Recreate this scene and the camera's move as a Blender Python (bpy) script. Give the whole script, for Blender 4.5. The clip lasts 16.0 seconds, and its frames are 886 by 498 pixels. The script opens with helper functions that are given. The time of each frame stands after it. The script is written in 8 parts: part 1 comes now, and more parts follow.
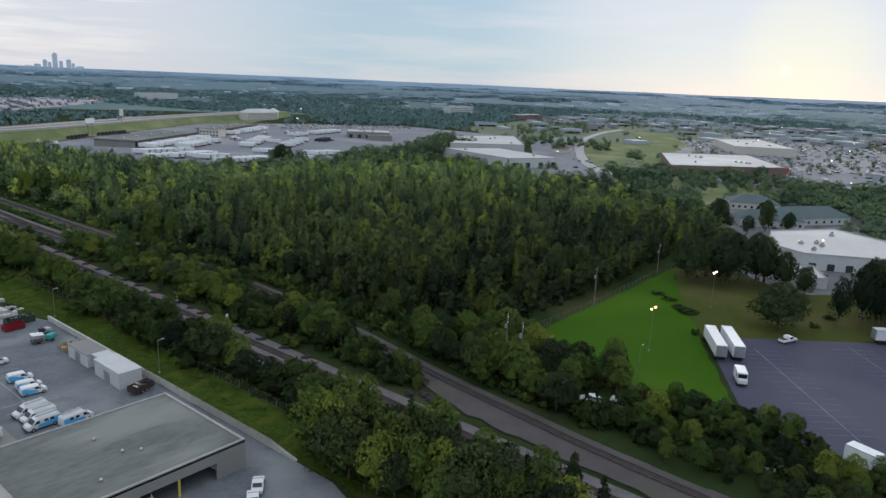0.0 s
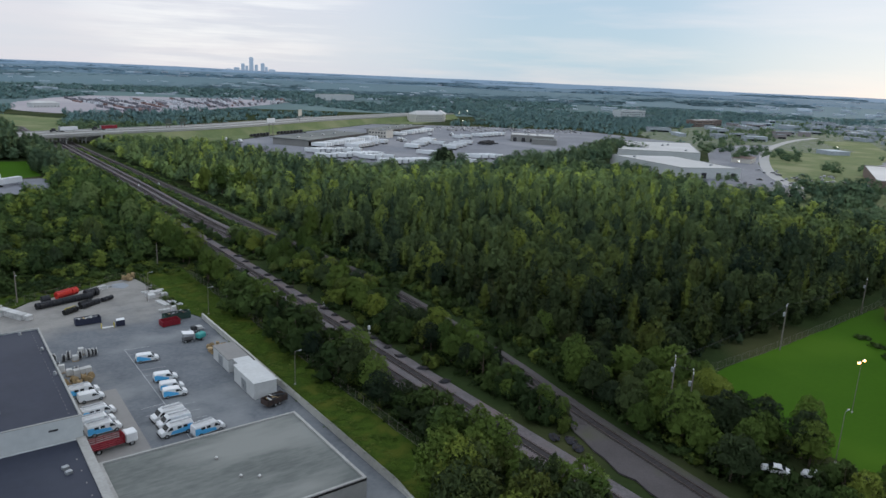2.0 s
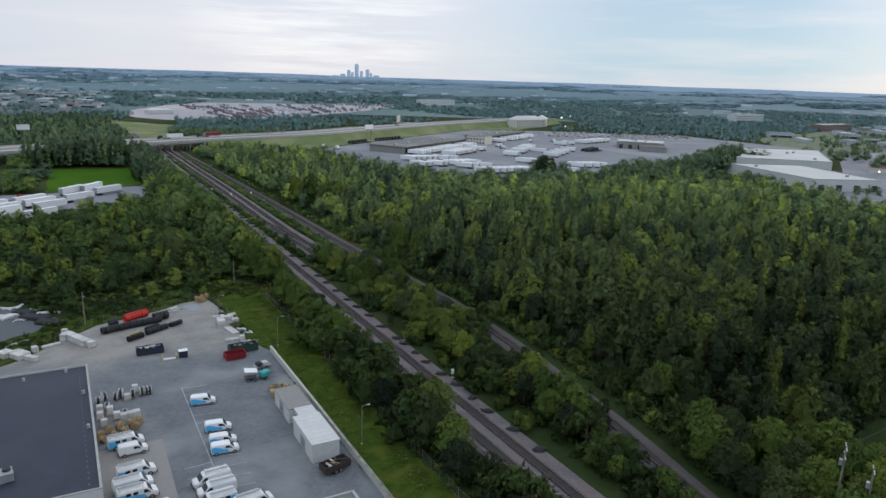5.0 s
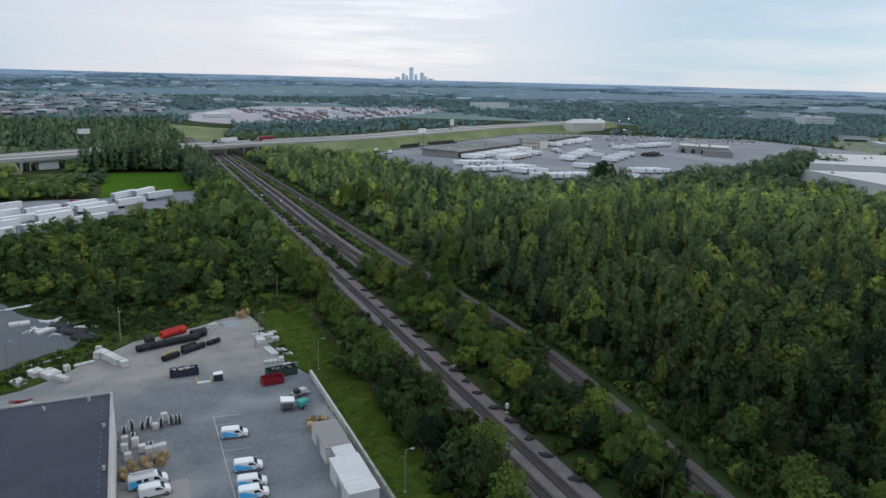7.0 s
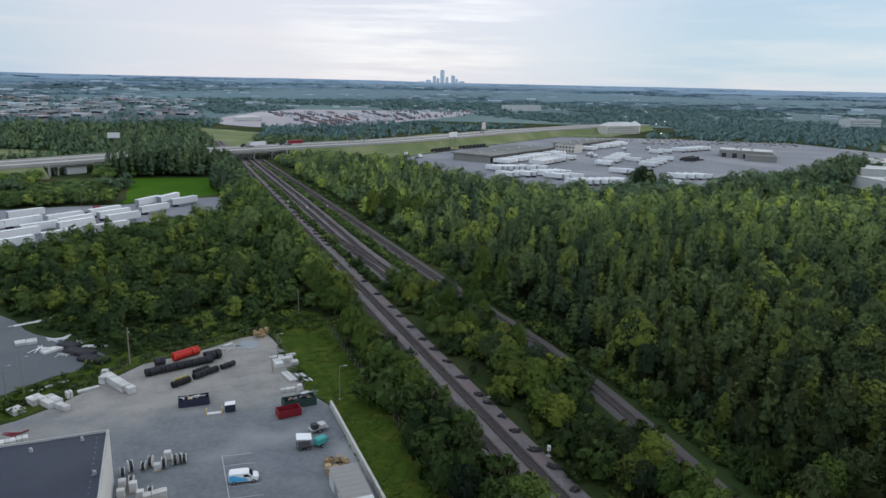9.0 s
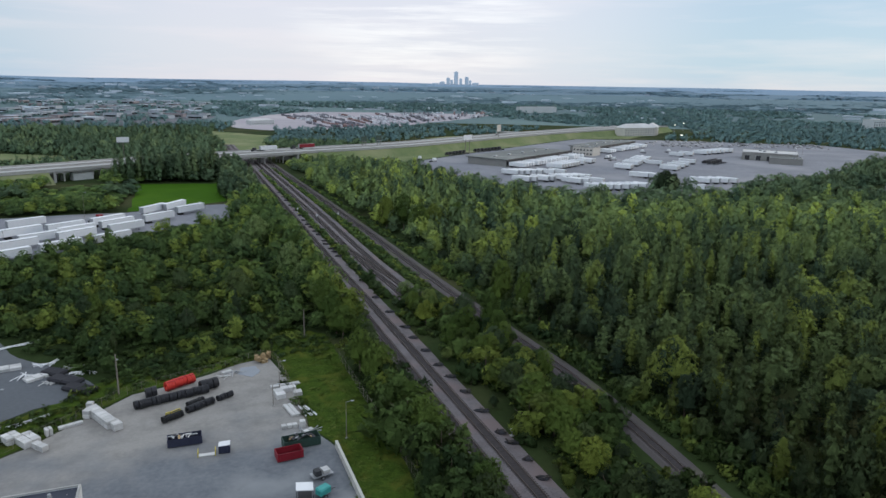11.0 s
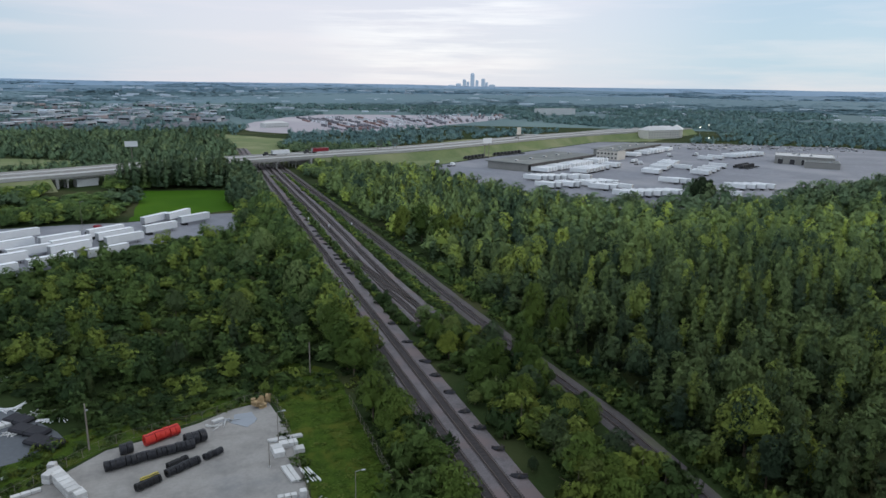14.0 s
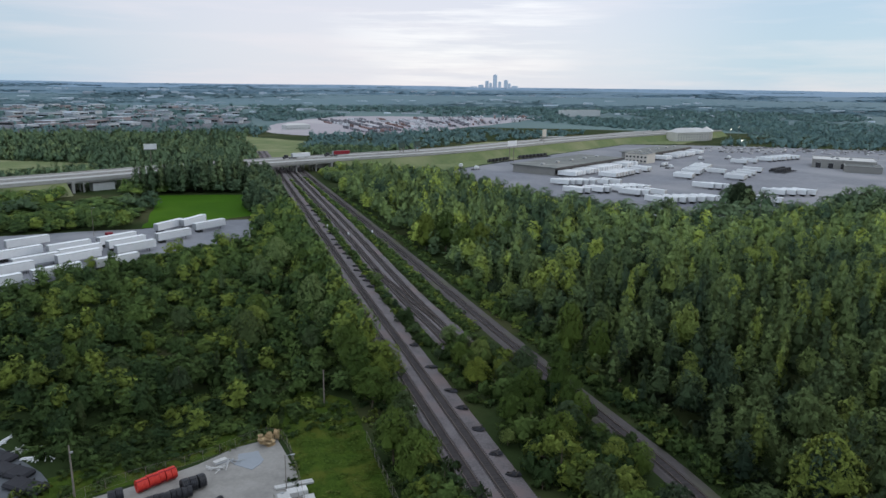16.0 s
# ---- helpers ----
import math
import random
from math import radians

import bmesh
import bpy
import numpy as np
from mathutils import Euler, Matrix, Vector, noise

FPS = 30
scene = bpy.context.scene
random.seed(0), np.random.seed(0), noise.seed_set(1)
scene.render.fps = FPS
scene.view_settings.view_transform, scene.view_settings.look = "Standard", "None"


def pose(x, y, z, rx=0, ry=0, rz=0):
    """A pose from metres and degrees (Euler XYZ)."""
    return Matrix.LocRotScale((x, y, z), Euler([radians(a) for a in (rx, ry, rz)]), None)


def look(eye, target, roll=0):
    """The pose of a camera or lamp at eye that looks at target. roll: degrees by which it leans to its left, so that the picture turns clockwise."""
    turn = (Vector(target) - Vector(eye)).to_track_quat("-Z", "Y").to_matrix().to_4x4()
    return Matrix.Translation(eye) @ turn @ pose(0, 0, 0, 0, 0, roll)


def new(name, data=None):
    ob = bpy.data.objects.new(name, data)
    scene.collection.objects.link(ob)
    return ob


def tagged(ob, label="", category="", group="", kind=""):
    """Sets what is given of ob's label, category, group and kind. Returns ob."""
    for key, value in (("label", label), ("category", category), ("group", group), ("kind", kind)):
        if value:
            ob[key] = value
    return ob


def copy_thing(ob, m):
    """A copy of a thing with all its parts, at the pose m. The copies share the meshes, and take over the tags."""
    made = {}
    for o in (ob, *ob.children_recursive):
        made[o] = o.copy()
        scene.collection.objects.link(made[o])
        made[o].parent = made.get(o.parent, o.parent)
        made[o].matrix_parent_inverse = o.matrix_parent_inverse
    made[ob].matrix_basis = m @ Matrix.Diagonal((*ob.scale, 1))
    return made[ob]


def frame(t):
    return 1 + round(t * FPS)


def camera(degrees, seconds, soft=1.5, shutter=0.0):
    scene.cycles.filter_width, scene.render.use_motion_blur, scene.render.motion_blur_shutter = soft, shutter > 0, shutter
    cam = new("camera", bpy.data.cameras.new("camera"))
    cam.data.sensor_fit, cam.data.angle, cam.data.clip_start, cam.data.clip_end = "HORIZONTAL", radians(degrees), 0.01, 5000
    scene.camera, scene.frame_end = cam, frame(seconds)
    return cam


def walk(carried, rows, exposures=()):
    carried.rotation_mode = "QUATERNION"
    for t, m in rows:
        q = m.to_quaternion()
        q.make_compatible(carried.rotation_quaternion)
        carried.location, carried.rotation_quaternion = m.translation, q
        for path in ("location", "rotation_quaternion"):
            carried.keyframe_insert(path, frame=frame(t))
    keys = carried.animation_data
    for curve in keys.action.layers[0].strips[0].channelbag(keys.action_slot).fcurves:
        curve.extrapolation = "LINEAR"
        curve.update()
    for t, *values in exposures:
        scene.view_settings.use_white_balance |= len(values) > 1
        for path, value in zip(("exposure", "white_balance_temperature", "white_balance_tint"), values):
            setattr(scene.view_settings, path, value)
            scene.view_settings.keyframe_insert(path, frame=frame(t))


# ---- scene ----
cam = camera(65.0, 16.0)
PATH = [
    (0, (-90.402, -19.677, 61.744), (-88.892, -18.45, 61.28), 2.5),
    (0.5, (-86.746, -16.85, 61.83), (-85.31, -15.538, 61.364), 2.6),
    (1, (-83.973, -14.678, 61.794), (-82.613, -13.289, 61.326), 2.6),
    (1.5, (-81.124, -12.392, 61.741), (-79.847, -10.927, 61.27), 2.6),
    (2, (-78.494, -9.985, 61.898), (-77.313, -8.443, 61.421), 2.6),
    (2.5, (-75.895, -7.526, 61.958), (-74.795, -5.925, 61.478), 2.5),
    (3, (-71.7, -2.498, 61.841), (-70.679, -0.846, 61.362), 2.2),
    (3.5, (-69.386, 0.334, 61.939), (-68.385, 1.999, 61.46), 2.2),
    (4, (-67.464, 3.377, 62.053), (-66.471, 5.046, 61.575), 2.1),
    (6.5, (-58.948, 19.065, 62.12), (-58.107, 20.817, 61.646), 1.7),
    (7, (-57.526, 22.376, 62.166), (-56.714, 24.141, 61.693), 1.6),
    (7.5, (-56.116, 25.726, 62.127), (-55.331, 27.504, 61.655), 1.6),
    (8, (-54.788, 29.083, 62.084), (-54.025, 30.871, 61.613), 1.5),
    (8.5, (-53.535, 32.56, 61.976), (-52.789, 34.355, 61.506), 1.5),
    (9, (-52.307, 36.099, 61.958), (-51.573, 37.9, 61.49), 1.4),
    (11.5, (-46.633, 53.573, 62.208), (-45.946, 55.393, 61.744), 1.1),
    (12, (-45.738, 57.443, 62.04), (-45.064, 59.268, 61.577), 1.1),
    (12.5, (-44.742, 61.13, 61.964), (-44.082, 62.961, 61.502), 1.0),
    (13, (-43.596, 64.615, 61.894), (-42.941, 66.447, 61.432), 1.0),
    (13.5, (-42.566, 68.571, 61.622), (-41.91, 70.403, 61.163), 0.9),
    (14, (-41.572, 72.299, 61.611), (-40.916, 74.132, 61.151), 0.9),
    (14.5, (-40.803, 75.743, 61.576), (-40.15, 77.577, 61.118), 0.9),
    (15, (-39.8, 79.645, 61.541), (-39.168, 81.487, 61.083), 0.9),
    (15.5, (-38.864, 83.265, 61.596), (-38.259, 85.115, 61.138), 0.8),
    (16, (-37.883, 87.138, 61.476), (-37.285, 88.991, 61.019), 0.8),
]
walk(cam, [(t, look(eye, target, roll)) for t, eye, target, roll in PATH], [(0, -0.15), (2.5, -0.03), (4, 0.0), (16, 0.03)])

# ---- world, sun ----
SUN_AZ, SUN_EL = 77.0, 7.0
sun_dir = Vector((math.sin(radians(SUN_AZ)) * math.cos(radians(SUN_EL)), math.cos(radians(SUN_AZ)) * math.cos(radians(SUN_EL)), math.sin(radians(SUN_EL))))
world = bpy.data.worlds.new("dusk_sky")
scene.world = world
world.use_nodes = True


def build_world():
    nt = world.node_tree
    nt.nodes.clear()
    N = lambda kind: nt.nodes.new("ShaderNode" + kind)  # noqa: E731
    L = nt.links.new
    co = N("TexCoord")
    sep = N("SeparateXYZ")
    L(co.outputs["Generated"], sep.inputs[0])
    ramp = N("ValToRGB")
    el = ramp.color_ramp.elements
    el[0].position, el[0].color = 0.0, (0.405, 0.535, 0.665, 1)
    el[1].position, el[1].color = 1.0, (0.96, 1.03, 1.12, 1)
    for p, c in ((0.02, (0.425, 0.545, 0.66, 1)), (0.05, (0.465, 0.555, 0.645, 1)), (0.10, (0.465, 0.55, 0.635, 1)), (0.17, (0.45, 0.55, 0.64, 1)), (0.32, (0.84, 0.91, 1.0, 1))):
        e = el.new(p)
        e.color = c
    L(sep.outputs[2], ramp.inputs[0])
    # stretched wisps of high cloud, lit pink from below
    mp = N("Mapping")
    mp.inputs["Scale"].default_value = (1.6, 1.6, 16.0)
    mp.inputs["Rotation"].default_value = (0.03, -0.05, 0.4)
    L(co.outputs["Generated"], mp.inputs[0])
    nz = N("TexNoise")
    nz.inputs["Scale"].default_value, nz.inputs["Detail"].default_value, nz.inputs["Roughness"].default_value = 2.3, 7, 0.55
    L(mp.outputs[0], nz.inputs["Vector"])
    cr = N("MapRange")
    cr.inputs[1].default_value, cr.inputs[2].default_value, cr.inputs[4].default_value = 0.47, 0.76, 0.8
    L(nz.outputs[0], cr.inputs[0])
    mc = N("MixRGB")
    L(cr.outputs[0], mc.inputs[0])
    L(ramp.outputs[0], mc.inputs[1])
    mc.inputs[2].default_value = (0.70, 0.665, 0.70, 1)
    # warm glow round the low sun
    dot = N("VectorMath")
    dot.operation = "DOT_PRODUCT"
    nrm = N("VectorMath")
    nrm.operation = "NORMALIZE"
    L(co.outputs["Generated"], nrm.inputs[0])
    L(nrm.outputs[0], dot.inputs[0])
    dot.inputs[1].default_value = (math.sin(radians(79)), math.cos(radians(79)), 0.065)
    g1 = N("MapRange")
    g1.inputs[1].default_value, g1.inputs[2].default_value = 0.89, 1.0
    g1.interpolation_type = "SMOOTHSTEP"
    L(dot.outputs["Value"], g1.inputs[0])
    glow = N("MixRGB")
    glow.inputs[2].default_value = (0.90, 0.82, 0.80, 1)
    g2 = N("Math")
    g2.operation = "MULTIPLY"
    g2.inputs[1].default_value = 0.66
    L(g1.outputs[0], g2.inputs[0])
    L(g2.outputs[0], glow.inputs[0])
    L(mc.outputs[0], glow.inputs[1])
    last = glow.outputs[0]
    # a broad pink veil before the city, and the sun's own small bright disc
    for az, el0, lo, hi, amount, col in ((14, 9.0, 0.86, 1.0, 0.62, (0.90, 0.785, 0.80, 1)), (76.8, 3.4, 0.9955, 1.0, 0.42, (1.02, 0.90, 0.66, 1)), (75.8, 1.9, 0.99996, 0.999995, 0.5, (1.15, 0.96, 0.86, 1))):
        dp = N("VectorMath")
        dp.operation = "DOT_PRODUCT"
        L(nrm.outputs[0], dp.inputs[0])
        dp.inputs[1].default_value = (math.sin(radians(az)) * math.cos(radians(el0)), math.cos(radians(az)) * math.cos(radians(el0)), math.sin(radians(el0)))
        rg = N("MapRange")
        rg.inputs[1].default_value, rg.inputs[2].default_value, rg.inputs[4].default_value = lo, hi, amount
        rg.interpolation_type = "SMOOTHSTEP"
        L(dp.outputs["Value"], rg.inputs[0])
        mg = N("MixRGB")
        mg.inputs[2].default_value = col
        L(rg.outputs[0], mg.inputs[0])
        L(last, mg.inputs[1])
        last = mg.outputs[0]
    # one streak of thin cloud above the city
    mp2, n2, r2, d2, k2, band, mb = N("Mapping"), N("TexNoise"), N("MapRange"), N("VectorMath"), N("MapRange"), N("Math"), N("MixRGB")
    mp2.inputs["Scale"].default_value, mp2.inputs["Rotation"].default_value = (3.0, 3.0, 42.0), (0.05, -0.03, 0.2)
    L(co.outputs["Generated"], mp2.inputs[0])
    n2.inputs["Scale"].default_value, n2.inputs["Detail"].default_value, n2.inputs["Roughness"].default_value = 1.6, 6, 0.6
    L(mp2.outputs[0], n2.inputs["Vector"])
    r2.inputs[1].default_value, r2.inputs[2].default_value, r2.inputs[4].default_value = 0.46, 0.64, 0.9
    L(n2.outputs[0], r2.inputs[0])
    d2.operation = "DOT_PRODUCT"
    L(nrm.outputs[0], d2.inputs[0])
    d2.inputs[1].default_value = (math.sin(radians(19)) * math.cos(radians(8.6)), math.cos(radians(19)) * math.cos(radians(8.6)), math.sin(radians(8.6)))
    k2.interpolation_type = "SMOOTHSTEP"
    k2.inputs[1].default_value, k2.inputs[2].default_value = math.cos(radians(13)), math.cos(radians(3))
    L(d2.outputs["Value"], k2.inputs[0])
    band.operation = "MULTIPLY"
    L(r2.outputs[0], band.inputs[0])
    L(k2.outputs[0], band.inputs[1])
    L(band.outputs[0], mb.inputs[0])
    L(last, mb.inputs[1])
    mb.inputs[2].default_value = (0.94, 0.88, 0.87, 1)
    last = mb.outputs[0]
    sky = N("TexSky")
    sky.sky_type, sky.sun_disc, sky.sun_elevation, sky.sun_rotation = "NISHITA", False, radians(SUN_EL), radians(SUN_AZ)
    sky.air_density, sky.dust_density, sky.ozone_density = 1.0, 0.1, 4.0
    b1, b2, add, out = N("Background"), N("Background"), N("AddShader"), N("OutputWorld")
    b1.inputs[1].default_value = 1.0
    b2.inputs[1].default_value = 0.03
    tint = N("MixRGB")
    tint.blend_type = "MULTIPLY"
    tint.inputs[0].default_value = 1.0
    tint.inputs[2].default_value = (0.955, 1.0, 1.04, 1)
    L(last, tint.inputs[1])
    L(tint.outputs[0], b1.inputs[0])
    L(sky.outputs[0], b2.inputs[0])
    L(b1.outputs[0], add.inputs[0])
    L(b2.outputs[0], add.inputs[1])
    L(add.outputs[0], out.inputs[0])


build_world()
sun = new("sun", bpy.data.lights.new("sun", "SUN"))
sun.data.energy, sun.data.angle, sun.data.color = 1.1, radians(18), (1.0, 0.86, 0.7)
sun.matrix_world = look(sun_dir * 300, (0, 0, 0))

# ---- materials ----


def mat(name, c1, c2=None, s1=1.0, s2=0.1, rough=0.8, metal=0.0, bump=0.0, world_co=True, c3=None, island=0.0, obrand=0.0, spec=0.3, sharp=0.0, stretch=(1, 1, 1)):
    """Base colour c1 to c2 by fine grain (s1 per metre) and broad stains (s2); c3 shows in the broadest patches."""
    m = bpy.data.materials.new(name)
    m.use_nodes = True
    nt = m.node_tree
    N = lambda kind: nt.nodes.new("ShaderNode" + kind)  # noqa: E731
    L = nt.links.new
    bsdf = nt.nodes["Principled BSDF"]
    bsdf.inputs["Roughness"].default_value, bsdf.inputs["Metallic"].default_value = rough, metal
    bsdf.inputs["Specular IOR Level"].default_value = spec
    c2 = c2 or tuple(v * 0.7 for v in c1)
    if world_co:
        src = N("NewGeometry").outputs["Position"]
    else:
        src = N("TexCoord").outputs["Object"]
    if stretch != (1, 1, 1):
        mp = N("Mapping")
        mp.inputs["Scale"].default_value = stretch
        L(src, mp.inputs[0])
        src = mp.outputs[0]
    facs = []
    for s, d in ((s1, 6), (s2, 4)):
        n = N("TexNoise")
        n.inputs["Scale"].default_value, n.inputs["Detail"].default_value, n.inputs["Roughness"].default_value = s, d, 0.6
        L(src, n.inputs["Vector"])
        r = N("MapRange")
        r.inputs[1].default_value, r.inputs[2].default_value = 0.3 + sharp, 0.7 - sharp
        L(n.outputs[0], r.inputs[0])
        facs.append((n, r))
    avg = N("Mix")
    avg.inputs[0].default_value = 0.5
    L(facs[0][1].outputs[0], avg.inputs[2])
    L(facs[1][1].outputs[0], avg.inputs[3])
    mix = N("MixRGB")
    mix.inputs[1].default_value, mix.inputs[2].default_value = (*c1, 1), (*c2, 1)
    L(avg.outputs[0], mix.inputs[0])
    last = mix.outputs[0]
    if c3:
        n = N("TexNoise")
        n.inputs["Scale"].default_value, n.inputs["Detail"].default_value = s2 * 0.45, 5
        L(src, n.inputs["Vector"])
        r = N("MapRange")
        r.inputs[1].default_value, r.inputs[2].default_value = 0.5, 0.64
        L(n.outputs[0], r.inputs[0])
        mx = N("MixRGB")
        mx.inputs[2].default_value = (*c3, 1)
        L(r.outputs[0], mx.inputs[0])
        L(last, mx.inputs[1])
        last = mx.outputs[0]
    for amount, node, socket in ((island, "NewGeometry", "Random Per Island"), (obrand, "ObjectInfo", "Random")):
        if amount:
            r = N("MapRange")
            r.inputs[3].default_value, r.inputs[4].default_value = 1 - amount, 1 + amount
            L(N(node).outputs[socket], r.inputs[0])
            hs = N("HueSaturation")
            L(r.outputs[0], hs.inputs["Value"])
            L(last, hs.inputs["Color"])
            last = hs.outputs[0]
    L(last, bsdf.inputs["Base Color"])
    if bump:
        b = N("Bump")
        b.inputs["Strength"].default_value, b.inputs["Distance"].default_value = 0.6, bump
        L(facs[0][0].outputs[0], b.inputs["Height"])
        L(b.outputs[0], bsdf.inputs["Normal"])
    return m


def leaf_mat(name, dark, light, tip, stand=None, soft=0.16, leafy=0.0):
    """Foliage: hue by tree (its tone), by spray, lighter young trees, and shading that follows the crown's round form."""
    m = bpy.data.materials.new(name)
    m.use_nodes = True
    nt = m.node_tree
    N = lambda kind: nt.nodes.new("ShaderNode" + kind)  # noqa: E731
    L = nt.links.new
    bsdf = nt.nodes["Principled BSDF"]
    bsdf.inputs["Roughness"].default_value, bsdf.inputs["Specular IOR Level"].default_value = 0.8, 0.04
    geo, info, at = N("NewGeometry"), N("ObjectInfo"), N("Attribute")
    at.attribute_name = "tone"
    add = N("Math")
    add.operation = "ADD"
    L(at.outputs["Fac"], add.inputs[0])
    L(info.outputs["Random"], add.inputs[1])
    fr = N("Math")
    fr.operation = "FRACT"
    L(add.outputs[0], fr.inputs[0])
    big = N("TexNoise")
    big.inputs["Scale"].default_value, big.inputs["Detail"].default_value = 0.02, 3
    L(geo.outputs["Position"], big.inputs["Vector"])
    r = N("MapRange")
    r.inputs[1].default_value, r.inputs[2].default_value, r.inputs[3].default_value, r.inputs[4].default_value = 0.3, 0.7, -0.2, 0.35
    L(big.outputs[0], r.inputs[0])
    sm = N("Math")
    sm.operation = "MULTIPLY_ADD"
    L(fr.outputs[0], sm.inputs[0])
    sm.inputs[1].default_value = 0.85
    L(r.outputs[0], sm.inputs[2])
    m1 = N("MixRGB")
    m1.inputs[1].default_value, m1.inputs[2].default_value = (*dark, 1), (*light, 1)
    m1.use_clamp = True
    L(sm.outputs[0], m1.inputs[0])
    k = N("Math")
    k.operation = "MULTIPLY"
    L(fr.outputs[0], k.inputs[0])
    k.inputs[1].default_value = 13.7
    k2 = N("Math")
    k2.operation = "FRACT"
    L(k.outputs[0], k2.inputs[0])
    yr = N("MapRange")
    yr.inputs[1].default_value, yr.inputs[2].default_value, yr.inputs[4].default_value = 0.74, 0.96, 0.9
    L(k2.outputs[0], yr.inputs[0])
    m2 = N("MixRGB")
    m2.inputs[2].default_value = (*tip, 1)
    L(yr.outputs[0], m2.inputs[0])
    L(m1.outputs[0], m2.inputs[1])
    last = m2.outputs[0]
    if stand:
        # tint by place: shade put into near leaves' colour, haze into the far ones
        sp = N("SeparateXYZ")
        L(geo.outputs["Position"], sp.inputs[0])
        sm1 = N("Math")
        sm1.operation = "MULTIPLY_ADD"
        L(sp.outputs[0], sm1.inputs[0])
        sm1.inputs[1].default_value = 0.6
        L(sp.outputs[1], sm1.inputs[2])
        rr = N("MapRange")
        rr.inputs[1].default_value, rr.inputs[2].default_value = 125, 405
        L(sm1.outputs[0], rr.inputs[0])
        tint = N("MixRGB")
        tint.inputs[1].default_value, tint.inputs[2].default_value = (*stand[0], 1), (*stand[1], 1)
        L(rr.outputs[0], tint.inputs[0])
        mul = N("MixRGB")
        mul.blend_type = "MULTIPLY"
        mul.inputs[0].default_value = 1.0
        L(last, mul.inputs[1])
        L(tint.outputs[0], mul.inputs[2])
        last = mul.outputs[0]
    hs = N("HueSaturation")
    ir = N("MapRange")
    ir.inputs[3].default_value, ir.inputs[4].default_value = 1 - soft, 1 + soft
    L(geo.outputs["Random Per Island"], ir.inputs[0])
    L(ir.outputs[0], hs.inputs["Value"])
    L(last, hs.inputs["Color"])
    last = hs.outputs[0]
    if leafy:
        # single leaves: fine light and dark, and gaps between them
        ln = N("TexNoise")
        ln.inputs["Scale"].default_value, ln.inputs["Detail"].default_value, ln.inputs["Roughness"].default_value = leafy, 2, 0.6
        L(geo.outputs["Position"], ln.inputs["Vector"])
        lr = N("MapRange")
        lr.inputs[1].default_value, lr.inputs[2].default_value, lr.inputs[3].default_value, lr.inputs[4].default_value = 0.3, 0.7, 0.74, 1.3
        L(ln.outputs[0], lr.inputs[0])
        h2 = N("HueSaturation")
        L(lr.outputs[0], h2.inputs["Value"])
        L(last, h2.inputs["Color"])
        last = h2.outputs[0]
        gt = N("Math")
        gt.operation = "GREATER_THAN"
        gt.inputs[1].default_value = 0.455
        L(ln.outputs[0], gt.inputs[0])
        so, mx = N("Attribute"), N("Math")
        so.attribute_name = "solid"
        mx.operation = "MAXIMUM"
        L(gt.outputs[0], mx.inputs[0])
        L(so.outputs["Fac"], mx.inputs[1])
    L(last, bsdf.inputs["Base Color"])
    an, vt = N("Attribute"), N("VectorTransform")
    an.attribute_name = "crown_out"
    vt.vector_type, vt.convert_from, vt.convert_to = "NORMAL", "OBJECT", "WORLD"
    L(an.outputs["Vector"], vt.inputs[0])
    L(vt.outputs[0], bsdf.inputs["Normal"])
    # thin leaves let some light through
    tl, both, end = N("BsdfTranslucent"), N("MixShader"), nt.nodes["Material Output"]
    both.inputs[0].default_value = 0.15
    L(last, tl.inputs["Color"])
    L(vt.outputs[0], tl.inputs["Normal"])
    L(bsdf.outputs[0], both.inputs[1])
    L(tl.outputs[0], both.inputs[2])
    L(both.outputs[0], end.inputs[0])
    if leafy:
        clear, cut = N("BsdfTransparent"), N("MixShader")
        L(mx.outputs[0], cut.inputs[0])
        L(clear.outputs[0], cut.inputs[1])
        L(both.outputs[0], cut.inputs[2])
        L(cut.outputs[0], end.inputs[0])
    return m


M = {}
# stand: leaf tint darkened for near shade, paled up the valley for haze
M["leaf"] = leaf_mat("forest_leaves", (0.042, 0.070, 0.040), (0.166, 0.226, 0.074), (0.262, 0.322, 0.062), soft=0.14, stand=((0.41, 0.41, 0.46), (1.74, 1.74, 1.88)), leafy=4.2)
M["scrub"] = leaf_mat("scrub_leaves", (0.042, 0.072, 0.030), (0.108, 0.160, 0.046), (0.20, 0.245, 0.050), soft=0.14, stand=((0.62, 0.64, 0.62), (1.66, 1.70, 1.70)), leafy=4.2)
# yellow-green trees' own colour, raised to make up for missing glare
M["bright"] = leaf_mat("bright_leaves", (0.058, 0.096, 0.024), (0.118, 0.170, 0.036), (0.184, 0.222, 0.040), soft=0.1, leafy=4.6)
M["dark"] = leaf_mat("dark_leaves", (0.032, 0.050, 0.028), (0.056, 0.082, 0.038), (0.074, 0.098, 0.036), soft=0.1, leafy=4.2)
# woods farther off: haze put into the leaf colour, paler and bluer
M["mid"] = leaf_mat("mid_woods_hazed_leaves", (0.078, 0.128, 0.078), (0.158, 0.228, 0.118), (0.195, 0.258, 0.118), soft=0.1, leafy=1.5)
M["farleaf"] = leaf_mat("far_woods_hazed_leaves", (0.128, 0.220, 0.222), (0.180, 0.286, 0.272), (0.195, 0.298, 0.266), soft=0.08)
M["turf"] = leaf_mat("turf_blades", (0.054, 0.088, 0.015), (0.074, 0.112, 0.019), (0.096, 0.120, 0.026), soft=0.12)
M["bark"] = mat("bark", (0.16, 0.12, 0.09), (0.08, 0.06, 0.045), 6, 1, 0.9, world_co=False)
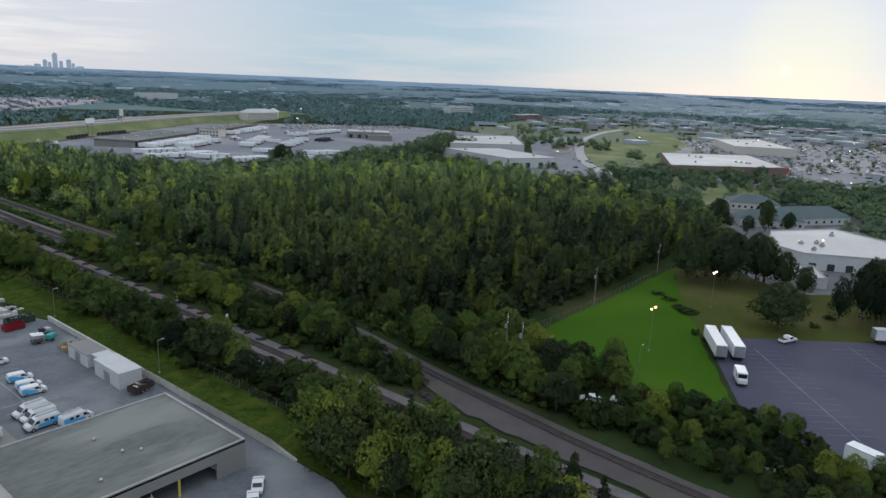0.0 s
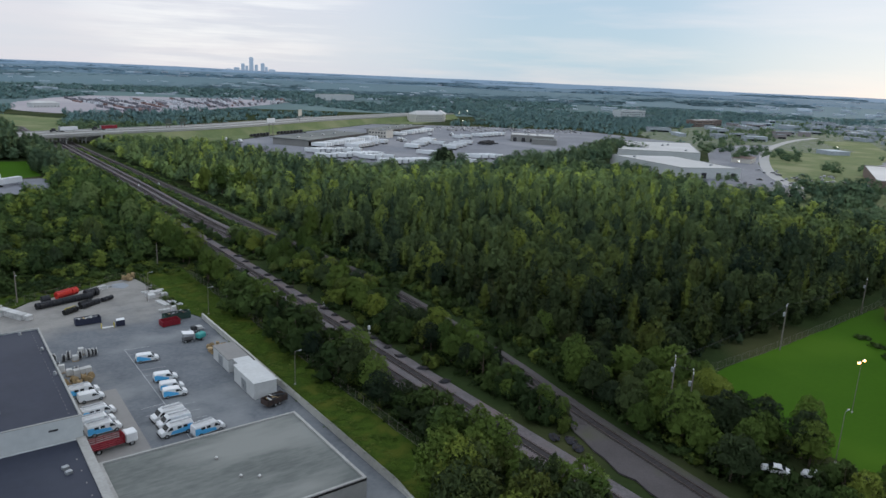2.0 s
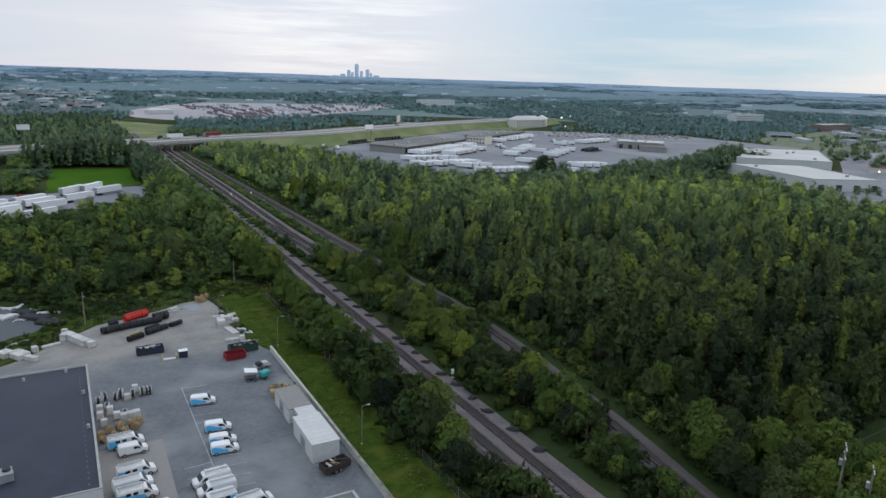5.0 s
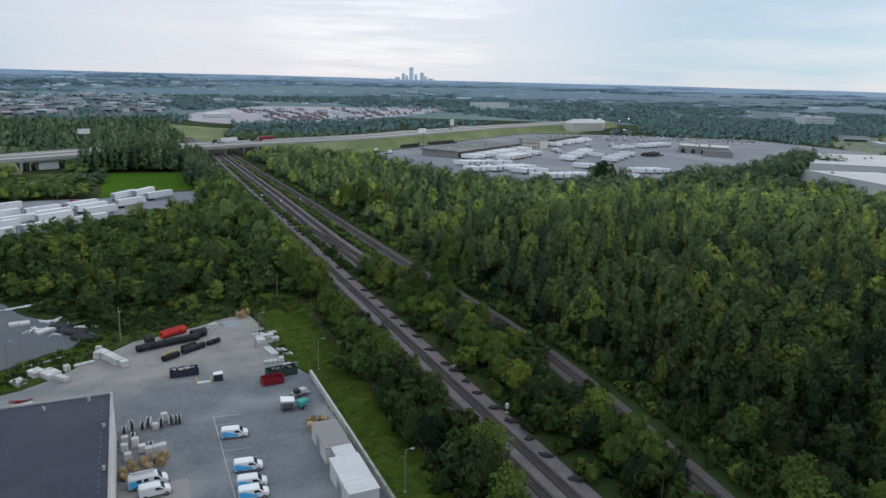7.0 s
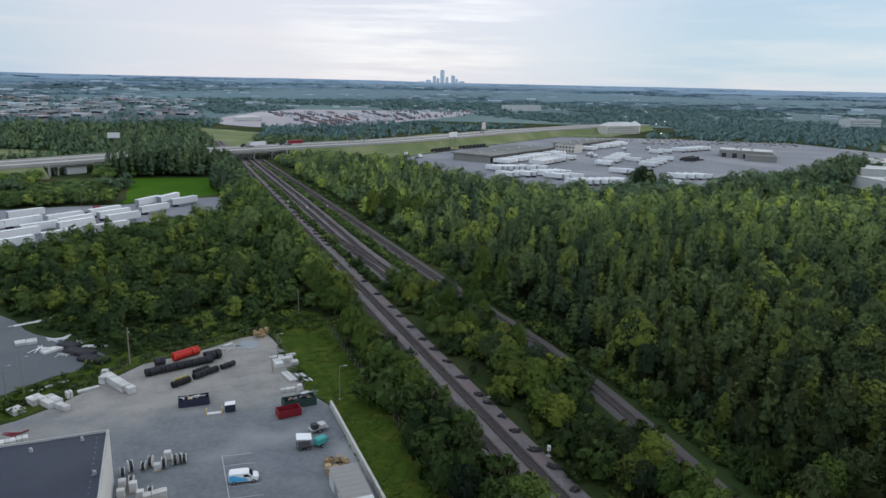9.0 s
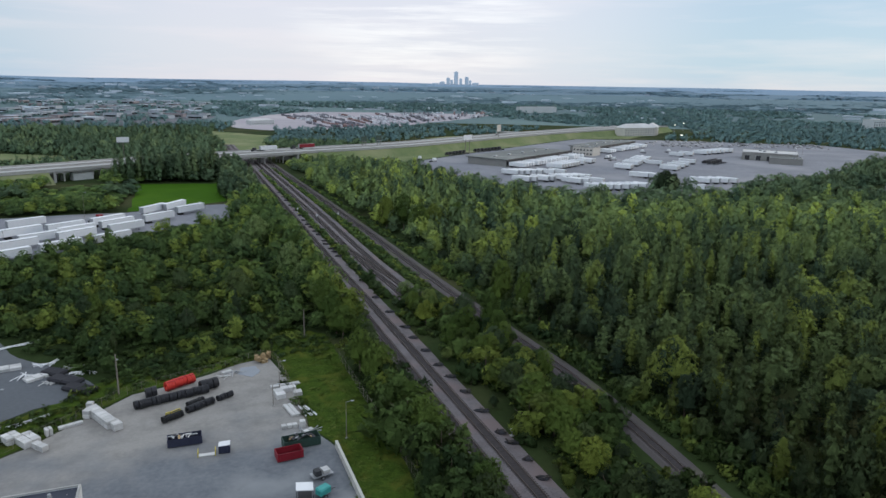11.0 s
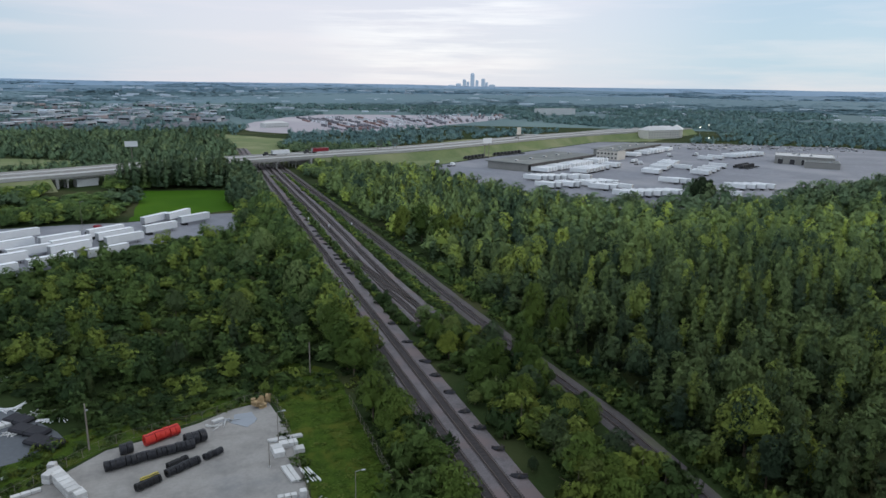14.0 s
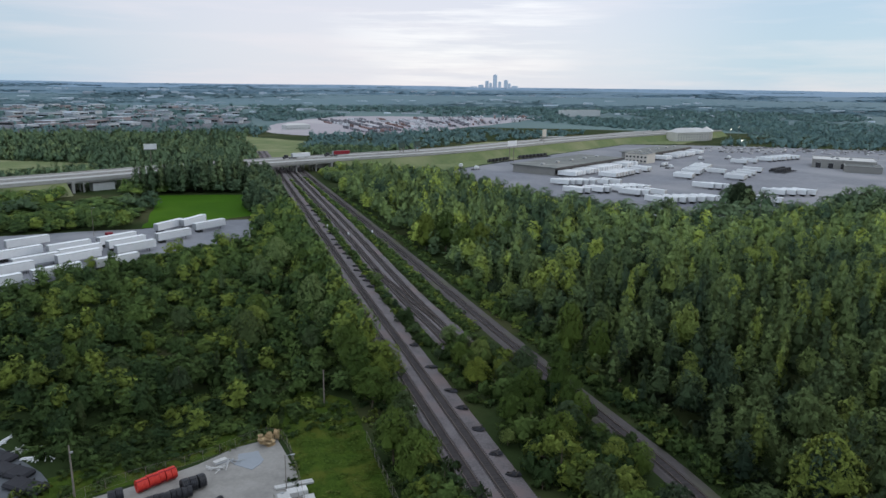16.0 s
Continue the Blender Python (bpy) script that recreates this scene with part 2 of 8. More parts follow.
M["ground"] = mat("ground_scrub", (0.034, 0.052, 0.018), (0.022, 0.034, 0.012), 0.8, 0.05, 0.95, c3=(0.056, 0.060, 0.026), bump=0.2, spec=0.03)
M["grass_wild"] = mat("wild_grass", (0.066, 0.104, 0.016), (0.026, 0.050, 0.009), 4.5, 0.5, 0.95, c3=(0.078, 0.094, 0.017), bump=0.3, spec=0.02, sharp=0.1)
M["lawn"] = mat("mown_field", (0.046, 0.112, 0.008), (0.036, 0.090, 0.007), 0.9, 0.05, 0.95, c3=(0.056, 0.122, 0.010), bump=0.03, spec=0.03)
M["dry_grass"] = mat("dry_lawn", (0.078, 0.088, 0.024), (0.052, 0.066, 0.016), 0.7, 0.06, 0.95, c3=(0.098, 0.092, 0.036), bump=0.03, spec=0.03)
M["asphalt"] = mat("worn_asphalt", (0.118, 0.126, 0.138), (0.082, 0.089, 0.098), 1.2, 0.06, 0.9, c3=(0.140, 0.146, 0.152), bump=0.01)
M["gravel"] = mat("dusty_gravel", (0.33, 0.315, 0.29), (0.25, 0.24, 0.225), 2.2, 0.09, 0.95, c3=(0.41, 0.39, 0.36), bump=0.03)
M["slab"] = mat("concrete_slab", (0.285, 0.27, 0.255), (0.23, 0.22, 0.21), 1.0, 0.08, 0.9)
M["blue_asphalt"] = mat("sealed_asphalt", (0.070, 0.070, 0.104), (0.052, 0.052, 0.080), 1.5, 0.05, 0.85, c3=(0.082, 0.082, 0.112), bump=0.01)
M["yard"] = mat("terminal_pavement", (0.215, 0.220, 0.242), (0.158, 0.164, 0.184), 0.3, 0.03, 0.9, c3=(0.262, 0.260, 0.272), sharp=0.08)
M["road"] = mat("road_concrete", (0.41, 0.40, 0.385), (0.33, 0.325, 0.32), 0.4, 0.03, 0.9)
M["paint"] = mat("line_paint", (0.46, 0.46, 0.46), (0.24, 0.245, 0.25), 2.4, 0.4, 0.8, sharp=0.08)
M["paint_faded"] = mat("worn_line_paint", (0.24, 0.24, 0.26), (0.11, 0.11, 0.135), 2.5, 0.35, 0.85, sharp=0.1)
M["ballast"] = mat("ballast", (0.108, 0.094, 0.094), (0.060, 0.052, 0.051), 3.5, 0.15, 0.95, c3=(0.085, 0.083, 0.055), bump=0.06)
M["ballast_light"] = mat("ballast_limestone", (0.176, 0.158, 0.162), (0.092, 0.080, 0.083), 2.4, 0.22, 0.95, c3=(0.160, 0.124, 0.122), bump=0.05, sharp=0.07)
M["ballast_dark"] = mat("track_bed", (0.064, 0.056, 0.059), (0.036, 0.031, 0.034), 3.5, 0.2, 0.95, bump=0.06)
M["tie"] = mat("creosoted_timber", (0.055, 0.045, 0.041), (0.030, 0.026, 0.025), 5, 0.7, 0.9, island=0.3)
M["rail"] = mat("rail_steel", (0.20, 0.165, 0.15), (0.12, 0.09, 0.08), 5, 0.5, 0.5, 0.7)
M["tarp"] = mat("black_scrap", (0.035, 0.034, 0.04), (0.02, 0.02, 0.024), 3, 0.4, 0.85)
M["roof_dark"] = mat("membrane_roof", (0.027, 0.032, 0.052), (0.020, 0.024, 0.040), 0.8, 0.10, 0.6, c3=(0.036, 0.041, 0.060), bump=0.01, sharp=0.06)
M["roof_grey"] = mat("gravel_roof", (0.178, 0.186, 0.172), (0.108, 0.116, 0.110), 0.9, 0.16, 0.9, c3=(0.222, 0.226, 0.210), stretch=(0.5, 1.6, 1), bump=0.02, sharp=0.08)
M["wall_grey"] = mat("painted_block_wall", (0.2736, 0.266, 0.247), (0.2204, 0.2128, 0.2014), 1.5, 0.15, 0.85)
M["wall_white"] = mat("white_metal_siding", (0.56, 0.57, 0.56), (0.45, 0.46, 0.455), 0.8, 0.1, 0.6)
M["concrete"] = mat("stained_concrete", (0.42, 0.41, 0.39), (0.27, 0.265, 0.25), 1.6, 0.2, 0.9, bump=0.02)
M["wall_cast"] = mat("weathered_cast_wall", (0.56, 0.54, 0.49), (0.36, 0.35, 0.32), 1.8, 0.3, 0.9, c3=(0.44, 0.43, 0.39), bump=0.02)
# near-black colour that stands in for shade inside the garage
M["void"] = mat("painted_interior_shade", (0.06, 0.058, 0.055), (0.04, 0.04, 0.04), 1, 0.2, 0.9)
M["white"] = mat("white_paint", (0.76, 0.76, 0.76), (0.684, 0.684, 0.684), 0.7, 0.15, 0.35, world_co=False, obrand=0.05)
M["trailer"] = mat("trailer_white", (0.74, 0.75, 0.76), (0.64, 0.65, 0.66), 0.8, 0.2, 0.4, world_co=False, obrand=0.08)
M["shed"] = mat("shed_panel", (0.60, 0.60, 0.59), (0.48, 0.48, 0.47), 1.2, 0.25, 0.6, world_co=False)
M["cyan"] = mat("sky_blue_livery", (0.10, 0.45, 0.78), (0.08, 0.38, 0.68), 1, 0.3, 0.35, world_co=False)
M["glass"] = mat("dark_glass", (0.02, 0.025, 0.03), (0.015, 0.018, 0.02), 1, 0.2, 0.12, world_co=False, spec=0.6)
M["tyre"] = mat("tyre_rubber", (0.03, 0.03, 0.03), (0.02, 0.02, 0.02), 4, 1, 0.9, world_co=False)
M["steel"] = mat("galvanised_steel", (0.42, 0.43, 0.44), (0.30, 0.31, 0.32), 3, 0.5, 0.5, 0.6, world_co=False)
M["frame"] = mat("chassis_black", (0.045, 0.045, 0.05), (0.03, 0.03, 0.03), 3, 0.5, 0.7, world_co=False)
M["red"] = mat("red_paint", (0.24, 0.013, 0.024), (0.18, 0.010, 0.018), 2, 0.4, 0.55, world_co=False)
M["red_pipe"] = mat("red_conduit", (0.62, 0.045, 0.03), (0.48, 0.03, 0.022), 2, 0.5, 0.5, world_co=False)
M["navy"] = mat("navy_steel", (0.035, 0.04, 0.07), (0.025, 0.028, 0.05), 2, 0.4, 0.6, world_co=False)
M["green"] = mat("green_steel", (0.035, 0.07, 0.055), (0.025, 0.05, 0.04), 2, 0.4, 0.6, world_co=False)
M["teal"] = mat("teal_machine", (0.06, 0.36, 0.33), (0.04, 0.25, 0.23), 2, 0.4, 0.5, world_co=False)
M["yellow"] = mat("yellow_steel", (0.62, 0.50, 0.08), (0.48, 0.38, 0.06), 2, 0.4, 0.6, world_co=False)
M["wood"] = mat("pallet_wood", (0.42, 0.30, 0.16), (0.28, 0.20, 0.11), 3, 0.6, 0.85, world_co=False, obrand=0.25)
M["pole"] = mat("weathered_pole", (0.24, 0.21, 0.18), (0.15, 0.13, 0.11), 4, 0.8, 0.9, world_co=False)
M["black_pipe"] = mat("black_pipe", (0.03, 0.031, 0.036), (0.02, 0.02, 0.024), 3, 0.5, 0.5, world_co=False)
M["pale"] = mat("pale_concrete_block", (0.58, 0.57, 0.55), (0.44, 0.43, 0.42), 2, 0.5, 0.85, world_co=False, obrand=0.15)
M["maroon"] = mat("brick_brown_wall", (0.215, 0.150, 0.125), (0.16, 0.115, 0.10), 1, 0.15, 0.9)
M["tan"] = mat("tan_stucco", (0.60, 0.56, 0.50), (0.50, 0.46, 0.41), 0.6, 0.1, 0.9)
M["roof_white"] = mat("white_membrane_roof", (0.55, 0.54, 0.525), (0.44, 0.43, 0.42), 0.3, 0.03, 0.8, c3=(0.60, 0.59, 0.58))
M["roof_teal"] = mat("teal_shingle", (0.115, 0.150, 0.150), (0.085, 0.112, 0.114), 0.8, 0.1, 0.9)
M["far_grass"] = mat("pale_verge_grass", (0.178, 0.206, 0.096), (0.124, 0.160, 0.074), 0.3, 0.05, 0.95, c3=(0.230, 0.236, 0.130), spec=0.03, sharp=0.05)
M["cream"] = mat("cream_stucco", (0.62, 0.585, 0.53), (0.50, 0.475, 0.44), 0.5, 0.08, 0.9)
M["apron"] = mat("weathered_apron", (0.150, 0.150, 0.152), (0.105, 0.107, 0.110), 0.6, 0.05, 0.9, c3=(0.185, 0.183, 0.182))
# skyline colour blued and paled to carry the haze before it
M["far_masonry"] = mat("distant_masonry_hazed", (0.60, 0.665, 0.73), (0.55, 0.615, 0.68), 0.02, 0.005, 0.9)
# land colours grow bluer and paler with distance: haze painted into them
M["far_land"] = mat("distant_country_hazed", (0.070, 0.122, 0.130), (0.086, 0.142, 0.146), 0.02, 0.004, 0.95, c3=(0.114, 0.182, 0.172), stretch=(1, 0.4, 1), sharp=0.06)
M["far_land_b"] = mat("remote_country_hazed", (0.088, 0.155, 0.182), (0.100, 0.168, 0.194), 0.012, 0.003, 0.95, c3=(0.112, 0.182, 0.204), stretch=(1, 0.3, 1), sharp=0.06)
M["far_land_c"] = mat("blue_plain_hazed", (0.100, 0.170, 0.222), (0.114, 0.187, 0.240), 0.008, 0.002, 0.95, c3=(0.128, 0.203, 0.254), stretch=(1, 0.25, 1), sharp=0.05)
M["far_ridge"] = mat("distant_ridge_hazed", (0.152, 0.242, 0.335), (0.172, 0.264, 0.356), 0.004, 0.001, 0.95)
# remote roofs also have haze mixed into their colour
M["far_roofs"] = mat("distant_roofs_hazed", (0.55, 0.60, 0.66), (0.40, 0.45, 0.50), 0.01, 0.003, 0.9, island=0.3)
# remotest leaves carry the most haze in their colour
M["horizon_woods"] = leaf_mat("horizon_woods_hazed_leaves", (0.120, 0.200, 0.255), (0.140, 0.222, 0.276), (0.15, 0.23, 0.272), soft=0.05)
M["remote_woods"] = leaf_mat("remote_woods_hazed_leaves", (0.088, 0.148, 0.172), (0.108, 0.172, 0.194), (0.115, 0.18, 0.194), soft=0.06)



def yard_material():
    """Asphalt that gives way to pale dusty gravel towards the yard's end."""
    m = mat("yard_asphalt_and_dust", (0.172, 0.182, 0.194), (0.108, 0.117, 0.131), 1.1, 0.13, 0.9, c3=(0.222, 0.230, 0.234), bump=0.01, sharp=0.07)
    nt = m.node_tree
    N = lambda kind: nt.nodes.new("ShaderNode" + kind)  # noqa: E731
    L = nt.links.new
    bsdf = nt.nodes["Principled BSDF"]
    base = bsdf.inputs["Base Color"].links[0].from_socket
    geo, sep = N("NewGeometry"), N("SeparateXYZ")
    L(geo.outputs["Position"], sep.inputs[0])
    n1, n2 = N("TexNoise"), N("TexNoise")
    n1.inputs["Scale"].default_value, n1.inputs["Detail"].default_value = 0.09, 6
    n2.inputs["Scale"].default_value, n2.inputs["Detail"].default_value = 1.8, 6
    for n in (n1, n2):
        L(geo.outputs["Position"], n.inputs["Vector"])
    w = N("Math")
    w.operation = "MULTIPLY_ADD"
    L(n1.outputs[0], w.inputs[0])
    w.inputs[1].default_value = 46
    L(sep.outputs[1], w.inputs[2])
    f = N("MapRange")
    f.inputs[1].default_value, f.inputs[2].default_value = 178, 200
    f.interpolation_type = "SMOOTHSTEP"
    L(w.outputs[0], f.inputs[0])
    gr = N("MixRGB")
    gr.inputs[1].default_value, gr.inputs[2].default_value = (0.325, 0.305, 0.28, 1), (0.225, 0.215, 0.20, 1)
    L(n2.outputs[0], gr.inputs[0])
    n3, r3, wear = N("TexNoise"), N("MapRange"), N("MixRGB")
    n3.inputs["Scale"].default_value, n3.inputs["Detail"].default_value, n3.inputs["Roughness"].default_value = 0.16, 7, 0.65
    L(geo.outputs["Position"], n3.inputs["Vector"])
    r3.inputs[1].default_value, r3.inputs[2].default_value, r3.inputs[4].default_value = 0.44, 0.66, 0.75
    L(n3.outputs[0], r3.inputs[0])
    wear.inputs[2].default_value = (0.17, 0.16, 0.15, 1)
    L(r3.outputs[0], wear.inputs[0])
    L(gr.outputs[0], wear.inputs[1])
    gr = wear
    mix = N("MixRGB")
    L(f.outputs[0], mix.inputs[0])
    L(base, mix.inputs[1])
    L(gr.outputs[0], mix.inputs[2])
    L(mix.outputs[0], bsdf.inputs["Base Color"])
    return m


M["yard_mix"] = yard_material()


def lamp_mat(name, colour, strength):
    m = bpy.data.materials.new(name)
    m.use_nodes = True
    b = m.node_tree.nodes["Principled BSDF"]
    b.inputs["Emission Color"].default_value, b.inputs["Emission Strength"].default_value = (*colour, 1), strength
    return m


M["sodium"] = lamp_mat("lit_sodium_lamp", (1.0, 0.42, 0.12), 9)
M["redlamp"] = lamp_mat("lit_red_lamp", (1.0, 0.35, 0.25), 22)

M["lamp_white"] = lamp_mat("lit_white_lamp", (1.0, 0.9, 0.75), 4)

# ---- small tools ----


def mesh_of(bm, name):
    me = bpy.data.meshes.new(name)
    bm.to_mesh(me)
    bm.free()
    return me


def part(name, bm, material, parent, label="", m=None):
    """One mesh object under a thing or a part; bm may be a bmesh or ready mesh data."""
    me = bm if isinstance(bm, bpy.types.Mesh) else mesh_of(bm, name)
    if not me.materials:
        me.materials.append(material)
    ob = new(name, me)
    if parent:
        ob.parent = parent
    if m is not None:
        ob.matrix_basis = m
    if label:
        ob["label"] = label
    return ob


def thing(name, label, category, m=None, group="", kind=""):
    ob = new(name)
    ob.empty_display_size = 0.3
    if m is not None:
        ob.matrix_basis = m
    return tagged(ob, label, category, group, kind)


def solo(name, bm, material, label, category, m=None, group="", kind=""):
    return tagged(part(name, bm, material, None, m=m), label, category, group, kind)


def box(bm, x, y, z, sx, sy, sz, rz=0.0, bevel=0.0, ry=0.0, rx=0.0):
    """A box centred at x, y with its base at z."""
    r = bmesh.ops.create_cube(bm, size=1.0, matrix=pose(x, y, z + sz / 2, rx, ry, rz) @ Matrix.Diagonal((sx, sy, sz, 1)))
    if bevel:
        edges = list({e for v in r["verts"] for e in v.link_edges})
        bmesh.ops.bevel(bm, geom=edges, offset=bevel, segments=1, affect="EDGES", profile=0.5)
    return bm


def cyl(bm, m, r1, r2, depth, seg=10):
    bmesh.ops.create_cone(bm, cap_ends=True, segments=seg, radius1=r1, radius2=r2, depth=depth, matrix=m)
    return bm


def rod(bm, a, b, r, r2=None, seg=6):
    a, b = Vector(a), Vector(b)
    d = b - a
    return cyl(bm, Matrix.Translation((a + b) / 2) @ d.to_track_quat("Z", "Y").to_matrix().to_4x4(), r, r if r2 is None else r2, d.length, seg)


def B():
    return bmesh.new()


def prism(bm, profile, width, y=0.0):
    """A side profile of (x, z) points drawn across the width, centred on y."""
    rows = [[bm.verts.new((px, y + s * width / 2, pz)) for px, pz in profile] for s in (-1, 1)]
    bm.faces.new(rows[0])
    bm.faces.new(rows[1][::-1])
    n = len(profile)
    for i in range(n):
        bm.faces.new((rows[0][i], rows[1][i], rows[1][(i + 1) % n], rows[0][(i + 1) % n]))
    bmesh.ops.recalc_face_normals(bm, faces=bm.faces)
    return bm


def slab(bm, pts, z0, z1):
    """A solid plate with the outline pts between two heights."""
    lo = [bm.verts.new((x, y, z0)) for x, y in pts]
    hi = [bm.verts.new((x, y, z1)) for x, y in pts]
    bm.faces.new(lo[::-1])
    bm.faces.new(hi)
    n = len(pts)
    for i in range(n):
        bm.faces.new((lo[i], lo[(i + 1) % n], hi[(i + 1) % n], hi[i]))
    bmesh.ops.recalc_face_normals(bm, faces=bm.faces)
    return bm


def wavy(pts, step=4.0, amount=0.7, seed=0):
    """An outline with an uneven edge, as turf and gravel end."""
    rng = random.Random(seed)
    out = []
    for (x0, y0), (x1, y1) in zip(pts, pts[1:] + pts[:1]):
        n = max(1, int(math.hypot(x1 - x0, y1 - y0) / step))
        for i in range(n):
            out.append((x0 + (x1 - x0) * i / n + rng.uniform(-amount, amount), y0 + (y1 - y0) * i / n + rng.uniform(-amount, amount)))
    return out


def sheet(name, pts, top, material, label, category, kind="structure", depth=0.3):
    return solo(name, slab(B(), pts, top - depth, top), material, label, category, kind=kind)


def inside(x, y, poly):
    hit = False
    j = len(poly) - 1
    for i in range(len(poly)):
        xi, yi = poly[i]
        xj, yj = poly[j]
        if (yi > y) != (yj > y) and x < (xj - xi) * (y - yi) / (yj - yi) + xi:
            hit = not hit
        j = i
    return hit


def along(path, step):
    """Points and headings at even steps along a polyline smoothed by a spline."""
    pts = [Vector((*p, 0)) for p in path]
    dense = []
    for i in range(len(pts) - 1):
        p0, p1, p2, p3 = pts[max(i - 1, 0)], pts[i], pts[i + 1], pts[min(i + 2, len(pts) - 1)]
        n = max(2, int((p2 - p1).length / 2))
        for k in range(n):
            t = k / n
            dense.append(0.5 * ((2 * p1) + (p2 - p0) * t + (2 * p0 - 5 * p1 + 4 * p2 - p3) * t * t + (3 * p1 - p0 - 3 * p2 + p3) * t ** 3))
    dense.append(pts[-1])
    out, left = [], 0.0
    for a, b in zip(dense, dense[1:]):
        d = (b - a).length
        while left <= d and d > 0:
            p = a + (b - a) * (left / d)
            out.append((p, (b - a).normalized()))
            left += step
        left -= d
    return out


def ribbon(bm, path, section, step=6.0):
    """A cross section of (offset, height) points swept along a path."""
    rows = []
    for p, d in along(path, step):
        side = Vector((d.y, -d.x, 0))
        rows.append([bm.verts.new(p + side * o + Vector((0, 0, h))) for o, h in section])
    n = len(section)
    for r, s in zip(rows, rows[1:]):
        for i in range(n):
            bm.faces.new((r[i], r[(i + 1) % n], s[(i + 1) % n], s[i]))
    bm.faces.new(rows[0])
    bm.faces.new(rows[-1][::-1])
    bmesh.ops.recalc_face_normals(bm, faces=bm.faces)
    return bm


def raw_mesh(name, verts, faces):
    me = bpy.data.meshes.new(name)
    me.from_pydata(verts, [], faces)
    me.update()
    return me


def leaf_mesh(name, v, out, tone=None, solid=None):
    """Mesh of loose triangles (n x 3 x 3) with the crown's outward direction and a tone for each tree."""
    n = len(v)
    me = bpy.data.meshes.new(name)
    me.vertices.add(n * 3)
    me.vertices.foreach_set("co", v.reshape(-1).astype(np.float32))
    me.loops.add(n * 3)
    me.loops.foreach_set("vertex_index", np.arange(n * 3, dtype=np.int32))
    me.polygons.add(n)
    me.polygons.foreach_set("loop_start", np.arange(0, n * 3, 3, dtype=np.int32))
    me.polygons.foreach_set("loop_total", np.full(n, 3, dtype=np.int32))
    me.update(calc_edges=True)
    at = me.attributes.new("crown_out", "FLOAT_VECTOR", "POINT")
    at.data.foreach_set("vector", np.repeat(out, 3, axis=0).reshape(-1).astype(np.float32))
    at = me.attributes.new("tone", "FLOAT", "POINT")
    at.data.foreach_set("value", np.repeat(np.zeros(n) if tone is None else tone, 3).astype(np.float32))
    if solid is not None:
        at = me.attributes.new("solid", "FLOAT", "POINT")
        at.data.foreach_set("value", np.repeat(solid, 3).astype(np.float32))
    return me

# ---- ground and paving ----


def ground_height(r):
    return 0.0 if r < 1500 else 58.0 * ((r - 1500) / 3350) ** 1.15


def build_ground():
    """One sheet from under the camera to the horizon: flat, then raised to fit the camera's horizon, with a far ridge.
    """
    bm = B()
    radii = [0, 60, 150, 300, 500, 800, 1150, 1500, 1750, 2000, 2300, 2600, 2900, 3200, 3500, 3800, 4100, 4400, 4700, 4860]
    seg = 180
    rings = []
    for r in radii:
        if r == 0:
            rings.append([bm.verts.new((0, 0, 0))])
            continue
        row = []
        for k in range(seg):
            a = 2 * math.pi * k / seg
            z = ground_height(r)
            if r > 1500:
                z += (noise.noise((math.cos(a) * 3, math.sin(a) * 3, r * 0.002)) * 10 + noise.noise((math.cos(a) * 11, math.sin(a) * 11, r * 0.004)) * 4) * min(1, (r - 1500) / 1500)
            row.append(bm.verts.new((math.sin(a) * r, math.cos(a) * r, z)))
        rings.append(row)
    for k in range(seg):
        bm.faces.new((rings[0][0], rings[1][(k + 1) % seg], rings[1][k]))
    for i in range(1, len(rings) - 1):
        for k in range(seg):
            f = bm.faces.new((rings[i][k], rings[i][(k + 1) % seg], rings[i + 1][(k + 1) % seg], rings[i + 1][k]))
            # each outer band takes a colour with more haze painted in
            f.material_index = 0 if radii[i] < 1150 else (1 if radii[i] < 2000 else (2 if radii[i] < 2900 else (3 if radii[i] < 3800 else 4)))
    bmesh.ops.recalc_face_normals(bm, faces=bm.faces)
    ob = solo("ground", bm, M["ground"], "green scrub-covered ground, painted bluer for haze towards a wooded horizon", "ground", kind="structure")
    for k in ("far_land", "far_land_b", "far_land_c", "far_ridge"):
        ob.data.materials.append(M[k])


build_ground()

LOT = [(-24.6, 54), (-24.6, 100), (-24.9, 159), (-28.3, 168), (-28.8, 191), (-31, 203.5), (-38, 202), (-44, 198), (-52, 194.5), (-59, 192.5), (-69, 182), (-75, 175.5), (-80, 172), (-110, 160), (-125, 60), (-60, 30), (-30, 36)]
sheet("pavement_yard", LOT, 0.03, M["yard_mix"], "worn grey asphalt service yard fading to pale gravel", "pavement")
sheet("pavement_slab", [(-62.4, 100.4), (-52.6, 100.4), (-52.3, 127.5), (-62.4, 127.5)], 0.07, M["slab"], "tan concrete parking slab beside the warehouse", "pavement")
sheet("pavement_west_lot", wavy([(-66, 199), (-72, 193.5), (-80, 188.5), (-90, 181), (-110, 175), (-130, 200), (-120, 250), (-95, 240), (-84, 221), (-76, 213)], 4, 0.6, 3), 0.05, M["asphalt"], "grey asphalt of the neighbouring storage lot", "pavement")
sheet("grass_strip", wavy([(-24.2, 40), (-24.4, 159), (-27.9, 168), (-28.4, 192), (-30, 206), (-27, 225), (-15.5, 215), (-14.8, 40)], 4, 0.4, 4), 0.05, M["grass_wild"], "rough green grass verge between wall and railway fence", "grass")
sheet("grass_bank", wavy([(-31, 204.5), (-44, 199), (-59, 193.5), (-69, 183), (-80, 173), (-95, 172), (-80, 187), (-66, 200), (-50, 207), (-35, 212)], 4, 0.6, 5), 0.04, M["grass_wild"], "weedy yellow-green bank along the yard", "grass")
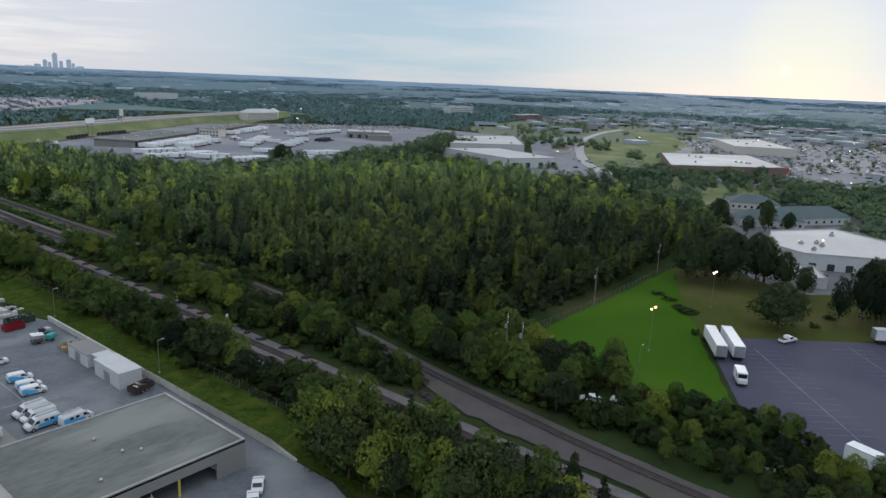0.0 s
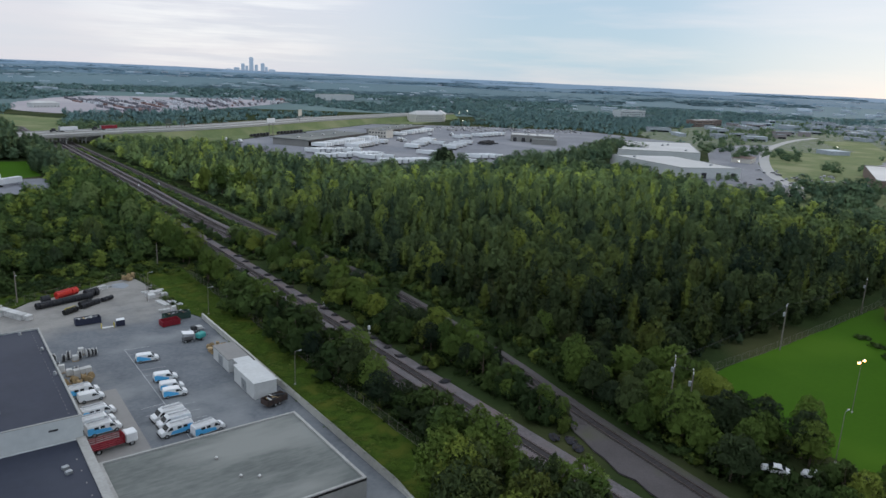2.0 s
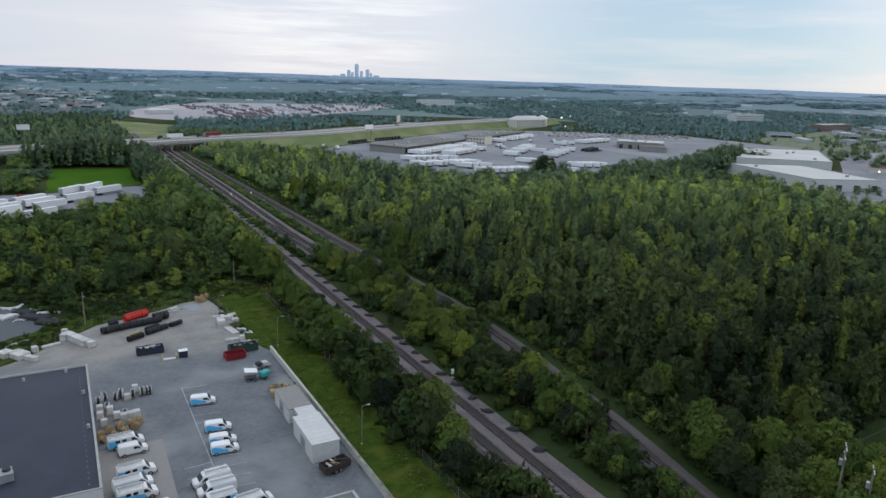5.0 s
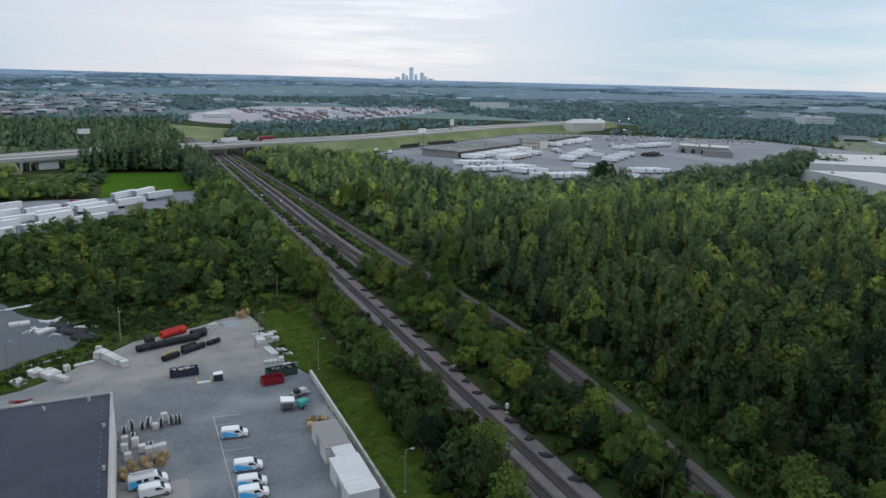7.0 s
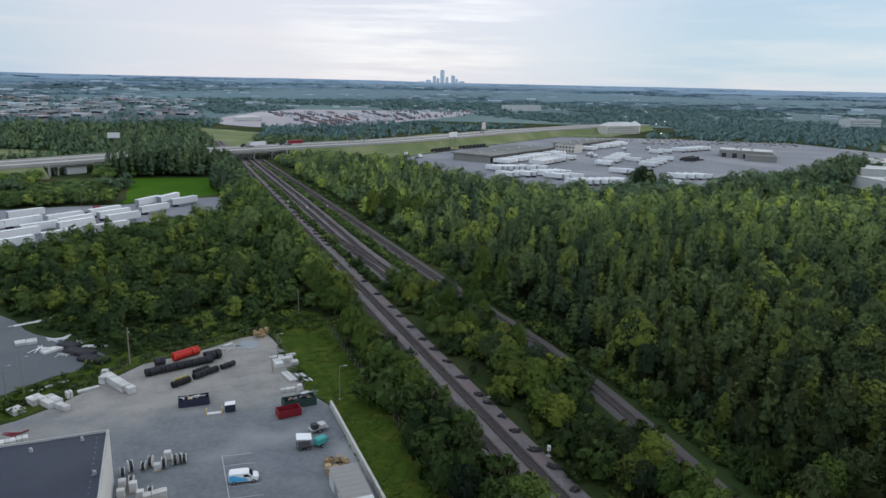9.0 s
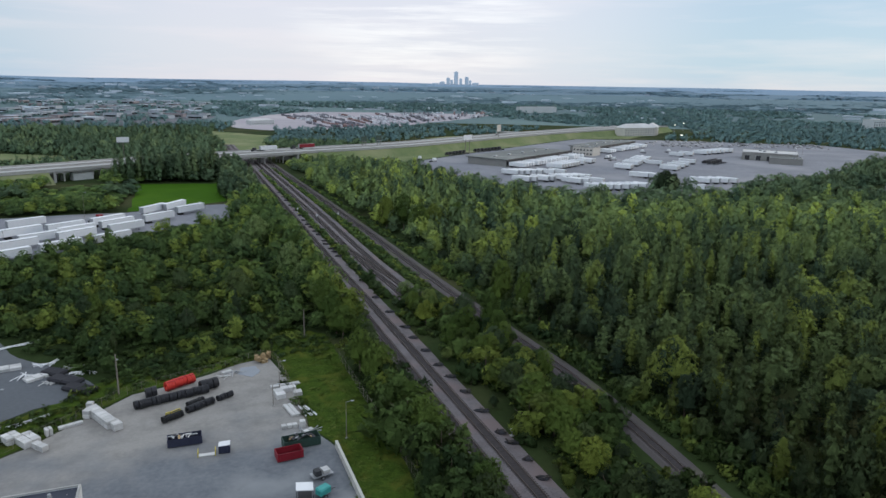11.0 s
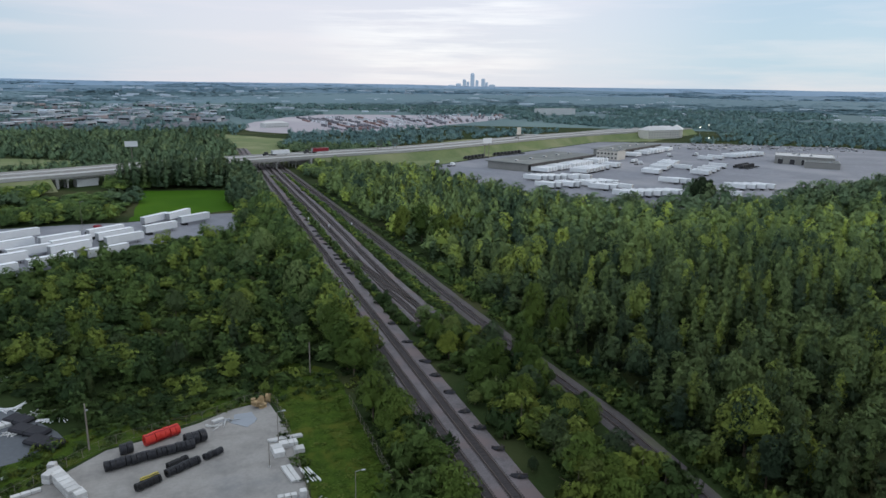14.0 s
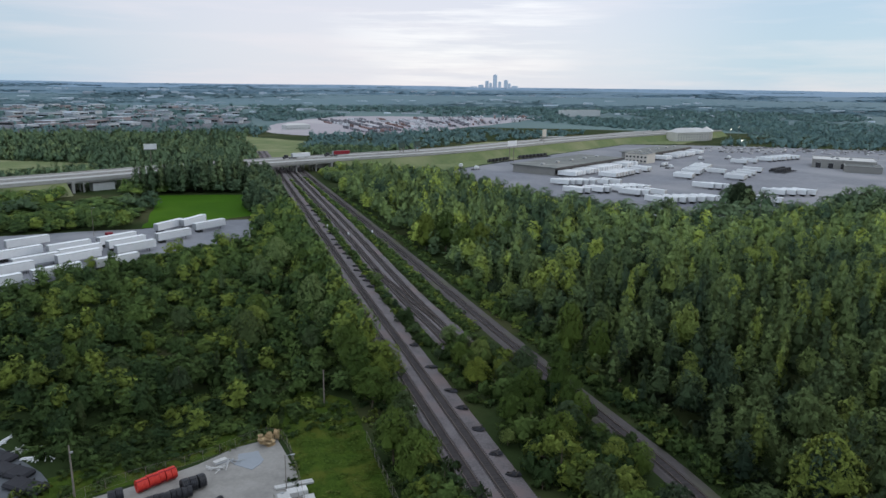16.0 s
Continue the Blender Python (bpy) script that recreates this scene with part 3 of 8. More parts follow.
FIELD = [(57, 68.3), (152, 69.5), (120, 55), (93, 39.5), (72, 28.5), (50.2, 16), (42, 24), (44.5, 33), (47, 52)]
sheet("grass_field", wavy(FIELD, 4, 0.5, 6), 0.05, M["lawn"], "bright green mown grass field", "grass")
sheet("grass_park", wavy([(93, 40), (120, 55.3), (152, 69.8), (175, 60), (190, 20), (160, -25), (118.5, -2.5), (95, 26.5), (87, 34.5)], 5, 0.8, 7), 0.03, M["dry_grass"], "dry yellowish lawn under park trees", "grass")
sheet("pavement_east_lot", [(86.5, 34.6), (50.2, 14.8), (43.6, 5.4), (40, -40), (100, -60), (150, -40), (118.3, -1.6), (94.5, 26.8)], 0.06, M["blue_asphalt"], "dark blue-grey sealed parking lot with faded bays", "pavement")
sheet("grass_north_field", wavy([(-71, 405), (-70, 455), (-72, 500), (-24, 492), (-25, 425), (-45, 416), (-62, 408)], 5, 0.8, 8), 0.05, M["lawn"], "bright green field beside the trailer lot", "grass")
sheet("pavement_trailer_lot", wavy([(-24, 416), (-45, 415), (-62, 407), (-71, 404), (-95, 404), (-150, 400), (-150, 290), (-101, 312), (-66, 352), (-27, 368)], 6, 0.5, 9), 0.06, M["yard"], "pale gravel lot full of parked trailers", "pavement")
TERM = [(104, 500), (112, 556), (140, 590), (236, 662), (396, 772), (492, 744), (646, 647), (650, 480), (500, 430), (400, 400), (330, 370), (243, 360), (160, 380), (125, 430)]
sheet("pavement_terminal", TERM, 0.06, M["yard"], "wide grey concrete apron of the truck terminal", "pavement")
sheet("road_terminal_drive", [(200, 372), (186, 340), (192, 338), (208, 370)], 0.09, M["road"], "pale concrete drive between the trees", "road")
sheet("pavement_works", [(305, 235), (335, 215), (390, 215), (470, 205), (520, 250), (470, 330), (400, 300), (340, 262)], 0.05, M["yard"], "grey industrial yard beside warehouses", "pavement")
sheet("pavement_retail", [(400, 60), (480, 60), (900, 30), (1150, 330), (820, 330), (640, 270), (480, 215), (430, 180)], 0.05, M["yard"], "large grey retail parking area", "pavement")
sheet("pavement_office", [(150, 28), (170, 60), (262, 90), (330, 110), (420, 60), (330, 0), (200, -20)], 0.05, M["apron"], "pale concrete apron round a white building", "pavement")
sheet("grass_far_lawn", wavy([(480, 247), (507, 284), (798, 352), (917, 457), (1000, 420), (760, 290), (620, 262)], 12, 3, 12), 0.06, M["far_grass"], "pale green far lawn beside a curving road", "grass")
sheet("grass_highway", wavy([(60, 618), (148, 665), (310, 757), (440, 822), (480, 860), (420, 870), (250, 830), (170, 760), (90, 680)], 10, 1.5, 13), 0.06, M["far_grass"], "yellow-green grass median beside the highway", "grass")
sheet("grass_left_field", wavy([(-200, 712), (-136, 680), (-112, 650), (-170, 606), (-330, 560), (-420, 600), (-420, 730)], 10, 2, 14), 0.05, M["far_grass"], "open green field beyond the viaduct", "grass")
FAR_YARD = [(24, 1010), (60, 955), (150, 962), (240, 1010), (430, 1210), (640, 1460), (430, 1490), (200, 1480), (100, 1330), (36, 1180)]
sheet("pavement_far_yard", wavy(FAR_YARD, 20, 4, 15), 0.05, mat("far_yard_gravel", (0.385, 0.350, 0.370), (0.30, 0.275, 0.295), 0.05, 0.01, 0.95, c3=(0.43, 0.395, 0.40)), "brown-grey gravel rail yard far beyond the highway", "gravel")


sheet("grass_roadside", wavy([(98, 566), (140, 594), (236, 666), (396, 776), (470, 772), (620, 880), (440, 806), (308, 742), (152, 650), (80, 614)], 10, 1.5, 16), 0.05, M["far_grass"], "yellow-green grass between truck terminal and highway", "grass")
solo("road_ramp", ribbon(B(), [(40, 656), (140, 716), (250, 786), (352, 856), (520, 965), (700, 1050)], [(-4.5, -0.1), (-4.5, 0.3), (4.5, 0.3), (4.5, -0.1)], 14), M["road"], "pale concrete highway ramp beyond the median", "road", kind="structure")
solo("road_overpass", ribbon(B(), [(330, 905), (420, 862), (520, 850), (640, 905)], [(-5, -0.1), (-5, 1.2), (5, 1.2), (5, -0.1)], 14), M["road"], "pale road curving off the highway", "road", kind="structure")


sheet("grass_beyond_bridge", wavy([(-40, 610), (-20, 640), (-14, 960), (60, 860), (34, 760), (40, 660)], 10, 2, 17), 0.04, M["far_grass"], "pale grass beside the line beyond the bridge", "grass")


def lines(name, segs, width, z, material, label, parent=None):
    for (x0, y0), (x1, y1) in segs:
        d = Vector((x1 - x0, y1 - y0, 0))
        bm = box(B(), 0, 0, 0, d.length, width, 0.012)
        ob = part(name, bm, material, parent, m=pose((x0 + x1) / 2, (y0 + y1) / 2, z, 0, 0, math.degrees(math.atan2(d.y, d.x))))
        tagged(ob, label, "marking", name, "structure")


lines("bay_line", [((-46.2, 96), (-46.2, 147.2))], 0.16, 0.03, M["paint"], "faded white parking line on asphalt")
lines("bay_line", [((-46.2, 147.0 - 3.25 * i), (-41.2, 146.4 - 3.25 * i)) for i in range(15)], 0.12, 0.03, M["paint"], "faded white parking bay line")
lines("bay_line", [((-50.5, 116.0 - 3.25 * i), (-46.2, 116.4 - 3.25 * i)) for i in range(5)], 0.12, 0.03, M["paint"], "faded white parking bay line")
for k, (a, b) in enumerate((((88, 23), (51, -7)), ((107, 5), (70, -25)))):
    lines("bay_line", [(a, b)], 0.22, 0.06, M["paint_faded"], "faded white aisle line across bays")
    d = Vector((b[0] - a[0], b[1] - a[1], 0)).normalized()
    sd = Vector((-d.y, d.x, 0))
    segs = []
    for i in range(17):
        p = Vector((*a, 0)) + d * (1.5 + 2.7 * i)
        segs.append(((p - sd * 5.2).to_2d(), (p + sd * 5.2).to_2d()))
    lines("bay_line", segs, 0.10, 0.058, M["paint_faded"], "faded white parking bay line")

# ---- railway ----
TRACKS = {
    "west": [(-2.6, -60), (-2.6, 100), (-2.6, 200), (-2.8, 290), (-2.6, 400), (-2.4, 560), (-3, 760)],
    "east": [(1.5, -60), (1.5, 100), (1.5, 230), (1.2, 290), (1.4, 400), (1.7, 560), (1.5, 760)],
    "siding": [(12.6, 236), (12.2, 252), (11.0, 275), (10.7, 310), (10.8, 386), (9.4, 500), (8.0, 620)],
    "siding_b": [(15.8, 238), (15.2, 256), (14.7, 280), (14.7, 310), (14.7, 386), (13.4, 500), (12.0, 620)],
    "crossover": [(10.7, 312), (11.1, 298), (12.6, 281), (14.2, 266), (15.2, 254)],
    "branch": [(10, -60), (11.5, 0), (13.0, 28), (14.5, 42), (18.0, 70), (23.0, 98), (27.6, 135), (29.8, 170), (29.2, 190), (28.2, 215), (27.0, 250), (26.2, 294), (25.3, 340), (24.2, 385), (21.8, 470), (18.8, 574), (16, 700)],
}


def track(path, label):
    t = thing("railway_track", label, "railway", kind="structure")
    part("track_bed", ribbon(B(), path, [(-1.15, 0.1), (-0.98, 0.425), (0.98, 0.425), (1.15, 0.1)]), M["ballast_dark"], t)
    for s in (-0.7525, 0.7525):
        part("rail", ribbon(B(), path, [(s - 0.07, 0.42), (s - 0.04, 0.6), (s + 0.04, 0.6), (s + 0.07, 0.42)], 5.0), M["rail"], t, "rusty steel rail with a worn bright top")
    verts, faces = [], []
    rng = random.Random(len(label))
    for p, d in along(path, 0.6):
        if p.y < -10 or p.y > 600:
            continue
        sd = Vector((d.y, -d.x, 0))
        c = p + d * rng.uniform(-0.05, 0.05)
        b = len(verts)
        for hz in (0.3, 0.46):
            for i, j in ((-1, -1), (1, -1), (1, 1), (-1, 1)):
                verts.append(c + sd * (1.22 * i) + d * (0.12 * j) + Vector((0, 0, hz)))
        faces += [(b + 4, b + 5, b + 6, b + 7), (b, b + 1, b + 5, b + 4), (b + 1, b + 2, b + 6, b + 5), (b + 2, b + 3, b + 7, b + 6), (b + 3, b, b + 4, b + 7)]
    tagged(part("sleepers", raw_mesh("sleepers", verts, faces), M["tie"], t, "dark creosoted timber sleepers"), kind="stuff")


solo("ballast_main", ribbon(B(), TRACKS["west"], [(-2.4, -0.1), (-1.7, 0.40), (5.4, 0.40), (6.6, 0.22), (9.2, -0.1)]), M["ballast_light"], "pale crushed-stone ballast under the double track", "ballast", kind="structure")
solo("ballast_branch", ribbon(B(), TRACKS["branch"], [(-2.7, -0.1), (-1.6, 0.38), (1.9, 0.38), (3.9, -0.1)]), M["ballast"], "grey ballast under the single branch track", "ballast", kind="structure")
solo("ballast_siding", ribbon(B(), TRACKS["siding"], [(-2.5, -0.1), (-1.7, 0.38), (6.4, 0.38), (7.6, -0.1)]), M["ballast_light"], "grey ballast under the siding tracks", "ballast", kind="structure")
sheet("road_service", wavy([(6, -40), (6.5, 30), (8, 50), (10, 60), (13.5, 69), (18.9, 65), (16.6, 42), (15, 20), (13, -40)], 3, 0.7, 21), 0.36, M["ballast"], "brown gravel service road between tracks", "gravel")
track(TRACKS["west"], "older main line track of rusty rails on dark sleepers")
track(TRACKS["east"], "main line track of steel rails on timber sleepers")
track(TRACKS["siding"], "weedy siding track on dark sleepers")
track(TRACKS["siding_b"], "second siding track joining by a switch")
track(TRACKS["crossover"], "crossover track between the two sidings")
track(TRACKS["branch"], "single branch track curving along the forest")


def spoil_heap(x, y, rz, w, l, rng):
    """A low uneven mound of dark spoil and broken timber."""
    bm = B()
    rings = []
    for k, (f, z) in enumerate(((1.0, -0.06), (0.8, 0.12), (0.5, 0.26), (0.2, 0.34))):
        rings.append([bm.verts.new((math.cos(i * 0.5236) * w * f * rng.uniform(0.8, 1.15), math.sin(i * 0.5236) * l * f * rng.uniform(0.8, 1.15), z + (rng.uniform(-0.05, 0.08) if k else 0))) for i in range(12)])
    for p, q in zip(rings, rings[1:]):
        for i in range(12):
            bm.faces.new((p[i], p[(i + 1) % 12], q[(i + 1) % 12], q[i]))
    bm.faces.new(rings[-1])
    bmesh.ops.recalc_face_normals(bm, faces=bm.faces)
    t = thing("spoil_heap", "low heap of dark spoil beside the track", "spoil heap", pose(x, y, 0.36 if x < 6 else 0.3, 0, 0, rz), "spoil heaps")
    part("mound", bm, M["tarp"], t)
    for k in range(3):
        part("timber", TIMBER, M["tie"], t, "broken dark sleeper", pose(rng.uniform(-w, w) * 0.5, rng.uniform(-l, l) * 0.4, 0.14, rng.uniform(-8, 8), rng.uniform(-8, 8), rng.uniform(0, 180)))


TIMBER = mesh_of(box(B(), 0, 0, 0, 0.24, 1.7, 0.2, bevel=0.03), "timber")
rng = random.Random(5)
for y in [96, 104, 112, 118, 125, 131, 138, 144, 150, 154, 163, 172, 180, 187, 196, 205, 213, 226, 240, 292, 299, 304, 312, 318, 330, 337, 346, 352, 362, 374, 388, 402, 418, 430, 446]:
    spoil_heap(rng.uniform(4.2, 4.9), y, rng.uniform(-40, 5), rng.uniform(1.0, 1.7), rng.uniform(0.6, 0.95), rng)
for x, y in ((7.5, 67), (9.2, 64.5), (8.3, 62)):
    spoil_heap(x, y, 60, 1.6, 1.0, rng)


def signal_box(x, y):
    t = thing("signal_cabinet", "small white trackside signal cabinet on a post", "signal cabinet", pose(x, y, 0.1), "signal cabinets")
    part("post", rod(B(), (0, 0, 0), (0, 0, 1.2), 0.07), M["steel"], t)
    part("cabinet", box(B(), 0, 0, 1.0, 0.55, 0.45, 1.0, bevel=0.04), M["white"], t)
    part("base", box(B(), 0, 0, 0, 0.7, 0.7, 0.15), M["concrete"], t)


for x, y in ((5.9, 152.5), (5.8, 128.5), (5.2, 385), (11.0, 366), (21.5, 368), (-5.2, 205)):
    signal_box(x, y)

# ---- highway viaduct ----
HWY = [(-420, 365), (-300, 428), (-215, 478), (-152, 516), (-116, 536), (-77, 560), (-10, 593), (29, 610), (60, 623), (152, 662), (308, 758), (440, 826), (620, 905)]

DECK = along(HWY, 0.5)


def viaduct():
    t = thing("viaduct", "grey concrete highway viaduct crossing the railway on round piers", "bridge", kind="structure")
    for off, name in ((-9.0, "carriageway"), (9.0, "carriageway")):
        part(name, ribbon(B(), HWY, [(off - 7.4, 6.4), (off - 7.4, 7.4), (off + 7.4, 7.4), (off + 7.4, 6.4)], 12), M["road"], t, "pale concrete road deck")
        part("girder", ribbon(B(), HWY, [(off - 6.6, 5.3), (off - 6.6, 6.4), (off + 6.6, 6.4), (off + 6.6, 5.3)], 12), M["concrete"], t, "shaded deck girders")
        for e in (off - 7.3, off + 7.3):
            part("parapet", ribbon(B(), HWY, [(e - 0.15, 7.4), (e - 0.1, 8.25), (e + 0.1, 8.25), (e + 0.15, 7.4)], 12), M["concrete"], t)
        for bx in (-119, -97, -76, -54, -33, -12, 8.3, 23):
            p, d = min(DECK, key=lambda q: abs(q[0].x - bx))
            sd = Vector((d.y, -d.x, 0))
            for s in (-4.8, 0, 4.8):
                c = p + sd * (off + s)
                part("pier", cyl(B(), Matrix.Translation((c.x, c.y, 2.2)), 0.55, 0.55, 4.8, 12), M["concrete"], t)
            c = p + sd * off
            part("pier_cap", box(B(), c.x, c.y, 4.5, 1.3, 12.8, 0.9, math.degrees(math.atan2(d.y, d.x))), M["concrete"], t)
    # the deck runs onto an earth embankment to the east
    for path in ([(36, 613), *HWY[8:]], [*HWY[:4], (-127, 530)]):
        part("embankment", ribbon(B(), path, [(-26, -0.1), (-17, 6.2), (17, 6.2), (26, -0.1)], 14), M["far_grass"], t, "grassy embankment under the road")
    for bx in (-124, 34):
        p, d = min(DECK, key=lambda q: abs(q[0].x - bx))
        part("abutment", box(B(), p.x, p.y, 0, 1.6, 33, 6.3, math.degrees(math.atan2(d.y, d.x))), M["concrete"], t, "stained concrete abutment")


viaduct()

# ---- trees ----


def lump_list(rng, h, r, kind):
    """Sprays that make up a crown: inner masses first, then the many small tips that break its outline; centre and radius."""
    out = []
    if kind == "spire":
        lean = (rng.uniform(-0.12, 0.12) * r, rng.uniform(-0.12, 0.12) * r)
        belly = rng.uniform(0.2, 0.42)
        girth = lambda f: 0.46 + 0.44 * (f / belly) ** 0.7 if f < belly else 0.90 * (1 - (f - belly) / (1 - belly)) ** 0.75 + 0.06  # noqa: E731
        for i in range(6):
            f = i / 5
            out.append((np.array([lean[0] * f, lean[1] * f, h * (0.14 + 0.74 * f)]), r * girth(f) * 0.66))
        for i in range(26):
            f = min(1.0, (i + rng.random()) / 25)
            a = i * 2.399 + rng.uniform(-0.5, 0.5)
            d = r * girth(f) * rng.uniform(0.55, 0.95)
            out.append((np.array([lean[0] * f + math.cos(a) * d, lean[1] * f + math.sin(a) * d, h * (0.12 + 0.80 * f) + rng.uniform(-0.03, 0.04) * h]), r * rng.uniform(0.17, 0.30) * (1.12 - 0.5 * f)))
        out.append((np.array([lean[0], lean[1], h * 0.94]), r * 0.15))
    elif kind == "bush":
        for i in range(4):
            a, d = rng.uniform(0, 6.28), r * math.sqrt(rng.uniform(0, 0.4))
            rr = r * rng.uniform(0.34, 0.48)
            out.append((np.array([math.cos(a) * d, math.sin(a) * d, max(rr * 0.5, h * rng.uniform(0.2, 0.55) - rr * 0.3)]), rr))
        for i in range(12):
            a, d = rng.uniform(0, 6.28), r * math.sqrt(rng.uniform(0, 0.95))
            out.append((np.array([math.cos(a) * d, math.sin(a) * d, h * (0.2 + 0.62 * rng.random() * (1 - 0.6 * (d / r) ** 2))]), r * rng.uniform(0.14, 0.28)))
    else:
        out.append((np.array([0, 0, h * 0.50]), r * 0.64))
        for i in range(4):
            a = i * 1.57 + rng.uniform(-0.4, 0.4)
            d = r * rng.uniform(0.3, 0.5)
            out.append((np.array([math.cos(a) * d, math.sin(a) * d, h * rng.uniform(0.30, 0.62)]), r * rng.uniform(0.38, 0.48)))
        for i in range(34):
            f = (i + 0.5) / 34
            el = -0.35 + 1.85 * f
            a = i * 2.399 + rng.uniform(-0.5, 0.5)
            k = rng.uniform(0.70, 1.0)
            out.append((np.array([math.cos(a) * math.cos(el) * r * k * 0.86, math.sin(a) * math.cos(el) * r * k * 0.86, h * (0.48 + 0.44 * math.sin(el) * rng.uniform(0.8, 1.06))]), r * rng.uniform(0.15, 0.30)))
    return out


def crown_leaves(seed, h, r, n, size, kind, fills=5, up=0.2, loose=0.5):
    """Leaf sprays (triangles) over the outside of a ragged crown, plus an inner fill, and their outward directions."""
    rng = random.Random(seed)
    nr = np.random.RandomState(seed)
    lumps = lump_list(rng, h, r, kind)
    rise = 1.45 if kind == "spire" else 1.12
    cen = np.array([c for c, _ in lumps])
    rad = np.array([q for _, q in lumps])
    wt = rad ** 1.7 * (0.25 + cen[:, 2] / h)
    pick = nr.choice(len(lumps), n * 3, p=wt / wt.sum())
    d = nr.normal(size=(n * 3, 3))
    d[:, 2] += 0.45
    d /= np.linalg.norm(d, axis=1)[:, None]
    jag = 0.78 + 0.42 * nr.rand(n * 3) ** 1.5
    tall = np.array([1, 1, rise])
    p = cen[pick] + d * (rad[pick] * jag)[:, None] * tall
    dist = np.linalg.norm((p[:, None] - cen[None]) / tall, axis=2) / rad[None]
    dist[np.arange(len(p)), pick] = 9
    keep = (dist.min(1) > 0.80) & (p[:, 2] > 0.05 * h)
    p, d = p[keep][:n], d[keep][:n]
    nrm = d + nr.normal(size=p.shape) * loose
    nrm /= np.linalg.norm(nrm, axis=1)[:, None]
    # sprays grow outward and upward
    grow = nr.normal(size=p.shape) * 0.6 + (0, 0, 0.9 if kind == "spire" else 0.35) + d * 0.3
    t = grow - nrm * (grow * nrm).sum(1)[:, None]
    t /= np.linalg.norm(t, axis=1)[:, None]
    b = np.cross(nrm, t)
    s = (size * (0.45 + 0.9 * nr.rand(len(p))))[:, None]
    jit = lambda: 0.7 + 0.7 * nr.rand(len(p))[:, None]  # noqa: E731
    v = np.stack([p + t * s * 1.35 * jit(), p + (b * 0.60 - t * 0.5) * s * jit(), p - (b * 0.60 + t * 0.5) * s * jit()], 1)
    mid = np.array([0, 0, h * (0.62 if kind == "spire" else 0.5)])
    whole = (p - mid) / np.linalg.norm(p - mid, axis=1)[:, None]
    out = d * 0.5 + whole * 0.95 + nr.normal(size=p.shape) * 0.16
    fill, fo = [], []
    for c, rr in lumps[:fills]:
        k = rr * 0.84
        top, ring = c + np.array([0, 0, k * rise]), [c + np.array([math.cos(a) * k, math.sin(a) * k, -0.15 * k]) for a in np.arange(5) * 1.2566]
        bot = c - np.array([0, 0, k])
        for q in range(5):
            e = (ring[q] + ring[(q + 1) % 5]) / 2 - c
            fill += [[top, ring[q], ring[(q + 1) % 5]], [bot, ring[(q + 1) % 5], ring[q]]]
            fo += [e + (0, 0, k * 0.3), e - (0, 0, k * 0.6)]
    solid = np.concatenate([np.zeros(len(v)), np.ones(len(fill))])
    v, out = np.concatenate([v, np.array(fill)]), np.concatenate([out, np.array(fo)])
    out = out / np.linalg.norm(out, axis=1)[:, None] + (0, 0, up)
    out[:, 2] = np.maximum(out[:, 2], -0.8)
    return v, out / np.linalg.norm(out, axis=1)[:, None], solid


def trunk_mesh(seed, h, r, name="trunk"):
    rng = random.Random(seed)
    bm = B()
    rod(bm, (0, 0, -0.1), (rng.uniform(-.2, .2), rng.uniform(-.2, .2), h * 0.45), 0.022 * h + 0.04, 0.014 * h, 7)
    for i in range(5):
        a = i * 1.3 + rng.uniform(-0.3, 0.3)
        z = h * rng.uniform(0.25, 0.42)
        rod(bm, (0, 0, z), (math.cos(a) * r * 0.55, math.sin(a) * r * 0.55, z + h * rng.uniform(0.15, 0.3)), 0.009 * h, 0.004 * h, 5)
    rod(bm, (0, 0, h * 0.44), (0, 0, h * 0.8), 0.013 * h, 0.004 * h, 6)
    return mesh_of(bm, name)


NEAR = {}


def near_kind(kind, h, r, count, n, size, material):
    NEAR[kind] = []
    for i in range(count):
        cv, co, cs = crown_leaves(900 + 31 * i + len(kind), h, r, n * 2, size * 1.0, kind.split("_")[0])
        me = leaf_mesh("crown", cv, co, None, cs)
        me.materials.append(material)
        tr = trunk_mesh(70 + i, h, r)
        tr.materials.append(M["bark"])
        NEAR[kind].append((me, tr))


near_kind("broad", 8.0, 3.6, 6, 900, 0.265, M["leaf"])
near_kind("spire", 11.0, 2.4, 6, 720, 0.30, M["leaf"])
near_kind("bush", 3.2, 2.4, 5, 380, 0.27, M["scrub"])
near_kind("broad_bright", 8.0, 3.4, 4, 900, 0.265, M["bright"])
near_kind("broad_dark", 12.0, 6.5, 3, 1700, 0.42, M["dark"])
TREE_TEXT = {
    "broad": ("tree", "broad green deciduous tree with a lumpy crown", "tree"),
    "spire": ("tree", "slender pointed young green tree", "tree"),
    "bush": ("bush", "low spreading green bush", "bush"),
    "broad_bright": ("tree", "yellow-green leafy tree with leaves brightened in colour", "tree"),
    "broad_dark": ("tree", "large dark spreading shade tree", "tree"),
}
FULL = {"broad": 8.0, "spire": 11.0, "bush": 3.2, "broad_bright": 8.0, "broad_dark": 12.0}
near_count = 0


def plant(kind, x, y, h, rng, wide=1.0, group="trees along the railway"):
    """One tree or bush as a thing with trunk and crown."""
    global near_count
    near_count += 1
    me, tr = rng.choice(NEAR[kind])
    name, label, cat = TREE_TEXT[kind]
    s = h / FULL[kind]
    t = thing(name, label, cat, pose(x, y, 0, 0, 0, rng.uniform(0, 360)), group)
    sc = Matrix.Diagonal((s * wide, s * wide, s, 1))
    part("trunk", tr, None, t, m=sc)
    part("crown", me, None, t, m=sc)
    return t


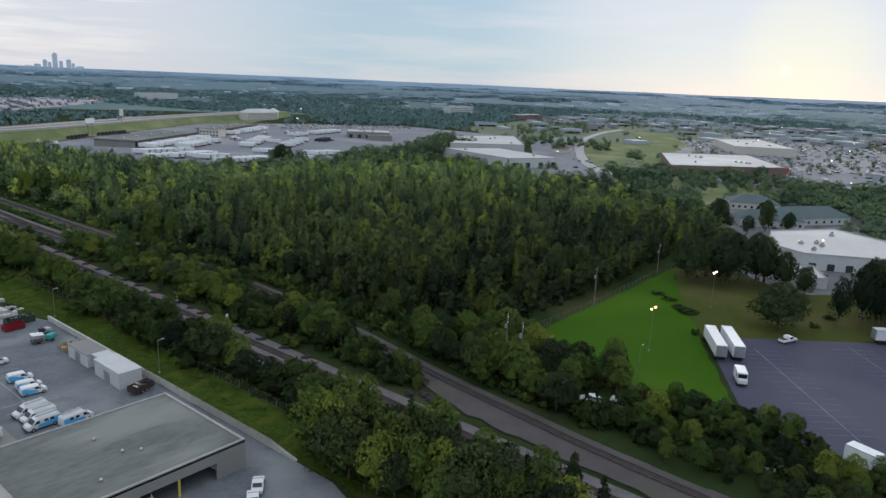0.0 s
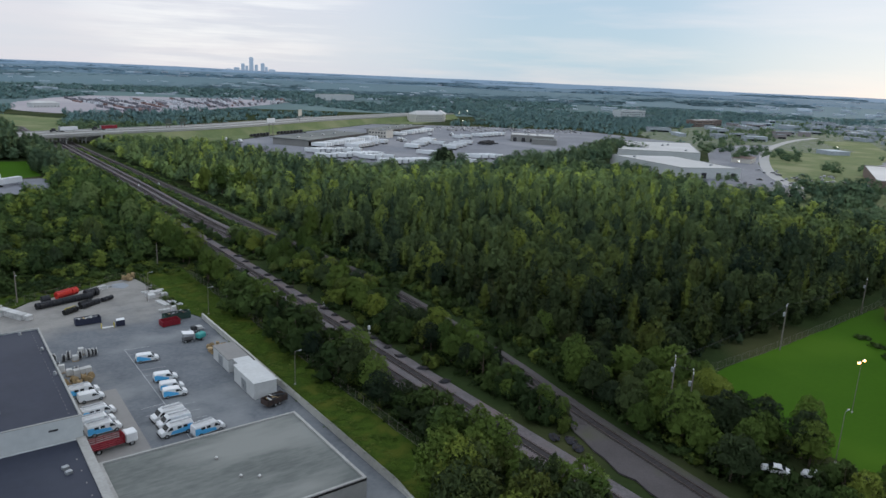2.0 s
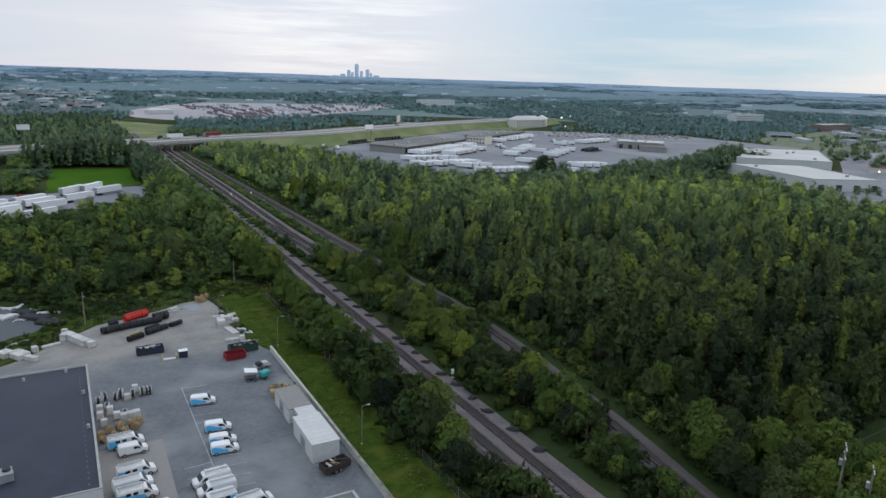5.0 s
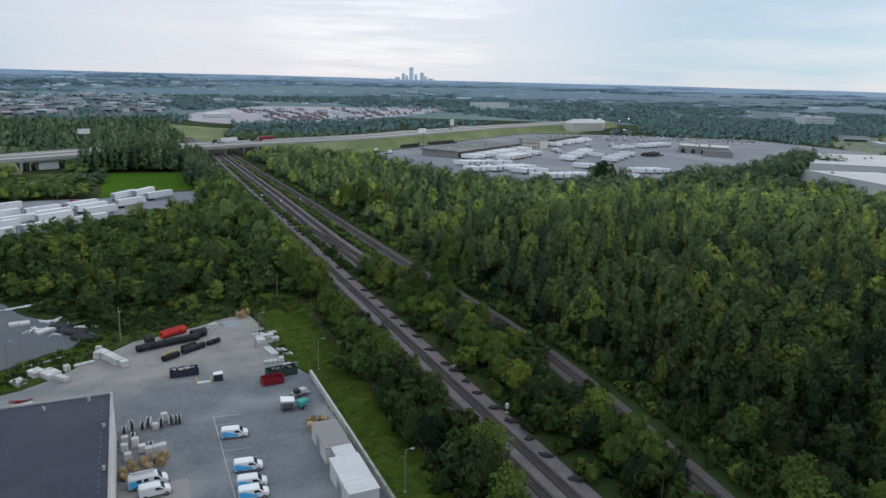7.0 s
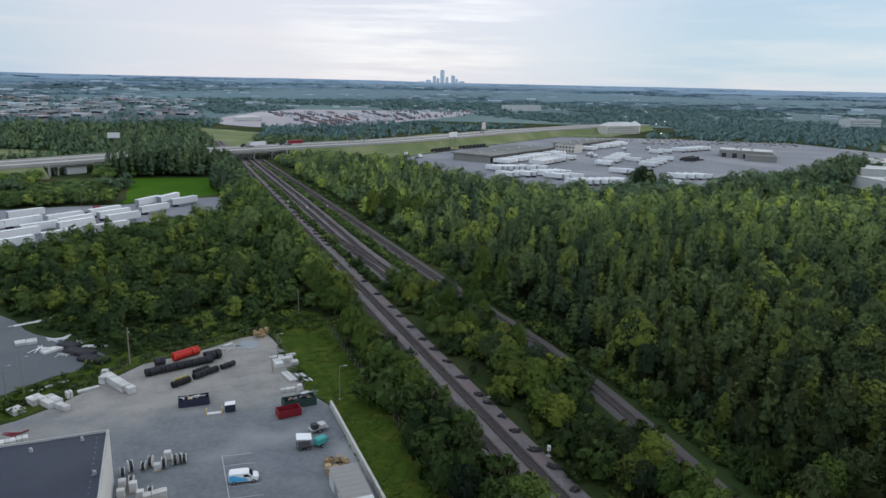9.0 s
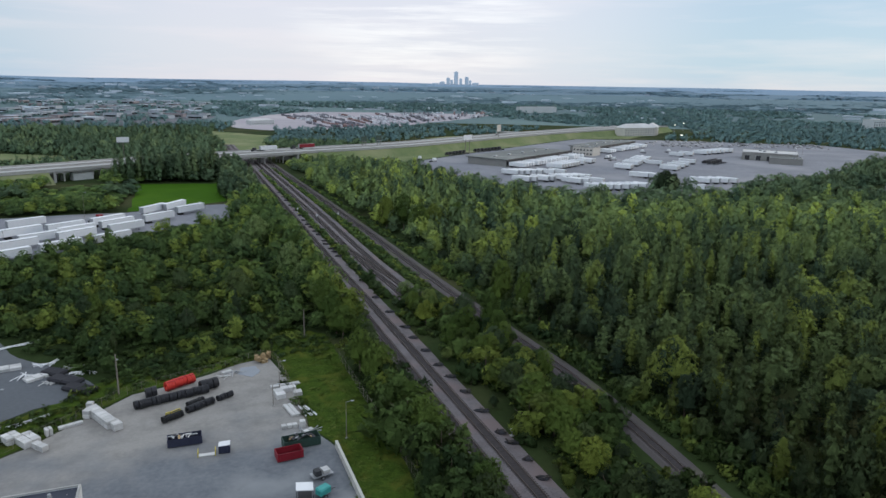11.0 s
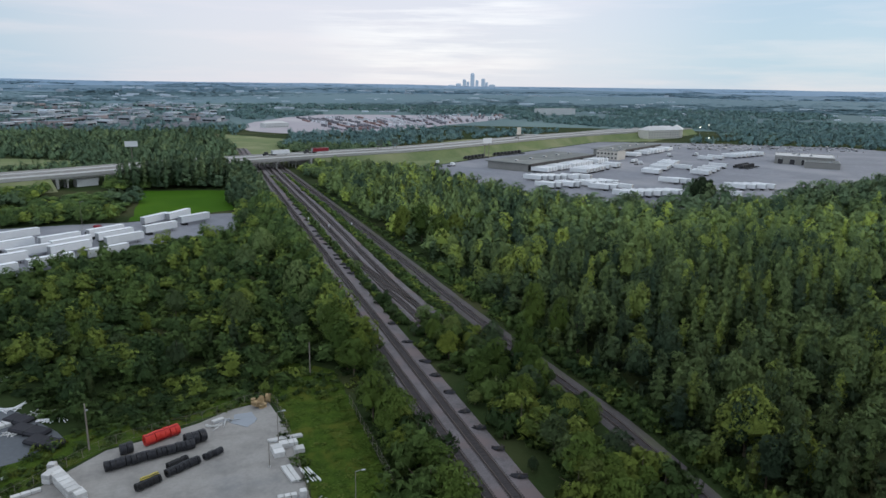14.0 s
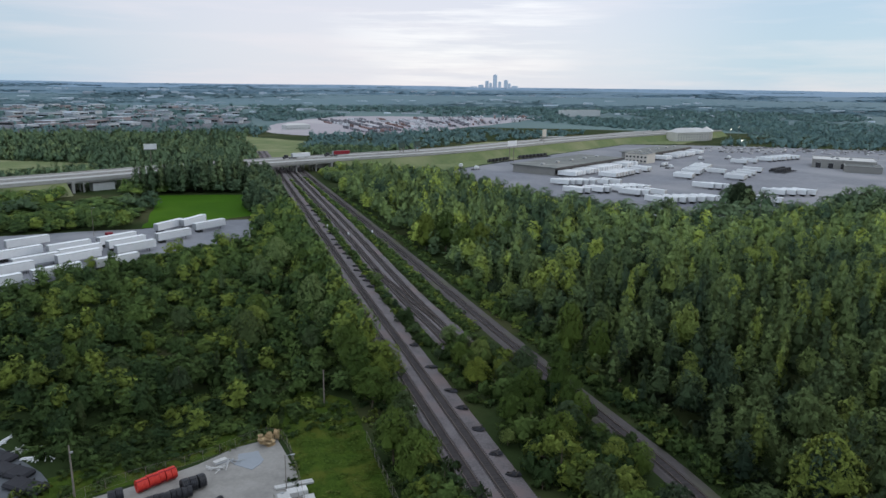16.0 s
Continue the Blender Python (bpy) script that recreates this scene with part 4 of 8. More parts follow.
def scatter(poly, spacing, rng, edge=0.0):
    xs, ys = [p[0] for p in poly], [p[1] for p in poly]
    y = min(ys)
    while y < max(ys):
        x = min(xs)
        while x < max(xs):
            px, py = x + rng.uniform(-.45, .45) * spacing, y + rng.uniform(-.45, .45) * spacing
            if inside(px, py, poly):
                yield px, py
            x += spacing
        y += spacing * 0.9


def wood(name, spots, lods, material, label, category="woodland"):
    """Uncounted trees as one mesh. spots: x, y, height, width; lods: crown shapes of unit size."""
    rng = random.Random(len(spots))
    vs, ns, tones, sol = [], [], [], []
    for x, y, h, w, *z0 in spots:
        q, n, so = lods[rng.randrange(len(lods))]
        sol.append(so)
        a = rng.uniform(0, 6.28)
        rot = np.array([[math.cos(a), math.sin(a), 0], [-math.sin(a), math.cos(a), 0], [0, 0, 1]])
        vs.append((q * (w, w, h)) @ rot + (x, y, z0[0] if z0 else 0.0))
        ns.append(n @ rot)
        tones.append(np.full(len(q), rng.random()))
    me = leaf_mesh(name, np.concatenate(vs), np.concatenate(ns), np.concatenate(tones), np.concatenate(sol))
    return solo(name, me, material, label, category, kind="stuff")


def unit_lods(kind, n, size, count, h=10.0, r=3.0, fills=4, up=0.2, loose=0.36):
    out = []
    for i in range(count):
        v, o, so = crown_leaves(500 + 7 * i + n, h, r, n * 2, size * 0.95, kind, fills, up, loose)
        out.append((v / np.array([r, r, h]), o, so))
    return out


LOD_SPIRE = unit_lods("spire", 200, 0.39, 9, 11, 2.4, up=0.1, loose=0.45)
LOD_BROAD = unit_lods("broad", 270, 0.47, 8, 10, 3.6, loose=0.45)
LOD_SPIRE_B = unit_lods("spire", 84, 0.62, 6, 11, 2.2, fills=5, loose=0.3)
LOD_BROAD_B = unit_lods("broad", 76, 0.76, 6, 10, 3.6, 5, loose=0.3)
LOD_BUSH = unit_lods("bush", 60, 0.62, 6, 3.2, 2.6, 2)
LOD_FAR = unit_lods("bush", 13, 1.5, 5, 9, 6, 3, 0.9, 0.25)
LOD_REMOTE = unit_lods("bush", 4, 2.4, 5, 9, 9, 4, 2.5, 0.15)

FOREST = [(31, 73), (34.4, 110), (35.4, 170), (35.8, 220), (34.6, 290), (31.5, 400), (27, 470), (26, 575), (55, 600), (96, 560), (95, 490), (112, 430), (118, 372), (150, 352), (185, 335), (190, 330), (215, 350), (300, 345), (322, 300), (325, 245), (300, 222), (300, 200), (290, 150), (262, 110), (247, 78), (150, 74)]
rng = random.Random(11)
spots_s, spots_b, spots_y = [], [], []
for x, y in scatter(FOREST, 5.7, rng):
    v = noise.noise((x * 0.012, y * 0.012, 3.3))
    w2 = noise.noise((x * 0.035, y * 0.035, 9.1))
    far_part = y > 300 or x > 210
    if far_part and rng.random() < 0.06:
        continue
    edge = min(abs(x - 35), 40) if y < 560 else 40
    h = rng.choice((rng.uniform(6.5, 9.5), rng.uniform(8.5, 12), rng.uniform(11, 14.5))) + 2.5 * v + 1.5 * w2
    if edge < 6:
        h *= rng.uniform(0.5, 0.8)
    if y > 330 and x < 110:
        h *= 1.3 if y < 470 else max(0.62, 1.3 - 0.008 * (y - 470))
    if x > 225:
        h *= 0.82
    if rng.random() < (0.58 if not far_part else 0.16) + 0.6 * v + 0.5 * w2:
        spots_s.append((x, y, h * rng.uniform(0.9, 1.12), rng.uniform(1.7, 3.1) * (1.15 if far_part else 1)))
    elif rng.random() < 0.84:
        spots_b.append((x, y, h * 0.92, rng.uniform(2.5, 4.3)))
# the trees nearest the branch line and the field stand as things of their own
front = [s for s in spots_s + spots_b if s[0] < 40 and s[1] < 150]
for x, y, h, w in front:
    plant("spire" if w < 3.2 and rng.random() < 0.55 else ("broad_bright" if rng.random() < 0.12 else "broad"), x, y, h * 0.92, rng, rng.uniform(0.8, 1.05), "forest edge trees")
gone = set(front)
back = lambda s: s[1] > 290 or s[0] > 190  # noqa: E731
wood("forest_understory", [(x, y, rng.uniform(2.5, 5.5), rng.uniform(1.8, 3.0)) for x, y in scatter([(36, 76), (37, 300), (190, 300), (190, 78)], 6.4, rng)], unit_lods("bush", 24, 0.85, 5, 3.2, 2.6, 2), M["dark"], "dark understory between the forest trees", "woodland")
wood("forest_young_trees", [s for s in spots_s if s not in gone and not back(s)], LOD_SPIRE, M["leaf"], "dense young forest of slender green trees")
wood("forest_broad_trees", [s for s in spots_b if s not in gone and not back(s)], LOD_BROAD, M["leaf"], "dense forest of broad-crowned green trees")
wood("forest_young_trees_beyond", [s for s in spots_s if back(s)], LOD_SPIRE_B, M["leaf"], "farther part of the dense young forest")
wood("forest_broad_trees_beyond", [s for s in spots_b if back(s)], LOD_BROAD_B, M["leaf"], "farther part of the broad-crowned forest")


def row(kinds, poly, spacing, h0, h1, seed, wide=(0.85, 1.2), group="trees along the railway"):
    r = random.Random(seed)
    for x, y in scatter(poly, spacing, r):
        if math.hypot(x - 30, y - 36) < 5.5:
            continue
        plant(r.choice(kinds), x, y, r.uniform(h0, h1), r, r.uniform(*wide), group)


# row between fence and main line
row(["broad", "broad_bright", "broad_bright", "bush"], [(-13.8, 66), (-13.8, 232), (-7.4, 232), (-7.4, 66)], 4.7, 5.0, 9.8, 21)
# taller trees at the yard's end
row(["broad", "broad_bright", "spire", "spire", "broad_bright"], [(-24, 46), (-21, 60), (-17, 66), (-6.4, 66), (-6.4, 14), (-14, 16)], 4.2, 7.5, 12.0, 22, (0.8, 1.0))
row(["broad", "broad_bright"], [(-26, 44), (-23, 60), (-19.5, 64), (-18, 46)], 4.2, 9.5, 12.5, 28, (0.8, 1.0))
row(["broad"], [(-12, 0), (-6.4, 14), (-6.4, -12), (0, -30), (-14, -20)], 5, 5, 8, 26)
# strip between the main line and the branch
row(["bush", "broad", "bush", "broad_bright"], [(10.6, 67), (16.5, 67), (22.6, 128), (24.6, 160), (24.2, 200), (21.4, 236), (10.5, 240), (9.6, 130)], 4.3, 3.4, 7.2, 23)
row(["bush", "bush", "broad"], [(6.9, 104), (9.4, 104), (9.4, 238), (6.9, 238)], 3.6, 1.4, 3.4, 34)
row(["bush", "bush", "broad"], [(6.6, 240), (9.6, 240), (8.2, 300), (6.6, 300)], 4.0, 2.0, 4.2, 33)
row(["broad", "broad_bright"], [(12, 96), (18, 100), (18, 132), (11, 128)], 5.0, 6.0, 8.5, 24)
# thicket beyond the branch, beside the field
row(["broad", "broad_bright", "broad_bright"], [(20.5, 40), (22.5, 66), (28, 90), (37, 84), (52, 66), (46, 54), (44, 36), (34, 30)], 4.8, 5.0, 9.5, 25)
row(["bush", "broad", "broad_bright", "broad_bright"], [(17, 18), (24, 36), (42, 24), (48, 15), (42, 4), (38, -14), (20, -20), (15, 0)], 5.0, 3.0, 6.5, 27)

# trees that stand out by height or colour
rng = random.Random(29)
for kind, x, y, h, w in (("broad_bright", 36.5, 222, 13.5, 0.62), ("broad_bright", 39.5, 214, 11.5, 0.6), ("spire", 41.5, 208, 12, 1.1), ("broad_bright", 24.2, 203, 10.5, 0.62), ("broad_bright", 23.8, 197, 8.0, 0.8), ("broad_bright", 23.2, 192, 6.8, 0.8), ("broad_bright", 12.6, 157, 9.4, 0.95), ("broad_bright", 13.2, 150, 7.4, 1.0), ("broad", 44.5, 157, 12.5, 1.0), ("broad_bright", 46.8, 146, 8.2, 0.9), ("broad", 40.5, 148, 9.0, 0.9),
                         ("broad_bright", 42.2, 332, 15.0, 0.85), ("broad_bright", 35.2, 334, 12.5, 0.85), ("broad_bright", 43.9, 316, 13.0, 0.9), ("broad_bright", 65.2, 326, 11.5, 1.0), ("broad_bright", 52, 321, 12.0, 0.95), ("broad_bright", 38, 346, 12.0, 0.85), ("broad_dark", 215, 377, 15.5, 0.62), ("broad_dark", 223, 381, 13.0, 0.6),
                         ("broad_bright", -30.4, 270, 6.8, 1.3), ("spire", -36, 230, 9.5, 0.9), ("spire", -39.5, 291, 9.2, 0.9), ("broad", -21, 316, 12, 0.85), ("broad", -16.3, 265.6, 12.2, 0.8), ("broad_bright", -13.2, 189, 9.8, 0.8), ("broad_bright", -12.5, 179.4, 10.2, 0.75), ("broad_bright", -12, 286, 10.5, 0.8), ("broad_bright", -14, 305, 10.0, 0.8)):
    plant(kind, x, y, h, rng, w, "trees that stand out")

# ---- scrub on the west side ----
rng = random.Random(31)
SCRUB = [(-29, 207), (-15, 219), (-7.5, 232), (-6.6, 300), (-6.2, 420), (-24, 425), (-26, 372), (-66, 350), (-100, 311), (-140, 292), (-135, 255), (-95, 246), (-84, 226), (-76, 218), (-66, 203), (-52, 198), (-42, 204)]
low, tall = [], []
for x, y in scatter(SCRUB, 3.3, rng):
    v = noise.noise((x * 0.02, y * 0.02, 7.7))
    east = max(0.0, 1 - abs(x + 9) / 14) if y > 235 else 0.0
    if rng.random() < 0.2 + 0.4 * v + 0.75 * east:
        tall.append((x, y, rng.uniform(4.5, 7.5) + 4.0 * east, rng.uniform(2.0, 3.2) + 0.7 * east))
    else:
        low.append((x, y, rng.uniform(1.2, 3.4) * (0.65 if noise.noise((x * 0.03, y * 0.03, 2.1)) > 0.1 else 1.0), rng.uniform(1.6, 2.9)))
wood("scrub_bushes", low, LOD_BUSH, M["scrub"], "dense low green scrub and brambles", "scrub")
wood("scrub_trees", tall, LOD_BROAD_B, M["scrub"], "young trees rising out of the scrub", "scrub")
for x, y, h in ((-32, 254, 9), (-34, 243, 11), (-49, 262, 7.5), (-28, 300, 10), (-15, 252, 9), (-16, 270, 9.5), (-12, 290, 9), (-13, 236, 8), (-20, 240, 7), (-48, 225, 6.5), (-60, 232, 7), (-72, 240, 7.5), (-56, 250, 6)):
    plant("broad_bright" if rng.random() < 0.35 else "broad", x, y, h, rng, 0.85, "trees in the scrub")
for x, y in scatter(SCRUB, 15, rng):
    if rng.random() < 0.14:
        plant(rng.choice(("spire", "broad", "broad_bright", "broad_bright")), x, y, rng.uniform(4.5, 8.5), rng, rng.uniform(0.7, 1.0), "trees in the scrub")
# weeds between the tracks and along the verges
weeds = []
for poly, d in (([(6.2, 236), (9.4, 246), (8.4, 280), (8.3, 400), (7.0, 520), (5.6, 560), (5.8, 400), (6.0, 280)], 1.7), ([(19.2, 246), (23.2, 246), (22.4, 330), (21.0, 400), (18.6, 470), (16.4, 560), (15.6, 560), (17.0, 470), (18.4, 400), (18.8, 330)], 1.5), ([(-14.6, 46), (-14.6, 215), (-6.4, 232), (-6.4, 46)], 3.0), ([(9.6, 78), (20.5, 98), (25, 160), (24, 232), (10, 240)], 2.6), ([(33.0, 110), (34.6, 170), (33, 220), (31, 300), (28.4, 400), (25, 500), (27, 500), (35, 300), (39, 220), (38, 110)], 2.4), ([(17, -20), (22, 34), (44, 24), (52, 15), (44, 4), (40, -40), (18, -40)], 3.2), ([(22, 36), (26, 66), (36, 82), (52, 68), (46, 54), (44, 34)], 3.0)):
    for x, y in scatter(poly, d, rng):
        weeds.append((x, y, rng.uniform(0.5, 1.7), rng.uniform(0.8, 1.9)))
wood("verge_weeds", weeds, unit_lods("bush", 28, 0.78, 5, 3.2, 2.6, 1), M["scrub"], "weeds and low brush along the tracks", "weeds")
VERGE = [(-24.2, 46), (-24.6, 159), (-27.9, 168), (-28.4, 192), (-30, 206), (-26, 222), (-15.6, 214), (-15, 46)]
BANK = [(-31, 205), (-44, 200), (-59, 194.5), (-69, 184), (-80, 174), (-94, 173), (-80, 187), (-66, 200), (-50, 207), (-36, 212)]
brush = [(x, y, rng.uniform(0.5, 1.6), rng.uniform(0.8, 1.7)) for poly, gap in ((BANK, 2.3), ([(-29.4, 168), (-29.8, 192), (-30.8, 204), (-28.2, 204), (-27.6, 168)], 2.6), ([(-30, 206), (-22, 216), (-16, 214), (-16, 204), (-26, 200)], 2.2)) for x, y in scatter(poly, gap, rng) if rng.random() < 0.8]
wood("bank_weeds", brush, unit_lods("bush", 28, 0.78, 5, 3.2, 2.6, 1), M["scrub"], "knee-high weeds along the yard's fence", "weeds")
tufts = [(x, y, rng.uniform(0.12, 0.42) * (1.9 if x > -18.5 else 1.0), rng.uniform(0.6, 1.5)) for poly, gap in ((VERGE, 1.7), (BANK, 2.4)) for x, y in scatter(poly, gap, rng) if rng.random() < 0.35 + 0.9 * max(0, 0.3 + noise.noise((x * 0.12, y * 0.05, 6.6)))]
wood("verge_grass", tufts, unit_lods("bush", 16, 0.6, 5, 3.2, 2.6, 1, up=2.4), M["turf"], "shaggy yellow-green grass tufts on the verge", "grass")
edge_b = [(x, y, rng.uniform(1.6, 4.2), rng.uniform(1.5, 2.6)) for x, y in scatter([(27.5, 84), (33.2, 122), (34.6, 170), (33.6, 215), (32.0, 290), (36.5, 290), (39, 215), (39, 84)], 2.5, rng)]
edge_b += [(x, y, rng.uniform(1.0, 2.6), rng.uniform(1.4, 2.4)) for x, y in scatter([(20, 30), (22.2, 60), (27, 84), (31, 90), (31, 60), (24, 30)], 2.4, rng)]
wood("forest_edge_bushes", edge_b, LOD_BUSH, M["scrub"], "bushes crowding the forest edge beside the branch line", "scrub")

# ---- woods in the distance ----
CLEAR = [TERM, FOREST, SCRUB, LOT, [(-24, 416), (-71, 404), (-95, 404), (-150, 400), (-150, 290), (-101, 312), (-66, 352), (-27, 368)],
         [(-80, 400), (-72, 455), (-62, 500), (-20, 500), (-20, 415)], [(305, 235), (335, 215), (390, 215), (470, 205), (520, 250), (470, 330), (560, 420), (500, 455), (400, 372), (340, 300)],
         [(455, 60), (900, 30), (1150, 330), (820, 330), (640, 270), (480, 215), (430, 180)], [(150, 24), (170, 60), (262, 92), (330, 112), (345, 60), (330, 0), (200, -20)],
         [(480, 247), (507, 284), (798, 352), (917, 457), (1000, 420), (760, 290), (620, 262)], [(60, 612), (148, 655), (310, 747), (440, 812), (620, 880), (640, 940), (420, 880), (250, 840), (170, 770), (90, 690), (30, 640)],
         [(-200, 712), (-136, 680), (-112, 650), (-170, 606), (-330, 560), (-420, 600), (-420, 730)], FAR_YARD, [(-14, 840), (60, 850), (70, 960), (20, 1010)],
         [(-420, 330), (-300, 395), (-215, 445), (-130, 500), (-13, 560), (60, 590), (60, 650), (-13, 622), (-140, 555), (-215, 512), (-300, 462), (-420, 400)],
         [(-22, 200), (42, 200), (36, 760), (60, 860), (-12, 960), (-10, 640)], [(300, 222), (345, 205), (480, 205), (640, 300), (640, 440), (500, 470), (400, 400), (330, 400), (330, 300)], [(-90, 470), (-260, 370), (-420, 330), (-420, 300), (-150, 290), (-60, 400)], [(480, 770), (600, 770), (620, 880), (480, 880)],
         [(96, 560), (140, 590), (236, 662), (396, 772), (492, 744), (700, 900), (700, 1000), (520, 985), (340, 872), (60, 668), (50, 610)], [(-150, 462), (-62, 462), (-62, 562), (-150, 528)], FIELD, [(285, 100), (330, 112), (402, 62), (430, 180), (472, 206), (392, 216), (330, 216), (300, 170)], [(93, 40), (152, 69.8), (175, 60), (190, 20), (160, -60), (40, -60), (44, 6)]]
LEFT_TOWN = [(-60, 1060), (-330, 1020), (-700, 1200), (-700, 1960), (60, 1960), (30, 1300)]
OPEN_TOWN = [(640, 430), (1000, 460), (1500, 800), (1500, -100), (420, -100), (440, 20), (470, 130), (480, 215), (640, 300)]
TOWN_WOODS = [[(720, 520), (690, 462), (789, 444), (1061, 584), (1101, 686), (817, 583)], [(1182, 640), (1095, 529), (1021, 415), (1258, 498), (1500, 690), (1450, 800)]]
WINDING = [(393, 215), (410, 205), (640, 350), (760, 410), (980, 470), (980, 500), (700, 440), (500, 350), (400, 260)]
TOWN_EAST = [(560, 470), (740, 620), (950, 680), (1250, 780), (1480, 790), (1000, 460), (640, 430)]
sheet("grass_town_east", wavy([(640, 300), (560, 440), (740, 620), (950, 680), (1130, 700), (1150, 330), (820, 330)], 20, 4, 61), 0.03, mat("town_verge", (0.165, 0.190, 0.118), (0.128, 0.156, 0.092), 0.03, 0.3, 0.95, c3=(0.225, 0.230, 0.215), spec=0.03, sharp=0.05), "pale grass and verges between far shops", "grass")
sheet("grass_belt", wavy([(296, 112), (330, 113), (402, 66), (428, 180), (466, 204), (392, 213), (336, 213), (308, 168)], 8, 1.5, 64), 0.04, M["far_grass"], "pale grass between forest edge and shops", "grass")
sheet("grass_depot_verge", wavy([(404, 185), (341, 191), (352, 214), (393, 222), (424, 246), (466, 281), (528, 320), (616, 368), (700, 390), (700, 330), (600, 262), (500, 214)], 10, 1.5, 63), 0.09, M["far_grass"], "rough pale green verge beside a winding road", "grass")
sheet("pavement_depot_lot", [(436, 311), (500, 352), (560, 392), (668, 443), (759, 432), (616, 366), (520, 316), (421, 249), (393, 253)], 0.11, M["yard"], "grey car park beside a winding road", "pavement")
solo("road_winding", ribbon(B(), [(982, 486), (869, 463), (721, 412), (619, 364), (533, 317), (471, 279), (431, 250), (403, 224), (396, 205)], [(-4.5, 0.02), (-4.5, 0.17), (4.5, 0.17), (4.5, 0.02)], 10), M["road"], "pale concrete road winding between car park and verge", "road", kind="structure")
sheet("grass_town_west", wavy([(-60, 1060), (-330, 1020), (-620, 1200), (-560, 1380), (20, 1480), (10, 1250)], 20, 4, 62), 0.03, M["asphalt"], "grey lots between far roofs", "pavement")
rng = random.Random(41)
close_w, near_w, far_w, town_w = [], [], [], []
for x, y in scatter([(-420, 420), (-260, 380), (-150, 300), (200, -60), (1500, -60), (1900, 500), (1500, 1700), (0, 1950), (-600, 1800)], 9.5, rng):
    r = math.hypot(x + 60, y - 20)
    if r < 300 or (r > 800 and rng.random() < 0.5 + 0.22 * (r > 1300)) or r > 1950:
        continue
    az = math.degrees(math.atan2(x + 60, y - 20))
    if az < -24 or az > 88:
        continue
    if inside(x, y, CLEAR[7]) and rng.random() < 0.1:
        town_w.append((x, y, rng.uniform(4, 7.5), rng.uniform(2.6, 4.4)))
    if any(inside(x, y, c) for c in CLEAR):
        continue
    if inside(x, y, OPEN_TOWN) or inside(x, y, TOWN_EAST):
        if rng.random() < (0.85 if any(inside(x, y, c) for c in TOWN_WOODS) else 0.1 + 0.35 * max(0, noise.noise((x * 0.008, y * 0.008, 1)))) and not inside(x, y, WINDING):
            town_w.append((x, y, rng.uniform(4, 8), rng.uniform(3, 5)))
        continue
    if inside(x, y, LEFT_TOWN) and rng.random() > 0.28 + 0.5 * noise.noise((x * 0.01, y * 0.01, 2.2)):
        continue
    if (r > 1050 and noise.noise((x * 0.004, y * 0.004, 5.5)) < -0.3) or (r > 800 and rng.random() < 0.2):
        continue
    k = 1.0 if r < 1200 else 1.5
    if x < 0 and 640 < y < 980:
        near_w.append((x, y, rng.uniform(9, 14), rng.uniform(4.5, 7)))
        continue
    (close_w if r < 520 else near_w if r < 760 else far_w).append((x, y, rng.uniform(6.5, 10.5), rng.uniform(4.0, 6.5) * k, ground_height(math.hypot(x, y)) - 0.5))
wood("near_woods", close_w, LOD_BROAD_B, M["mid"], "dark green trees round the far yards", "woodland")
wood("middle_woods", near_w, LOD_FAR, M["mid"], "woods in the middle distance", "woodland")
wood("far_woods", far_w, LOD_FAR, M["farleaf"], "far woods tinted bluish for haze", "woodland")
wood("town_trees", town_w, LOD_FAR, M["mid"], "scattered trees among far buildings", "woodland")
# remote roofs
remote = []
for i in range(5200):
    az, r = radians(rng.uniform(-26, 90)), 1960 + 2300 * rng.random() ** 1.3
    x, y = r * math.sin(az), r * math.cos(az)
    if noise.noise((x * 0.0016, y * 0.0030, 4.4)) + 0.5 * noise.noise((x * 0.006, y * 0.009, 1.4)) > -0.2:
        k = r / 1900
        remote.append((x, y, rng.uniform(3.5, 5.5) * k, rng.uniform(18, 34) * k, ground_height(r) - 1.5 * k))
wood("remote_woods", [s for s in remote if math.hypot(s[0], s[1]) < 2900], LOD_REMOTE, M["remote_woods"], "woods far across the plain, tinted blue for haze", "woodland")
wood("horizon_woods", [s for s in remote if math.hypot(s[0], s[1]) >= 2900], LOD_REMOTE, M["horizon_woods"], "wooded rises near the horizon, tinted blue for haze", "woodland")
verts, faces = [], []
for i in range(430):
    az0 = rng.choice((-16, -12, -8, -5, -3, 2, 6, 12, 16, 20, 26, 34, 48, 60, 64, 66, 70, 72, 75, 78, 82, 85))
    az, r = radians(az0 + rng.gauss(0, 2.2)), rng.choice((1560, 1700, 1800, 1900, 2150, 2300, 2500, 2900, 3300)) + rng.uniform(-80, 80)
    x, y = r * math.sin(az), r * math.cos(az)
    w, dd, hh = rng.uniform(8, 44), rng.uniform(8, 18), rng.uniform(2.5, 4.5) * r / 1500
    z0 = ground_height(r) - 2
    bse = len(verts)
    for z in (z0, z0 + hh):
        for i2, j2 in ((-1, -1), (1, -1), (1, 1), (-1, 1)):
            verts.append((x + w / 2 * i2 * math.cos(az) + dd / 2 * j2 * math.sin(az), y - w / 2 * i2 * math.sin(az) + dd / 2 * j2 * math.cos(az), z))
    faces += [(bse + 4, bse + 5, bse + 6, bse + 7), (bse, bse + 1, bse + 5, bse + 4), (bse + 1, bse + 2, bse + 6, bse + 5), (bse + 2, bse + 3, bse + 7, bse + 6), (bse + 3, bse, bse + 4, bse + 7)]
